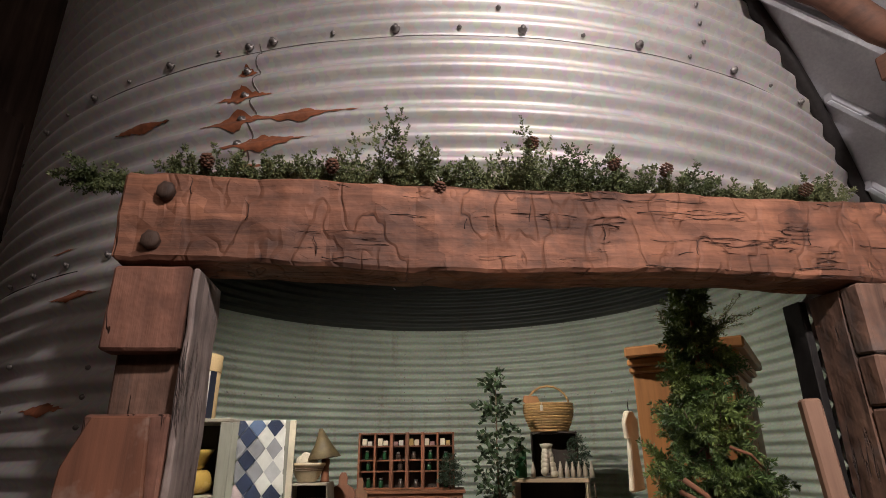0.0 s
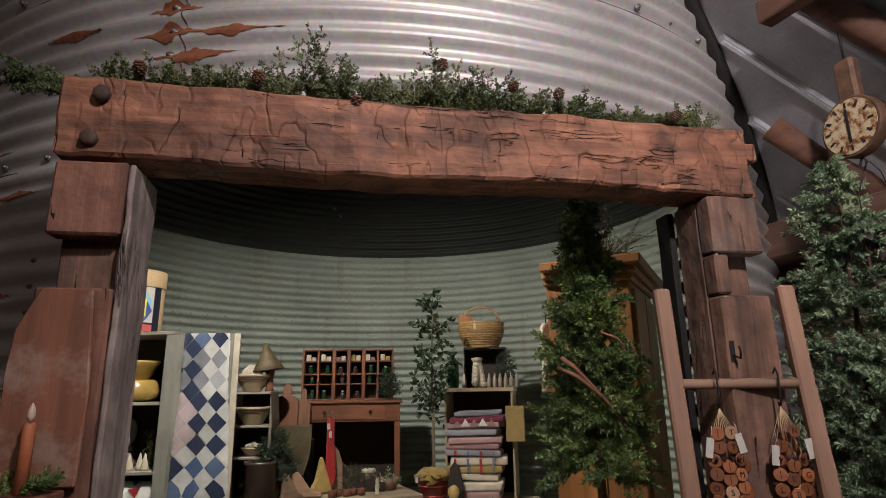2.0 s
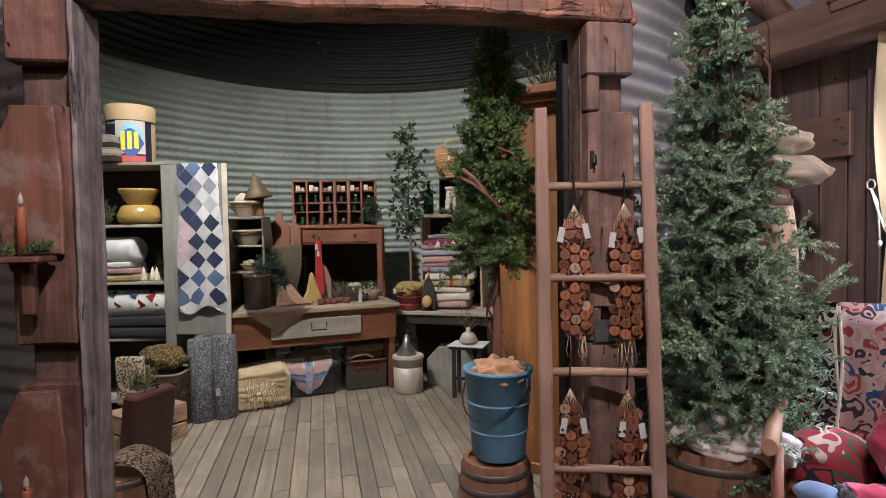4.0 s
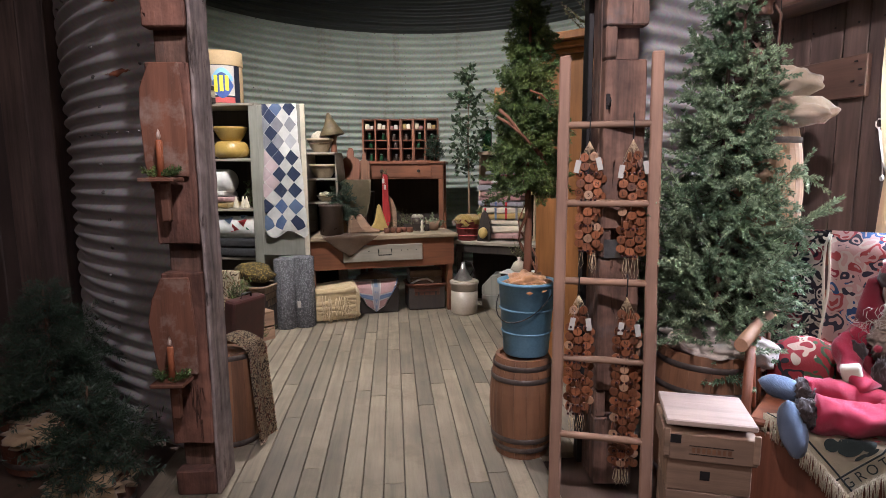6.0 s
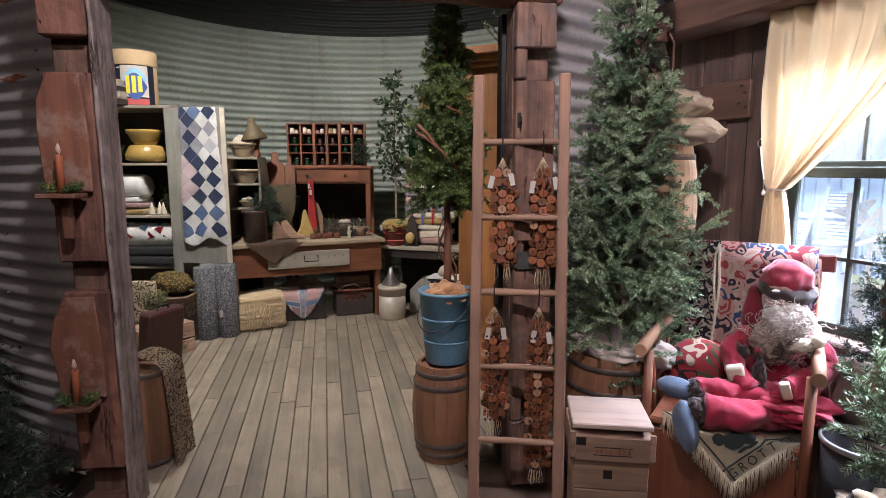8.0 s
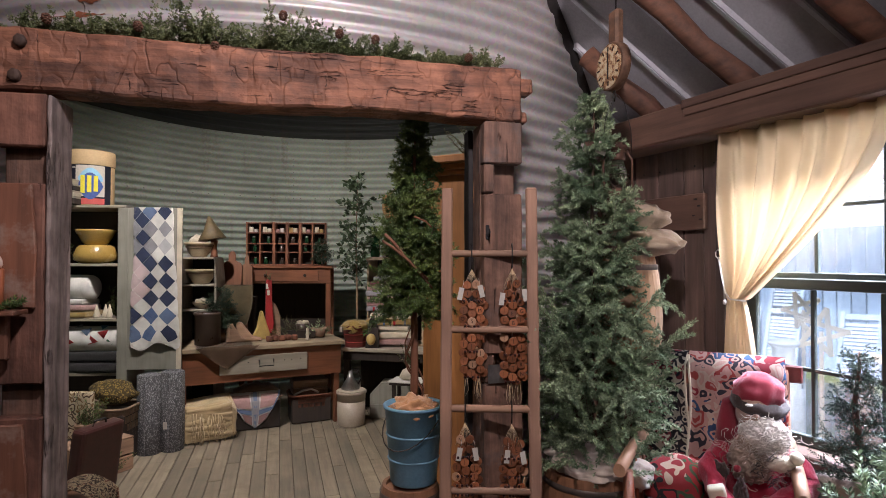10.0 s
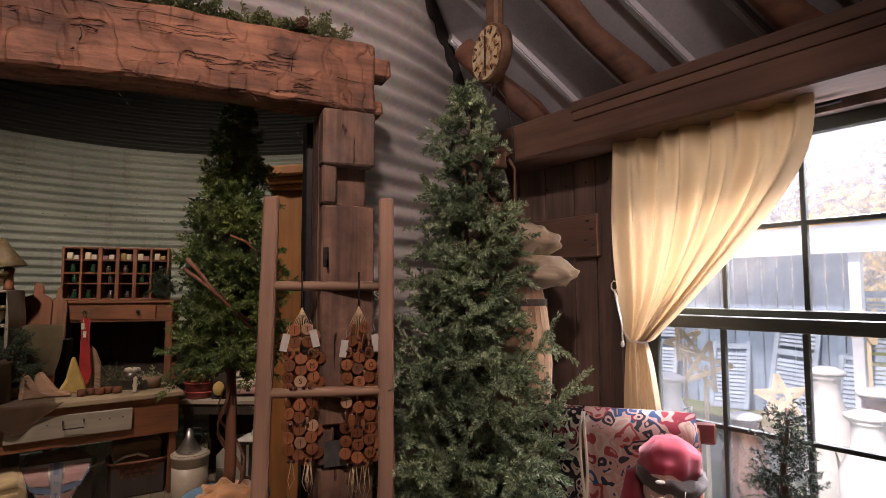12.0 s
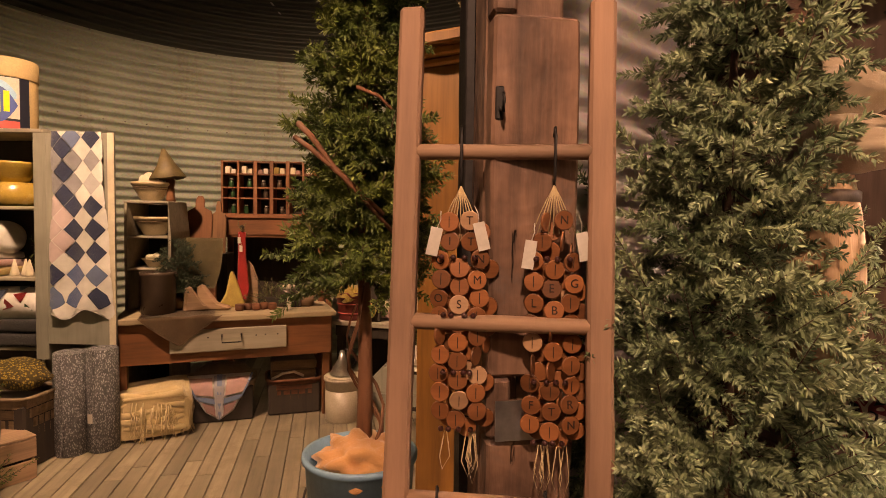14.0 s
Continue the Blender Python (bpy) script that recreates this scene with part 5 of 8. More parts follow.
# desk with pigeonholes behind the bench
DESK = pose(-0.56, 4.0, 0, 0, 0, 6)
desk = thing("desk", DESK, "red-brown one-drawer wooden desk behind the bench", "desk")
part("top", bx(-0.02, 0, 1.40, 0.90, 0.48, 1.425, 0.004), M_REDWOOD, desk)
part("apron", bx(0.0, 0.02, 1.25, 0.88, 0.04, 1.399, 0.003), M_REDWOOD, desk)
part("apron", bx(0.0, 0.41, 1.25, 0.88, 0.43, 1.399, 0.003), M_REDWOOD, desk)
dd = part("drawer", bx(0.12, 0.008, 1.27, 0.76, 0.0195, 1.385, 0.003), M_REDWOOD, desk)
for x in (0.25, 0.63):
    part("knob", lathe([(0.006, 0), (0.006, 0.01), (0.016, 0.018), (0.012, 0.028)], 12), M_DARKBOX, dd, at=pose(x, 0.008, 1.33, 90))
for x, y in ((0.0, 0.02), (0.83, 0.02), (0.0, 0.39), (0.83, 0.39)):
    part("leg", bx(x, y, 0.0, x + 0.05, y + 0.05, 1.249, 0.004), M_REDUP, desk)
# dark sheet for the shade beneath the desk
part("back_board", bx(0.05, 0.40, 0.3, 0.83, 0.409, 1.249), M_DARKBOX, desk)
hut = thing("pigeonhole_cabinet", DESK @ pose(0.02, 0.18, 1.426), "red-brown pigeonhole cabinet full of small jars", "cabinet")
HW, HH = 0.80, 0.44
# pigeonhole depth: shade painted as a near-black back
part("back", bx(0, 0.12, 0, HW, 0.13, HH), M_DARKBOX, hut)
for k in range(7):
    x = k * (HW - 0.018) / 6
    part("divider", bx(x, 0, 0, x + (0.03 if k in (2, 3, 4) else 0.018), 0.119, HH, 0.002), M_REDUP, hut)
for z in (0.0, 0.13, 0.215, 0.325, HH - 0.015):
    part("shelf", bx(0.0185, 0.006, z, HW - 0.0185, 0.118, z + 0.012, 0.002), M_REDWOOD, hut)
rng = random.Random(17)
for k in range(6):
    for z in (0.013, 0.143, 0.228, 0.338):
        x = k * (HW - 0.018) / 6 + 0.075
        if z > 0.33:
            for j in range(2):
                mm = rng.choice((M_CREAM, M_MUSTARD, M_ROSE, M_PAPER, M_CREAM))
                b_ = thing("soap_bar", hut.matrix_basis @ pose(x - 0.025 + 0.045 * j, 0.04, z), "small wrapped bar of soap in pigeonhole", "soap", "soap bars")
                part("bar", bx(-0.019, -0.02, 0, 0.019, 0.02, rng.uniform(0.03, 0.06), 0.003), mm, b_)
        elif rng.random() < 0.8:
            j_ = thing("glass_jar", hut.matrix_basis @ pose(x + rng.uniform(-0.02, 0.02), 0.05, z), "small dark glass jar in pigeonhole", "jar", "small jars")
            h = rng.uniform(0.045, 0.065)
            part("glass", lathe([(0.017, 0), (0.019, 0.004), (0.019, h * 0.75), (0.012, h * 0.88), (0.012, h)], 12), M_GREENGLASS if rng.random() < 0.5 else M_CROCKTOP, j_)
            part("lid", lathe([(0.0135, h + 0.0005), (0.0135, h + 0.011)], 12), M_TIN, j_)

# bread boards and cloth chair back on the bench
for k, (x, y, w, h, mm, lean) in enumerate(((-0.60, 3.88, 0.2, 0.44, M_REDUP, -8), (-0.47, 3.93, 0.12, 0.40, M_BARREL, -6))):
    bd = thing("bread_board", pose(x, y, 1.13, lean, 0, 5), "brown wooden bread board with round handle", "board", "bread boards")
    o = [(-w / 2, 0), (w / 2, 0), (w / 2, h * 0.66), (w * 0.42, h * 0.74), (w * 0.17, h * 0.8), (w * 0.17, h * 0.92), (w * 0.09, h), (-w * 0.09, h), (-w * 0.17, h * 0.92), (-w * 0.17, h * 0.8), (-w * 0.42, h * 0.74), (-w / 2, h * 0.66)]
    part("board", slab(o, 0.018, 0.003), mm, bd)
riser = thing("wooden_riser", pose(-0.56, 3.94, 0.752, 0, 0, 10), "dark wooden riser box on the bench", "box")
part("box", bx(-0.18, -0.1, 0, 0.18, 0.1, 0.377, 0.004), M_DARKBOX, riser)
bagp = thing("feed_sack", pose(-0.49, 3.72, 0.752, -6, 0, 8), "olive-brown cloth bag with printed mark", "bag")


def sack_at(u, v):
    w = 0.15 * (1 - 0.35 * v ** 3)
    return ((u * 2 - 1) * w, -0.02 - 0.035 * math.sin(math.pi * u) * math.sin(math.pi * min(1, v * 1.1)), 0.50 - v * 0.37)


part("cloth", thicken(sheet(14, 16, sack_at), 0.02), M_OLIVE, bagp)
part("stand", bx(-0.1, 0.005, 0, 0.1, 0.03, 0.47, 0.003), M_REDUP, bagp)
part("mark", bx(-0.03, -0.064, 0.2, 0.03, -0.062, 0.23), M_DARKBOX, bagp)
stock = thing("red_stocking", pose(-0.19, 3.74, 1.30, 0, 0, 12), "long bright red felt stocking hanging on desk", "stocking")
part("felt", rough(slab([(-0.03, 0), (0.025, 0), (0.03, -0.2), (0.05, -0.42), (0.03, -0.5), (-0.06, -0.5), (-0.07, -0.46), (-0.035, -0.36), (-0.03, -0.18)], 0.02, 0.006), 0.004, 12, 4), M_RED, stock)
sprig = sprig_bush("sprig", pose(-0.19, 3.75, 1.29), 6, 0.09, 1.0, 71, M_FIR, "small green sprig above the stocking", leaf=0.012, width=0.003, per=300)
tag(pose(-0.205, 3.725, 1.26))
tag(pose(-0.19, 3.722, 1.2))

# small goods on the bench
table_z = 0.752


def bench_at(x, y, rz=0):
    return BENCH @ pose(x, y, table_z, 0, 0, rz)


green_tree("small_tree", bench_at(0.33, 0.32), 0.48, 0.16, 0.1, 9, 8, 73, M_DARKFIR, M_BARK, "small dark bushy tree on the bench", "tree", needle=0.02, per=420, width=0.006, trunk_r=0.008, sub=6, power=0.5)
root = thing("burlap_ball", bench_at(0.33, 0.30), "burlap-wrapped tree root ball", "planter")
part("burlap", blob(0.075, 0.07, 0.06, 0.3, 4, 5, 3, -0.055), M_BURLAP, root, at=pose(0, 0, 0.056))
for k, (x, y, s, rz) in enumerate(((0.47, 0.2, 0.1, 20), (0.55, 0.22, 0.12, -15), (0.70, 0.33, 0.12, 5))):
    w_ = thing("wooden_mold" if k < 2 else "beeswax_cone", bench_at(x, y, rz), "tan carved wooden shoe form" if k < 2 else "yellow beeswax cone candle mould", "ornament")
    if k < 2:
        part("form", rough(slab([(-s, 0), (s, 0), (s, 0.025), (s * 0.3, 0.05), (-s * 0.55, 0.18), (-s * 0.8, 0.17)], 0.055, 0.012), 0.006, 9, k), M_CRATE, w_)
    else:
        part("wax", rough(slab([(-0.11, 0), (0.07, 0), (0.075, 0.02), (-0.005, 0.27), (-0.025, 0.26), (-0.06, 0.1)], 0.05, 0.012), 0.006, 10, 3), M_WAX, w_)
heel = thing("wooden_bracket", bench_at(0.78, 0.40), "tan wooden curved bracket on bench", "ornament")
part("wood", slab([(-0.03, 0), (0.09, 0), (0.085, 0.2), (0.05, 0.3), (0.015, 0.34), (0.0, 0.28), (0.01, 0.15)], 0.03, 0.006), M_CRATE, heel)
for k in range(5):
    c_ = thing("dark_cup", bench_at(0.73 + 0.055 * k, 0.16 + 0.03 * (k % 2), 0), "dark red-brown wooden candle cup on bench", "cup", "dark cups")
    part("cup", lathe([(0.026, 0), (0.03, 0.01), (0.03, 0.045), (0.022, 0.048), (0.02, 0.02)], 14), M_DARKWICKER, c_)
tray = thing("wooden_trough", bench_at(1.03, 0.33, -25), "dark wooden trough tray leaning on bench", "tray")
part("base", bx(-0.16, -0.06, 0.0, 0.16, 0.06, 0.012, 0.003), M_DARKBOX, tray)
part("wall", bx(-0.16, -0.062, 0.0125, 0.16, -0.05, 0.07, 0.003), M_DARKBOX, tray)
part("wall", bx(-0.16, 0.05, 0.0125, 0.16, 0.062, 0.07, 0.003), M_DARKBOX, tray)
sprig_bush("greenery_bunch", bench_at(0.95, 0.36), 26, 0.22, 0.6, 75, M_CEDAR, "loose grey-green sprigs on the bench", leaf=0.02, width=0.004, per=260)
sprig_bush("potted_succulent", bench_at(1.2, 0.26), 34, 0.17, 0.9, 77, M_SPRUCE, "bushy grey-green plant in a paper pot", "plant", leaf=0.022, width=0.010, per=160)
pp = thing("paper_pot", bench_at(1.2, 0.26), "crumpled brown paper plant pot", "pot")
part("paper", rough(lathe([(0.05, 0), (0.06, 0.04), (0.075, 0.09), (0.06, 0.092), (0.05, 0.03)], 18), 0.008, 14, 2), M_CRATE, pp)
fig = thing("figurine", bench_at(1.06, 0.12), "small white figurine on dark base", "figurine")
part("body", lathe([(0.022, 0), (0.022, 0.012), (0.012, 0.02), (0.018, 0.05), (0.012, 0.08), (0.015, 0.1), (0.004, 0.115)], 12), M_EGG, fig)
jar = thing("pepper_bowl", bench_at(1.08, 0.42), "dark bowl of white eggs on bench", "bowl")
part("bowl", lathe([(0.04, 0), (0.06, 0.02), (0.07, 0.12), (0.06, 0.12), (0.05, 0.03)], 16), M_CROCKTOP, jar)
for k in range(6):
    part("egg", blob(0.026, 0.021, 0.02, 0, 1, 0, 2), M_EGG, jar, at=pose(0.035 * math.cos(k), 0.035 * math.sin(k), 0.128, 0, 0, 50 * k))

# ---- second bench with quilts, to the wall's side ----
B2 = pose(0.44, 3.78, 0, 0, 0, -14)
bench2 = thing("low_bench", B2, "dark low bench with worn grey top", "bench")
part("top", rough(bx(0.03, 0, 0.63, 0.92, 0.5, 0.66, 0.004), 0.004, 8, 5), M_SHELF, bench2)
# dark sheet for the shade under the low bench
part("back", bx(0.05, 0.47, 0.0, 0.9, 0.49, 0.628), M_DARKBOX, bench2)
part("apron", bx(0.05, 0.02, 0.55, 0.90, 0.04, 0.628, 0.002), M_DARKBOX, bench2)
for x in (0.05, 0.85):
    part("leg", bx(x, 0.041, 0, x + 0.05, 0.09, 0.628, 0.003), M_DARKBOX, bench2)
crate_s = thing("quilt_crate", pose(0.99, 4.02, 0.661, 0, 0, -10), "open pale wooden crate stacked with quilts", "crate")
part("side", bx(-0.28, -0.12, 0, -0.262, 0.2, 0.82, 0.002), M_PALE, crate_s)
part("side", bx(0.262, -0.12, 0, 0.28, 0.2, 0.82, 0.002), M_PALE, crate_s)
part("top", bx(-0.29, -0.13, 0.821, 0.29, 0.2, 0.85, 0.003), M_PALE, crate_s)
# crate back near-black, its inner shade in the colour
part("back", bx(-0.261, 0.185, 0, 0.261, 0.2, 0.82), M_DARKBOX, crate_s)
part("bottom", bx(-0.261, -0.12, 0, 0.261, 0.184, 0.012), M_PALE, crate_s)
stack_z = 0.674
for w, h, mats, txt in ((0.42, 0.135, (M_PINK, M_CREAM), "pink and cream folded quilt at stack foot"), (0.44, 0.05, (M_CREAM,), "plain cream folded quilt in stack"), (0.45, 0.125, (M_MUSTARD, M_CREAM, M_YARN), "cream and yellow striped folded quilt"), (0.44, 0.055, (M_LGREY,), "blue-grey striped folded quilt"),
                        (0.42, 0.10, (M_ROSE, M_PINK), "dusty rose folded quilt"), (0.42, 0.055, (M_LGREY, M_BLUE), "grey and blue folded quilt"), (0.43, 0.10, (M_PINK, M_MAG), "pink and magenta patchwork folded quilt"), (0.36, 0.035, (M_GREYC,), "grey folded blanket on the stack")):
    q_ = folded("folded_quilt", pose(0.955 + random.uniform(-0.035, 0.02), 3.95, stack_z, 0, random.uniform(-2, 2), -10 + random.uniform(-4, 4)), w, 0.28, h, max(1, int(h / 0.05)), mats, txt)
    if "patchwork" in txt:
        for k in range(5):
            part("patch", thicken(slab([(-0.035, 0), (0.035, 0), (0, 0.06)], 0.004), 0.001), M_WHITE if k % 2 else M_ROSE, q_, at=pose(-0.14 + 0.07 * k, -0.152, 0.02 if k % 2 == 0 else 0.025))
    if "striped" in txt:
        for k in range(4):
            part("stripe", bx(-0.17 + 0.1 * k, -0.151, 0.006, -0.15 + 0.1 * k, -0.147, h - 0.006), (M_RED, M_BLUE, M_RED, M_GREYC)[k], q_)
    stack_z += h
tan_sack = thing("tan_sign", pose(1.25, 3.80, 1.10, 0, 0, -12), "tan cloth bag hanging on the crate", "bag")
part("cloth", rough(bx(-0.075, -0.01, 0, 0.075, 0.012, 0.27, 0.005), 0.004, 12, 6), M_MUSTARD, tan_sack)
part("strap", tube([(-0.04, 0, 0.27), (-0.02, 0.03, 0.38), (0.03, 0.03, 0.38), (0.04, 0, 0.27)], 0.004, 6), M_BROWNC, tan_sack)
dk = thing("display_box", pose(1.05, 4.15, 1.512, 0, 0, -8), "dark open display box on crate", "box")
part("back", bx(-0.17, 0.08, 0, 0.17, 0.09, 0.32), M_DARKBOX, dk)
part("side", bx(-0.18, -0.08, 0, -0.1701, 0.09, 0.32, 0.002), M_DARKBOX, dk)
part("side", bx(0.1701, -0.08, 0, 0.18, 0.09, 0.32, 0.002), M_DARKBOX, dk)
part("top", bx(-0.18, -0.08, 0.3205, 0.18, 0.09, 0.335, 0.002), M_DARKBOX, dk)
egj = thing("egg_jar", pose(0.97, 3.95, 1.512), "glass jar heaped with white eggs", "jar")
for k in range(16):
    part("egg", blob(0.034, 0.028, 0.028, 0, 1, 0, 2), M_EGG, egj, at=pose(0.045 * math.cos(k * 2.1) * (1 - k / 22), 0.045 * math.sin(k * 2.1) * (1 - k / 22), 0.03 + 0.011 * k, 0, 30 * k, 50 * k))
part("lid", lathe([(0.03, 0.2), (0.045, 0.225), (0.05, 0.24), (0.02, 0.245)], 16), M_EGG, egj)
for k in range(7):
    c = thing("cone_tree", pose(0.86 + 0.055 * k if k < 1 else 1.02 + 0.045 * k, 3.92 + 0.02 * (k % 2), 1.512), "small grey cone candle ornament", "ornament", "cone ornaments")
    part("cone", lathe([(0.017, 0), (0.018, 0.05), (0.004, 0.115)], 12), M_CROCK, c)
    part("base", lathe([(0.02, 0), (0.02, 0.004)], 12), M_TIN, c)
gv = thing("green_bottle", pose(0.77, 3.98, 1.512), "dark green square glass bottle with tag", "bottle")
part("glass", bx(-0.045, -0.03, 0, 0.045, 0.03, 0.22, 0.014, seg=2), M_GREENGLASS, gv)
part("neck", lathe([(0.014, 0.219), (0.014, 0.26), (0.018, 0.262), (0.018, 0.275)], 12), M_GREENGLASS, gv)
tag(pose(0.745, 3.94, 1.72))
bsk = thing("handled_basket", pose(1.02, 4.16, 1.848, 0, 0, -5), "golden wicker basket with arched handle on box", "basket")
rows = 11
for k in range(rows):
    u = k / (rows - 1)
    r = 0.125 + 0.045 * math.sin(u * 1.9)
    pts = [(r * 1.15 * math.cos(a * 0.2618), r * 0.8 * math.sin(a * 0.2618), 0.012 + 0.2 * u + 0.003 * math.sin(a * 3.14 + k * 3.14)) for a in range(25)]
    part("weave", tube(pts, 0.0105, 6), M_WICKER, bsk)
part("bottom", lathe([(0.12, 0), (0.12, 0.01)], 20), M_WICKER, bsk)
part("handle", tube([(0.17 * math.cos(a * 0.3142), 0, 0.2 + 0.16 * math.sin(a * 0.3142)) for a in range(11)], 0.009, 8), M_WICKER, bsk)
part("wooden_scoop", slab([(-0.1, 0.18), (-0.02, 0.2), (-0.05, 0.28), (-0.16, 0.29), (-0.17, 0.24)], 0.02, 0.004), M_ORANGE, bsk, "orange wooden scoop in the basket", at=pose(-0.03, -0.03, 0))
tag(pose(0.96, 4.02, 2.05))
green_tree("small_tree", pose(1.21, 4.02, 1.512), 0.30, 0.085, 0.02, 9, 7, 79, M_DARKFIR, M_BARK, "small dark green tree beside egg jar", "tree", needle=0.014, per=500, width=0.0035, trunk_r=0.006, sub=5, power=0.5)
green_tree("small_tree", DESK @ pose(0.78, 0.10, 1.426), 0.26, 0.085, 0.05, 8, 7, 81, M_DARKFIR, M_BARK, "small dark tree beside the pigeonholes", "tree", needle=0.014, per=500, width=0.0035, trunk_r=0.006, sub=5, power=0.5)
# leafy tree in a red pail
pail = thing("red_pail", pose(0.60, 3.88, 0.661), "worn red painted tin pail", "pail")
part("body", lathe([(0.10, 0), (0.102, 0.008), (0.125, 0.2), (0.13, 0.205), (0.122, 0.205), (0.1, 0.02)], 26), plain("worn red pail paint", (0.17, 0.03, 0.025), 0.5, 0, 0.35, 14), pail)
for z in (0.05, 0.12):
    part("rib", lathe([(0.104 + z * 0.11, z - 0.004), (0.109 + z * 0.11, z), (0.104 + z * 0.11, z + 0.004)], 26, False), M_REDPAPER, pail)
cl = thing("ochre_cloth", pose(0.60, 3.86, 0.85), "crumpled ochre cloth stuffed in pail", "cloth")
part("cloth", blob(0.13, 0.12, 0.06, 0.6, 3, 9, 3), M_OCHRE, cl)
leafy = green_tree("leafy_tree", pose(0.60, 3.90, 0.80), 1.50, 0.2, 0.42, 10, 3, 83, foliage("dark broad leaves", (0.022, 0.045, 0.02), (0.06, 0.10, 0.04)), M_GREYWICKER, "slender tree with dark broad leaves in red pail", "tree", needle=0.062, per=60, width=0.032, trunk_r=0.013, sub=3, droop=-0.3, tip_up=0.3, power=0.5)
tag(pose(0.48, 3.73, 0.86))
stand_goose = thing("goose_board", pose(0.76, 3.76, 0.661, -8, 0, -8), "dark wooden board with yellow gourd shape", "ornament")
part("board", slab([(-0.06, 0), (0.07, 0), (0.065, 0.16), (0.03, 0.27), (0.0, 0.3), (-0.03, 0.26), (-0.05, 0.14)], 0.02, 0.004), M_DARKBOX, stand_goose)
part("gourd", blob(0.045, 0.03, 0.055, 0.1, 2, 2, 2), M_WAX, stand_goose, at=pose(0, -0.025, 0.08))
sprig_bush("berry_sprigs", pose(1.12, 3.58, 0.50), 22, 0.22, 0.9, 87, M_CEDAR, "green sprigs with orange berries on stool", leaf=0.02, width=0.006, per=200)
stool = thing("stool", pose(1.12, 3.45, 0, 0, 0, -14), "small dark stool with lace-edged white cloth", "stool")
part("seat", bx(-0.14, -0.11, 0.40, 0.14, 0.11, 0.42, 0.004), M_DARKBOX, stool)
part("cloth", rough(bx(-0.15, -0.12, 0.421, 0.15, 0.12, 0.432, 0.003), 0.01, 14, 3), M_WHITE, stool)
for x in (-0.12, 0.09):
    for y in (-0.09, 0.06):
        part("leg", bx(x, y, 0, x + 0.03, y + 0.03, 0.399, 0.003), M_DARKBOX, stool)
part("stretcher", bx(-0.089, -0.085, 0.15, 0.089, -0.07, 0.175, 0.002), M_DARKBOX, stool)
glass_d = thing("glass_dish", pose(1.12, 3.45, 0.436), "white lidded glass dish on stool", "dish")
part("dish", lathe([(0.05, 0), (0.08, 0.02), (0.05, 0.08), (0.015, 0.1), (0.02, 0.125), (0.004, 0.13)], 18), M_EGG, glass_d)

# ---- under the bench ----
throw = thing("fringed_throw", pose(-0.56, 3.22, 0, 0, 0, 25), "cream knitted throw with fringe in a basket", "throw")
part("knit", rough(rough(bx(-0.22, -0.16, 0.0, 0.22, 0.16, 0.30, 0.07, seg=5), 0.05, 6, 3), 0.02, 19, 5), M_YARN, throw, at=pose(0, 0, 0.012))
for k in range(5):
    part("fold", rough(tube([(-0.2 + 0.1 * i, -0.15 - 0.012 * math.sin(i + k), 0.08 + 0.05 * k + 0.015 * math.sin(i * 1.4 + k * 2)) for i in range(5)], 0.024, 10), 0.012, 12, k), M_YARN, throw)
fr = bmesh.new()
rng = random.Random(6)
for k in range(150):
    a = math.pi + math.pi * rng.random()
    x, y = 0.23 * math.cos(a), 0.17 * math.sin(a) - 0.01
    z = rng.uniform(0.08, 0.25)
    tube([(x, y, z), (x * 1.06, y * 1.12, z - 0.05), (x * 1.05 + rng.uniform(-0.02, 0.02), y * 1.14, z - 0.09)], 0.0035, 4, 0.6, fr)
tagged(part("fringe", fr, M_YARN, throw), kind="stuff")


def split_basket(at, w, d, h, mat_, label, rows=7):
    ob = thing("basket", at, label, "basket")
    part("liner", bx(-w * 0.47, -d * 0.47, 0.004, w * 0.47, d * 0.47, h * 0.9, 0.01), M_DARKBOX, ob)
    n = 22
    for k in range(rows):
        u = (k + 0.5) / rows
        g = 0.86 + 0.14 * u
        pts = []
        for i in range(n * 2 + 1):
            a = 2 * math.pi * i / (n * 2)
            c, s = math.cos(a), math.sin(a)
            m = (abs(c) ** 6 + abs(s) ** 6) ** (-1 / 6)
            pts.append((w / 2 * g * c * m * (1.012 if (i + k) % 2 else 0.985), d / 2 * g * s * m * (1.012 if (i + k) % 2 else 0.985), h * u))
        strip = bmesh.new()
        lo = [strip.verts.new((x, y, z - h / rows * 0.44)) for x, y, z in pts]
        hi = [strip.verts.new((x, y, z + h / rows * 0.44)) for x, y, z in pts]
        for i in range(len(pts) - 1):
            strip.faces.new((lo[i], lo[i + 1], hi[i + 1], hi[i]))
        part("weave", thicken(strip, 0.003), mat_, ob)
    rim = []
    for i in range(33):
        a = 2 * math.pi * i / 32
        c, s = math.cos(a), math.sin(a)
        m = (abs(c) ** 6 + abs(s) ** 6) ** (-1 / 6)
        rim.append((w / 2 * 1.01 * c * m, d / 2 * 1.01 * s * m, h))
    part("rim", tube(rim, 0.011, 6), mat_, ob)
    return ob


split_basket(pose(-0.27, 3.57, 0, 0, 0, 22), 0.46, 0.32, 0.27, M_GREYWICKER, "grey-brown split basket under the bench")
cv = thing("folded_blanket", pose(-0.27, 3.6, 0.255, 0, 0, 22), "brown wool blankets filling the basket", "blanket")
part("wool", blob(0.21, 0.13, 0.09, 0.3, 4, 8, 3), M_BROWNC, cv, at=pose(0, 0, 0.03))
bq = thing("patchwork_cover", pose(-0.27, 3.57, 0, 0, 0, 22), "pink and blue patchwork cloth over basket", "quilt")


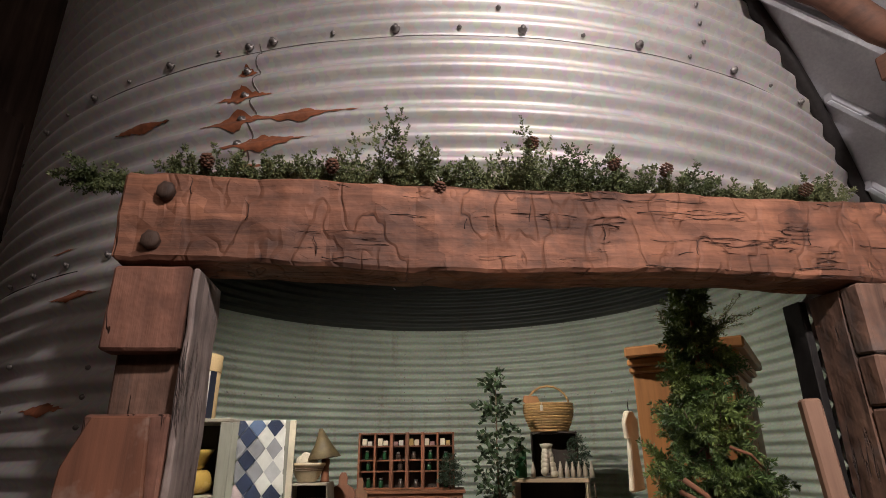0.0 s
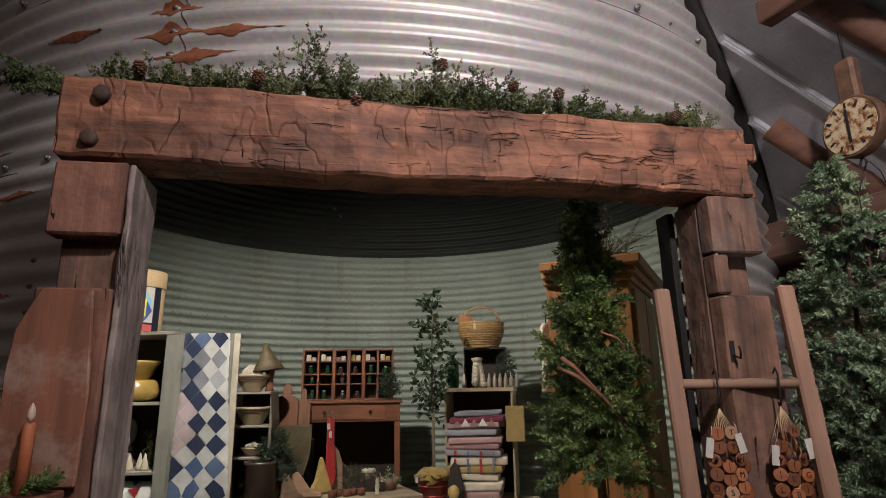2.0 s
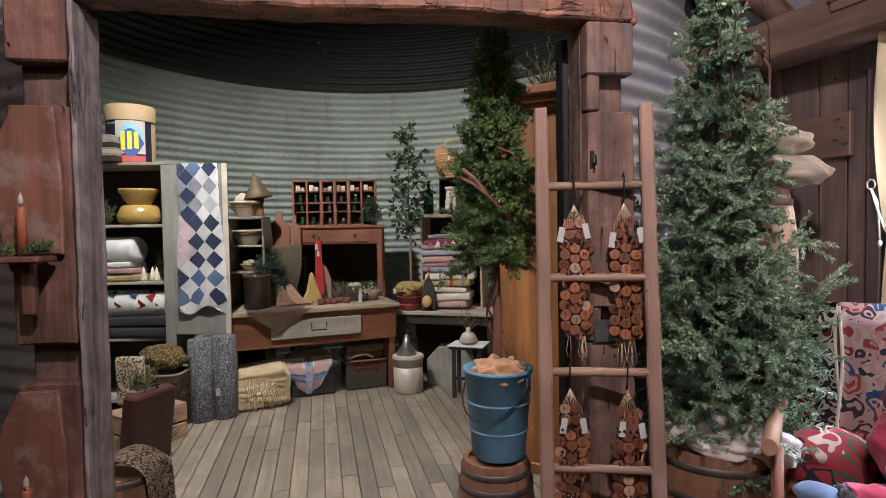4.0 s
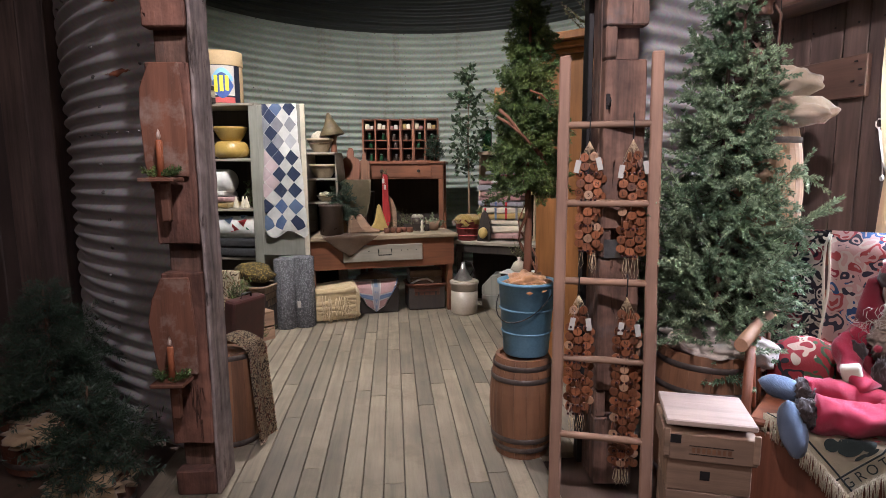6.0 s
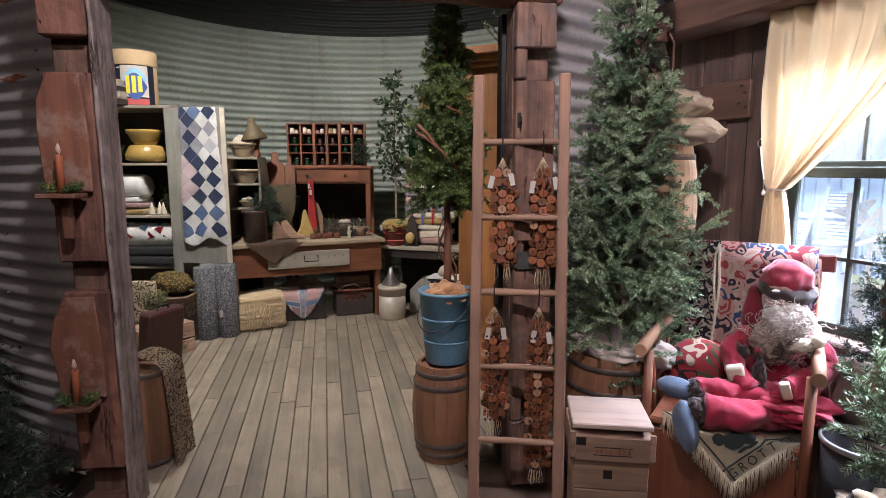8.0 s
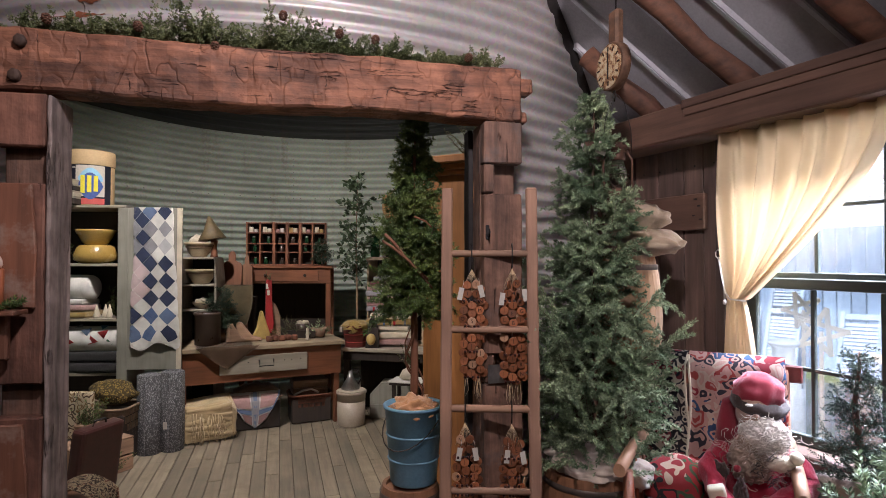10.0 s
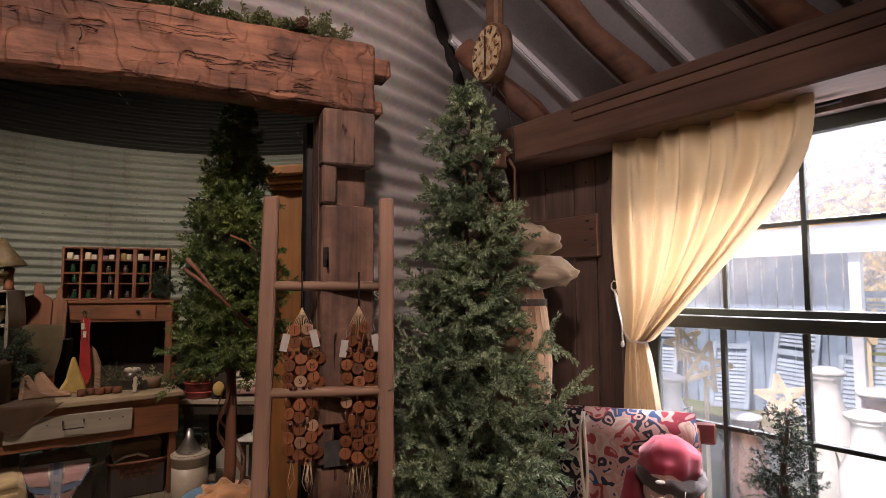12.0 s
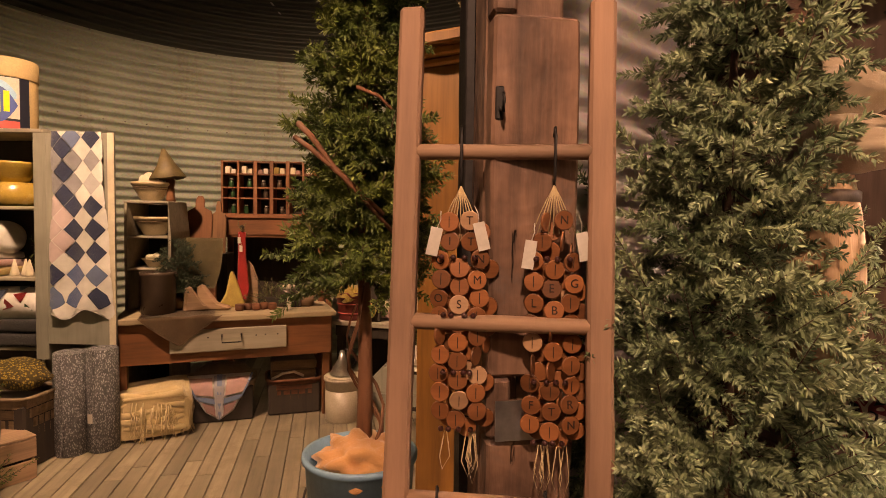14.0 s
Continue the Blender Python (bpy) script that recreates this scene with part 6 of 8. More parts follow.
def over(u, v):
    x = (u - 0.5) * (0.42 - 0.24 * v)
    return (x, -0.175 - 0.02 * math.sin(v * 3) + 0.10 * max(0, 0.2 - v) * 3, 0.325 - 0.30 * v * (1 - 0.4 * abs(u - 0.5)))


part("backing", thicken(sheet(12, 10, over), 0.004), M_WHITE, bq)
cells = ((0.02, 0.38, 0.06, 0.45, M_PINK), (0.62, 0.98, 0.06, 0.45, M_PINK), (0.41, 0.59, 0.02, 0.98, M_LGREY), (0.02, 0.40, 0.5, 0.64, M_BLUE), (0.60, 0.98, 0.5, 0.64, M_BLUE), (0.08, 0.38, 0.68, 0.95, M_ROSE), (0.62, 0.92, 0.68, 0.95, M_ROSE), (0.46, 0.54, 0.0, 1.0, M_BLUE), (-0.02, 0.02, 0, 0.6, M_BLUE), (0.98, 1.02, 0, 0.6, M_BLUE))
for u0, u1, v0, v1, m_ in cells:
    part("patch", sheet(5, 5, lambda u, v: tuple(Vector(over(u0 + (u1 - u0) * u, v0 + (v1 - v0) * v)) + Vector((0, -0.006, 0)))), m_, bq)
split_basket(pose(0.18, 3.78, 0, 0, 0, 22), 0.38, 0.3, 0.25, M_DARKWICKER, "red-brown splint basket under the bench")
for k in range(2):
    cvk = thing("folded_blanket", pose(0.17, 3.80, 0.24 + 0.07 * k, 0, 0, 22), "brown folded wool in the basket", "blanket")
    part("wool", rough(bx(-0.16, -0.12, 0, 0.16, 0.12, 0.069, 0.025, seg=2), 0.008, 9, k), M_BROWNC, cvk)
bl_strap = thing("leather_strap", pose(0.17, 3.66, 0.245, 0, 0, 22), "white and brown straps over basket edge", "strap")
part("strap", tube([(-0.1, 0, 0.01), (-0.03, -0.02, 0.05), (0.05, -0.02, 0.06), (0.12, 0, 0.02)], 0.01, 6), M_ROPE, bl_strap)
ck = thing("stoneware_crock", pose(0.60, 3.60, 0), "grey salt-glazed stoneware crock with pale lid", "crock")
part("body", lathe([(0.118, 0), (0.124, 0.01), (0.126, 0.22)], 36), M_CROCK, ck)
part("shoulder", lathe([(0.126, 0.2205), (0.128, 0.28), (0.136, 0.285), (0.136, 0.305), (0.12, 0.305), (0.118, 0.23)], 36), M_CROCK, ck, "salt-glazed shoulder")
part("lid", lathe([(0.125, 0.3055), (0.125, 0.313)], 30), M_EGG, ck)
fn = thing("tin_funnel", pose(0.59, 3.6, 0.32), "shiny tin funnel upside down on crock", "funnel")
part("cone", lathe([(0.085, 0), (0.088, 0.003), (0.03, 0.10), (0.016, 0.16), (0.012, 0.16), (0.02, 0.1)], 24), M_TIN, fn)
part("handle", tube([(0.06, 0.01, 0.03), (0.1, 0.01, 0.09), (0.07, 0.01, 0.16), (0.02, 0.0, 0.17)], 0.008, 6), M_IRON, fn)
gb = thing("grey_wooden_box", pose(0.95, 3.86, 0, 0, 0, -6), "grey painted wooden box with slanted ends", "box")
part("body", slab([(-0.2, 0), (0.2, 0), (0.2, 0.13), (-0.2, 0.13)], 0.22, 0.004), M_GREYPAINT, gb, at=pose(0, -0.08, 0))
part("lid", slab([(-0.2, 0.131), (0.2, 0.131), (0.2, 0.22), (0.13, 0.33), (-0.1, 0.33), (-0.2, 0.22)], 0.22, 0.004), M_GREYPAINT, gb, at=pose(0, -0.08, 0))
for k, (x, y, h) in enumerate(((-0.84, 2.86, 0.60), (-0.70, 2.94, 0.61))):
    rl = thing("rolled_rug", pose(x, y, 0, 0, 0, 40 * k), "grey tweed rug rolled and stood on end", "rug", "rolled rugs")
    part("roll", rough(lathe([(0.083, 0.0), (0.088, 0.006), (0.088, h - 0.006), (0.083, h)], 30), 0.003, 12, k), M_TWEED, rl)
    part("edge", tube([((0.012 + 0.0035 * i) * math.cos(i * 0.6), (0.012 + 0.0035 * i) * math.sin(i * 0.6), h + 0.002) for i in range(20)], 0.004, 5), M_GREYC, rl)
    part("flap", bx(0.0, -0.097, 0.004, 0.012, -0.086, h - 0.004, 0.003), M_TWEED, rl, at=pose(0, 0, 0, 0, 0, -40 * k))
tag(pose(-0.71, 2.838, 0.24), 0.03, 0.055)
pil = thing("hooked_pillow", pose(-1.03, 2.72, 0.50, 18, 12, 10), "olive-gold hooked wool pillow in basket", "pillow")
part("cover", blob(0.17, 0.12, 0.065, 0.25, 1.8, 6, 3), M_MOSS, pil)
bask0 = split_basket(pose(-1.08, 2.72, 0, 0, 0, 0), 0.40, 0.3, 0.40, M_GREYWICKER, "tall worn basket beside rolled rugs")
ct = thing("wooden_crate", pose(-1.0, 2.42, 0, 0, 0, 62), "low brown wooden crate inside the bin", "crate")
for z in (0.0, 0.115):
    part("slat", bx(-0.2, -0.14, z + 0.004, 0.2, -0.125, z + 0.105, 0.003), M_CRATE, ct)
    part("slat", bx(-0.2, 0.125, z + 0.004, 0.2, 0.14, z + 0.105, 0.003), M_CRATE, ct)
    part("end", bx(-0.2, -0.1245, z + 0.004, -0.185, 0.1245, z + 0.105, 0.003), M_CRATE, ct)
    part("end", bx(0.185, -0.1245, z + 0.004, 0.2, 0.1245, z + 0.105, 0.003), M_CRATE, ct)
part("lid", bx(-0.2, -0.14, 0.222, 0.2, 0.14, 0.236, 0.003), M_CRATE, ct)
sprig_bush("potted_greenery", pose(-1.05, 2.42, 0.30), 42, 0.24, 1.3, 91, M_FIR, "grey-green sprigs in a pot on crate", "plant", leaf=0.02, width=0.006, per=260)
pt = thing("clay_pot", pose(-1.05, 2.42, 0.237), "small brown clay pot", "pot")
part("pot", lathe([(0.05, 0), (0.07, 0.1), (0.075, 0.1), (0.075, 0.12), (0.06, 0.12), (0.045, 0.02)], 20), M_CRATE, pt)
sc = thing("suitcase", pose(-0.80, 2.06, 0, 8, 0, 75), "dark red leather case stood upright", "suitcase")
part("case", bx(-0.16, -0.05, 0, 0.16, 0.05, 0.46, 0.03, seg=3), plain("dark red leather", (0.05, 0.016, 0.014), 0.4, 0, 0.25, 20), sc)
part("handle", tube([(-0.05, 0, 0.455), (-0.04, 0, 0.49), (0.04, 0, 0.49), (0.05, 0, 0.455)], 0.007, 6), M_IRON, sc)
sprig_bush("greenery_bunch", pose(-0.86, 2.3, 0.05), 22, 0.2, 0.35, 93, M_FIR, "green sprigs before the crate", leaf=0.02, width=0.004, per=220)
part_sack = thing("feed_bag", pose(-1.12, 2.35, 0.24), "cream cloth bag with dark print", "bag")
part("cloth", rough(bx(-0.08, 0.06, 0, 0.1, 0.12, 0.33, 0.025, seg=2), 0.01, 8, 2), motif("cream cloth with dark print", (0.5, 0.42, 0.28), [(0.08, 0.05, 0.03), (0.2, 0.12, 0.05)], 18), part_sack)

# keg with a rug just inside the post
cask("keg", pose(-0.20, 0.93, 0), 0.47, 0.135, 0.15, "brown wooden keg with grey rim behind door post", hoops=(0.04, 0.96))
rg = thing("draped_rug", pose(-0.20, 0.93, 0), "cream and black hooked rug draped over keg", "rug")


def rug_at(u, v):
    y = (u - 0.5) * 0.17
    if v < 0.4:
        k = v / 0.4
        return (-0.10 + 0.25 * k, y, 0.485 + 0.05 * math.sin(math.pi * k))
    k = (v - 0.4) / 0.6
    return (0.15 + 0.05 * k + 0.01 * math.sin(u * 7), y - 0.02 * k, 0.485 - k * 0.47)


part("rug", thicken(sheet(10, 24, rug_at), 0.012), M_ORIENT, rg)

# armoire behind the bucket tree
arm = thing("armoire", pose(1.66, 1.92, 0, 0, 0, 64), "tall orange-brown pine armoire with moulded cornice", "armoire")
part("body", bx(0, 0, 0.06, 0.75, 0.42, 2.02, 0.004), M_ORANGE, arm)
part("plinth", bx(-0.02, -0.02, 0, 0.77, 0.43, 0.059, 0.004), M_ORANGE, arm)
for k, (g, z, h) in enumerate(((0.02, 2.021, 0.03), (0.045, 2.052, 0.035), (0.075, 2.088, 0.05))):
    part("cornice", bx(-g, -g, z, 0.75 + g, 0.43, z + h, 0.008), M_ORANGE, arm)
part("door", bx(0.03, -0.021, 0.1, 0.365, -0.001, 1.98, 0.004), M_ORANGE, arm)
part("door", bx(0.385, -0.021, 0.1, 0.72, -0.001, 1.98, 0.004), M_ORANGE, arm)
sprig_bush("cedar_garland", pose(1.60, 2.1, 2.14), 40, 0.3, 0.5, 95, M_CEDAR, "cedar sprigs lying on armoire top", "garland", leaf=0.016, width=0.004, per=300)
dress = thing("doll_dress", pose(1.38, 2.72, 1.48, 0, 0, 60), "small cream dress hanging on armoire side", "dress")
part("dress", rough(slab([(-0.04, 0.42), (0.04, 0.42), (0.1, 0.36), (0.085, 0.26), (0.05, 0.28), (0.1, 0.0), (-0.1, 0.0), (-0.05, 0.28), (-0.085, 0.26), (-0.1, 0.36)], 0.03, 0.008), 0.006, 10, 3), M_CREAM, dress)
part("hanger", tube([(0, 0.015, 0.42), (0, 0.015, 0.46), (0.02, 0.015, 0.48)], 0.003, 5), M_IRON, dress)

# bucket and keg by the ladder
cask("keg", pose(1.25, 1.06, 0), 0.475, 0.125, 0.155, "brown varnished wooden keg under blue bucket", hoops=(0.1, 0.2, 0.8, 0.92))
bu = thing("bucket", pose(1.265, 1.08, 0.477), "faded blue metal bucket with wire handle", "bucket")
part("body", lathe([(0.102, 0), (0.106, 0.006), (0.132, 0.335), (0.139, 0.338), (0.139, 0.35), (0.128, 0.35), (0.1, 0.012)], 36), M_BLUETIN, bu)
for z in (0.11, 0.22):
    part("rib", lathe([(0.1065 + z * 0.078, z - 0.005), (0.111 + z * 0.078, z), (0.1065 + z * 0.078, z + 0.005)], 36, False), M_BLUETIN, bu)
for a in (-35, 145):
    part("ear", bx(-0.015, -0.004, 0.27, 0.015, 0.004, 0.325, 0.003), M_BLUETIN, bu, at=pose(0.137 * math.cos(radians(a)), 0.137 * math.sin(radians(a)), 0, 0, 0, a + 90))
ha = [(0.142 * math.cos(radians(a)), 0.142 * math.sin(radians(a)), 0.30 - 0.13 * math.sin(radians((a + 215) / 180 * 180))) for a in range(-215, -34, 15)]
part("handle", tube(ha, 0.003, 6), M_IRON, bu)
bp = thing("burlap", pose(1.265, 1.08, 0.80), "tan burlap stuffed round the trunk", "cloth")
part("burlap", blob(0.108, 0.108, 0.06, 0.45, 3.2, 4, 4), cloth("orange-tan burlap", (0.46, 0.23, 0.10), 160), bp)
vn = thing("grapevine", pose(1.27, 1.12, 0.8), "twisted brown grapevine stems round the trunk", "vine")
rng = random.Random(2)
for k in range(4):
    ph = rng.random() * 6.28
    part("stem", tube([((0.035 + 0.03 * math.sin(i * 0.5 + ph)) * math.cos(ph + i * 0.55), (0.05 + 0.03 * math.sin(i * 0.4)) * math.sin(ph + i * 0.55) - 0.02, 0.03 + i * 0.045) for i in range(8 + k)], 0.0045, 5, 0.5), M_TRUNKRED, vn)
part("stem", tube([(-0.13, -0.13, 0.80), (-0.09, -0.16, 0.765), (-0.04, -0.17, 0.70), (0.06, -0.12, 0.6)], 0.008, 6, 0.7), M_TRUNKRED, vn)
part("stem", tube([(-0.14, -0.12, 0.77), (-0.09, -0.17, 0.74), (-0.02, -0.17, 0.68), (0.08, -0.1, 0.56)], 0.007, 6, 0.7), M_TRUNKRED, vn)
part("stem", tube([(0.0, -0.13, 0.88), (0.05, -0.13, 0.86), (0.1, -0.1, 0.81)], 0.0045, 6, 0.7), M_TRUNKRED, vn)


# ---- writing ----
def letters(text, size, mat_, parent, at, depth=0.0008, name="letter"):
    cu = bpy.data.curves.new(name, "FONT")
    cu.body, cu.size, cu.extrude, cu.align_x, cu.align_y = text, size, depth, "CENTER", "CENTER"
    tmp = bpy.data.objects.new(name, cu)
    me = bpy.data.meshes.new_from_object(tmp)
    bpy.data.objects.remove(tmp)
    me.materials.clear()
    me.materials.append(mat_)
    ob = new(name, me)
    ob.parent = parent
    ob.matrix_basis = at
    return ob


# ---- strings of wooden letter discs on the ladder ----
M_DISC = wood("varnished wooden disc", (0.235, 0.085, 0.036), along=0, dark=0.7, light=1.3, rough_=0.45, fine=2.0, strength=0.1, each_dark=0.45, each_light=1.55)
M_DISCP = wood("pale wooden disc", (0.46, 0.27, 0.16), along=0, dark=0.8, light=1.2, rough_=0.5, fine=2.0, strength=0.1)
M_BEADRED = plain("dark brown-red bead", (0.05, 0.014, 0.012), 0.35)
M_BURNT = plain("burnt lettering", (0.03, 0.014, 0.008), 0.8)
disc_mesh = finish("disc", lathe([(0.0160, -0.0022), (0.0176, -0.0012), (0.0176, 0.0012), (0.0160, 0.0022)], 20), M_DISC)
disc_pale = finish("disc", lathe([(0.0160, -0.0022), (0.0176, -0.0012), (0.0176, 0.0012), (0.0160, 0.0022)], 20), M_DISCP)
bead_mesh = finish("bead", blob(0.0055, 0.0055, 0.0055, 0, 1, 0, 2), M_BEADRED)


def plane_y(z):
    return 0.595 + 0.215 * z / 1.785


def disc_string(x, top, bottom, words, seed, hook_z, red=False):
    ob = thing("letter_garland", pose(x, plane_y(top) - 0.012, top), "string of wooden letter discs with twine and beads", "garland", "letter disc garlands")
    rng = random.Random(seed)
    part("hook", tube([(0.0, 0.014, hook_z - top + 0.014), (0.0, 0.0, hook_z - top + 0.028), (0.0, -0.009, hook_z - top + 0.012), (0.0, -0.008, 0.05), (0, -0.006, 0.008), (0, 0.002, 0.0), (0, 0.008, 0.01)], 0.0028, 6), M_IRON, ob, "black iron hook")
    tw = bmesh.new()
    for k in range(9):
        e = (k - 4) * 0.0095
        tube([(0, 0, 0.0), (e * 0.4, -0.004, -0.03), (e, -0.006 - 0.004 * (k % 2), -0.085)], 0.0011, 4, 1, tw)
    tagged(part("twine", tw, M_TWINE, ob), kind="stuff")
    end = bottom - top
    use = end + 0.075
    rows = int((-0.075 - use) / 0.034)
    pitch = (-0.075 - use) / rows
    letter_i = 0
    for r in range(rows):
        z = -0.075 - pitch * r
        cols = (-0.034, 0.0, 0.034) if r > 1 else (-0.017, 0.017)
        for c in cols:
            for deep in (0, 1):
                if deep and rng.random() < 0.08:
                    continue
                px = c + rng.uniform(-0.003, 0.003) + (0.017 if deep else 0.0)
                py = -0.016 + 0.018 * deep + 0.12 * abs(c) + 0.0035 * ((r + int(c * 40)) % 2)
                turn = rng.uniform(-7, 7) + c * 420 if rng.random() < 0.88 else rng.uniform(55, 80)
                m = pose(px, py, z + rng.uniform(-0.002, 0.002) - 0.018 * deep + 0.012 * (c != 0.0), 90 + rng.uniform(-6, 6), 0, turn)
                part("disc", disc_pale if rng.random() < 0.08 else disc_mesh, None, ob, at=m)
                if not deep and abs(turn) < 40:
                    if letter_i < len(words) and rng.random() < 0.45:
                        letters(words[letter_i], 0.021, M_BURNT, ob, m @ pose(0, 0, 0.0026))
                        letter_i += 1
                    else:
                        part("stitch", bx(-0.0007, -0.010, 0.0022, 0.0007, 0.010, 0.0032), M_BURNT, ob, at=m)
        if r % 3 == 1 or (red and r % 2):
            for b in range(4):
                part("bead", bead_mesh, None, ob, at=pose(-0.03 + 0.018 * b + rng.uniform(-0.004, 0.004), -0.02, z - pitch / 2))
    loops = bmesh.new()
    for k in range(6):
        q = rng.uniform(-0.035, 0.035)
        L = rng.uniform(0.05, 0.085)
        tube([(q, -0.01, use + 0.01), (q - 0.008, -0.015, use - L * 0.6), (q + rng.uniform(-0.006, 0.006), -0.015, use - L), (q + 0.01, -0.012, use - L * 0.6), (q + 0.004, -0.01, use + 0.01)], 0.001, 4, 1, loops)
    tagged(part("loose_twine", loops, M_TWINE, ob), kind="stuff")
    return ob


disc_string(1.512, 1.449, 0.925, "TITONMOS", 1, 1.525)
disc_string(1.676, 1.452, 0.905, "NEGLBEIFTRNI", 2, 1.525)
disc_string(1.482, 0.852, 0.27, "NTIOSM", 3, 0.908, True)
disc_string(1.664, 0.846, 0.055, "EIFNTR", 4, 0.908, True)
for x, z, r in ((1.462, 1.375, 12), (1.552, 1.385, -14), (1.735, 1.37, -10), (1.628, 1.355, 8), (1.45, 0.76, 10), (1.52, 0.76, -8), (1.64, 0.75, 6), (1.71, 0.745, -10)):
    tag(pose(x * 0.8 + 0.2 * (1.512 if x < 1.58 else 1.672), plane_y(z) - 0.02, z, 0, r, 10), 0.021, 0.05)

# ---- sconces on the door post ----
M_SCONCE = wood("worn red-brown board", (0.20, 0.082, 0.046), along=2, dark=0.6, light=1.3, strength=0.35, stain=(0.34, 0.24, 0.19))


def sconce(u, shelf, top, left, label):
    ob = thing("candle_sconce", DOOR @ pose(u, -0.012, shelf), label, "candle sconce", "candle sconces")
    h = top - shelf
    o = [(-0.055, -0.045), (-0.03, -0.05), (-0.028, 0.0), (0.085, 0.0), (0.088, h * 0.45), (0.072, h), (-0.035, h), (-0.075, h * 0.78), (left, h * 0.55), (-0.075, h * 0.12)]
    part("back", slab(o, 0.016, 0.004), M_SCONCE, ob, at=pose(0, -0.018, 0))
    part("shelf", bx(-0.06, -0.12, -0.018, 0.07, -0.019, -0.001, 0.004), M_SCONCE, ob)
    part("bracket", hewn(0.035, 0.03, 0.15, (1, 1, 4), 0.002, u), M_SCONCE, ob, at=pose(-0.012, -0.055, -0.169))
    part("candle", lathe([(0.0125, 0), (0.012, 0.13), (0.009, 0.136)], 14), M_CANDLE, ob, "orange wax candle", at=pose(0.008, -0.07, 0.0))
    part("bulb", lathe([(0.004, 0), (0.008, 0.012), (0.006, 0.026), (0.001, 0.038)], 12), M_FLAME, ob, "small flame-shaped bulb", at=pose(0.008, -0.07, 0.137))
    rs = np.random.RandomState(int(shelf * 100))
    a, b = [], []
    for k in range(34):
        an = rs.rand() * 6.283
        p = np.array([0.008 + 0.03 * math.cos(an), -0.07 + 0.03 * math.sin(an), 0.006])
        a.append(p)
        b.append(p + np.array([0.045 * math.cos(an + 0.8), 0.03 * math.sin(an + 0.8), 0.015 + 0.02 * rs.rand()]))
    v, f = needles((np.array(a), np.array(b)), 0.016, 420, 0.004, 5)
    part("wreath", from_arrays("wreath", v, f, M_FIR), None, ob, "ring of green sprigs")


sconce(-0.118, 1.322, 1.745, -0.082, "worn wooden sconce with orange candle on post")
sconce(-0.135, 0.535, 0.93, -0.095, "worn wooden sconce with candle and greens on post")

# ---- pots low beside the bin ----
for at, r, h, txt in ((pose(-0.93, 0.62, 0), 0.22, 0.24, "dark brown tub under a potted fir"), (pose(-0.42, 0.28, 0), 0.14, 0.15, "dark tub wrapped in burlap")):
    cask("tub", at, h, r * 0.95, r, txt, hoops=(0.2, 0.8), mat=M_DARKWICKER, category="tub")
for at, r, txt in ((pose(-0.86, 0.46, 0.20), 0.13, "orange-tan burlap scrap on tub"), (pose(-0.42, 0.26, 0.12), 0.16, "wrinkled burlap round the pot")):
    ob = thing("burlap_wrap", at, txt, "burlap")
    part("burlap", blob(r, r * 0.8, 0.055, 0.55, 3.5, r * 9, 4), M_BURLAP, ob)

# ---- barrel, burlap and crate by the ladder ----
cask("barrel", pose(2.04, 0.93, 0), 0.60, 0.20, 0.225, "large old brown barrel under christmas tree", hoops=(0.1, 0.75, 0.92))
M_SKIRT = cloth("pale worn burlap", (0.50, 0.42, 0.35), 170)
ob = thing("burlap_skirt", pose(2.04, 0.90, 0.62), "pale burlap gathered round the tree foot", "burlap")
part("burlap", rough(rough(blob(0.185, 0.17, 0.075, 0.25, 3.2, 2, 5), 0.03, 9, 2), 0.008, 26, 4), M_SKIRT, ob)
part("fold", rough(rough(blob(0.11, 0.07, 0.06, 0.3, 3, 5, 4), 0.022, 11, 7), 0.006, 30, 2), M_SKIRT, ob, at=pose(0.12, -0.13, 0.0, 0, 20, 30))
hive = thing("wooden_box", pose(1.885, 0.37, 0, 0, 0, -4) @ Matrix.Diagonal((0.84, 0.84, 1.0, 1.0)), "old pale wooden box with lid and square hole", "box")
part("base", bx(-0.165, -0.14, 0.0, 0.165, 0.14, 0.085, 0.004), M_CRATE, hive)
part("board", bx(-0.15, -0.125, 0.086, 0.15, 0.125, 0.19, 0.003), M_CRATE, hive)
part("board", bx(-0.15, -0.125, 0.192, 0.15, 0.125, 0.30, 0.003), M_CRATE, hive)
part("board", bx(-0.15, -0.125, 0.302, 0.15, 0.125, 0.41, 0.003), M_CRATE, hive)
part("band", bx(-0.165, -0.14, 0.412, 0.165, 0.14, 0.50, 0.003), M_CRATE, hive)
part("corner", bx(-0.168, -0.15, 0.425, -0.145, -0.141, 0.52, 0.003), M_CRATE, hive)
part("corner", bx(0.145, -0.15, 0.425, 0.168, -0.141, 0.52, 0.003), M_CRATE, hive)
lid = part("lid", bx(-0.16, -0.135, 0.525, 0.16, 0.15, 0.545, 0.004), wood("bleached lid board", (0.52, 0.40, 0.33), along=0, dark=0.8, light=1.12), hive, "bleached pinkish lid board")
part("hole", bx(-0.03, -0.1275, 0.345, 0.005, -0.1255, 0.375), M_IRON, hive, "dark square hole")
part("hole", bx(-0.145, -0.1425, 0.47, -0.105, -0.1405, 0.498), M_IRON, hive)
for z in (0.255, 0.19):
    part("latch", bx(0.02, -0.131, z, 0.042, -0.1255, z + 0.017, 0.001), M_IRON, hive)
part("wire", tube([(-0.025, -0.128, 0.27), (0.03, -0.129, 0.272), (-0.03, -0.129, 0.262), (-0.03, -0.13, 0.09)], 0.0012, 4), M_IRON, hive)
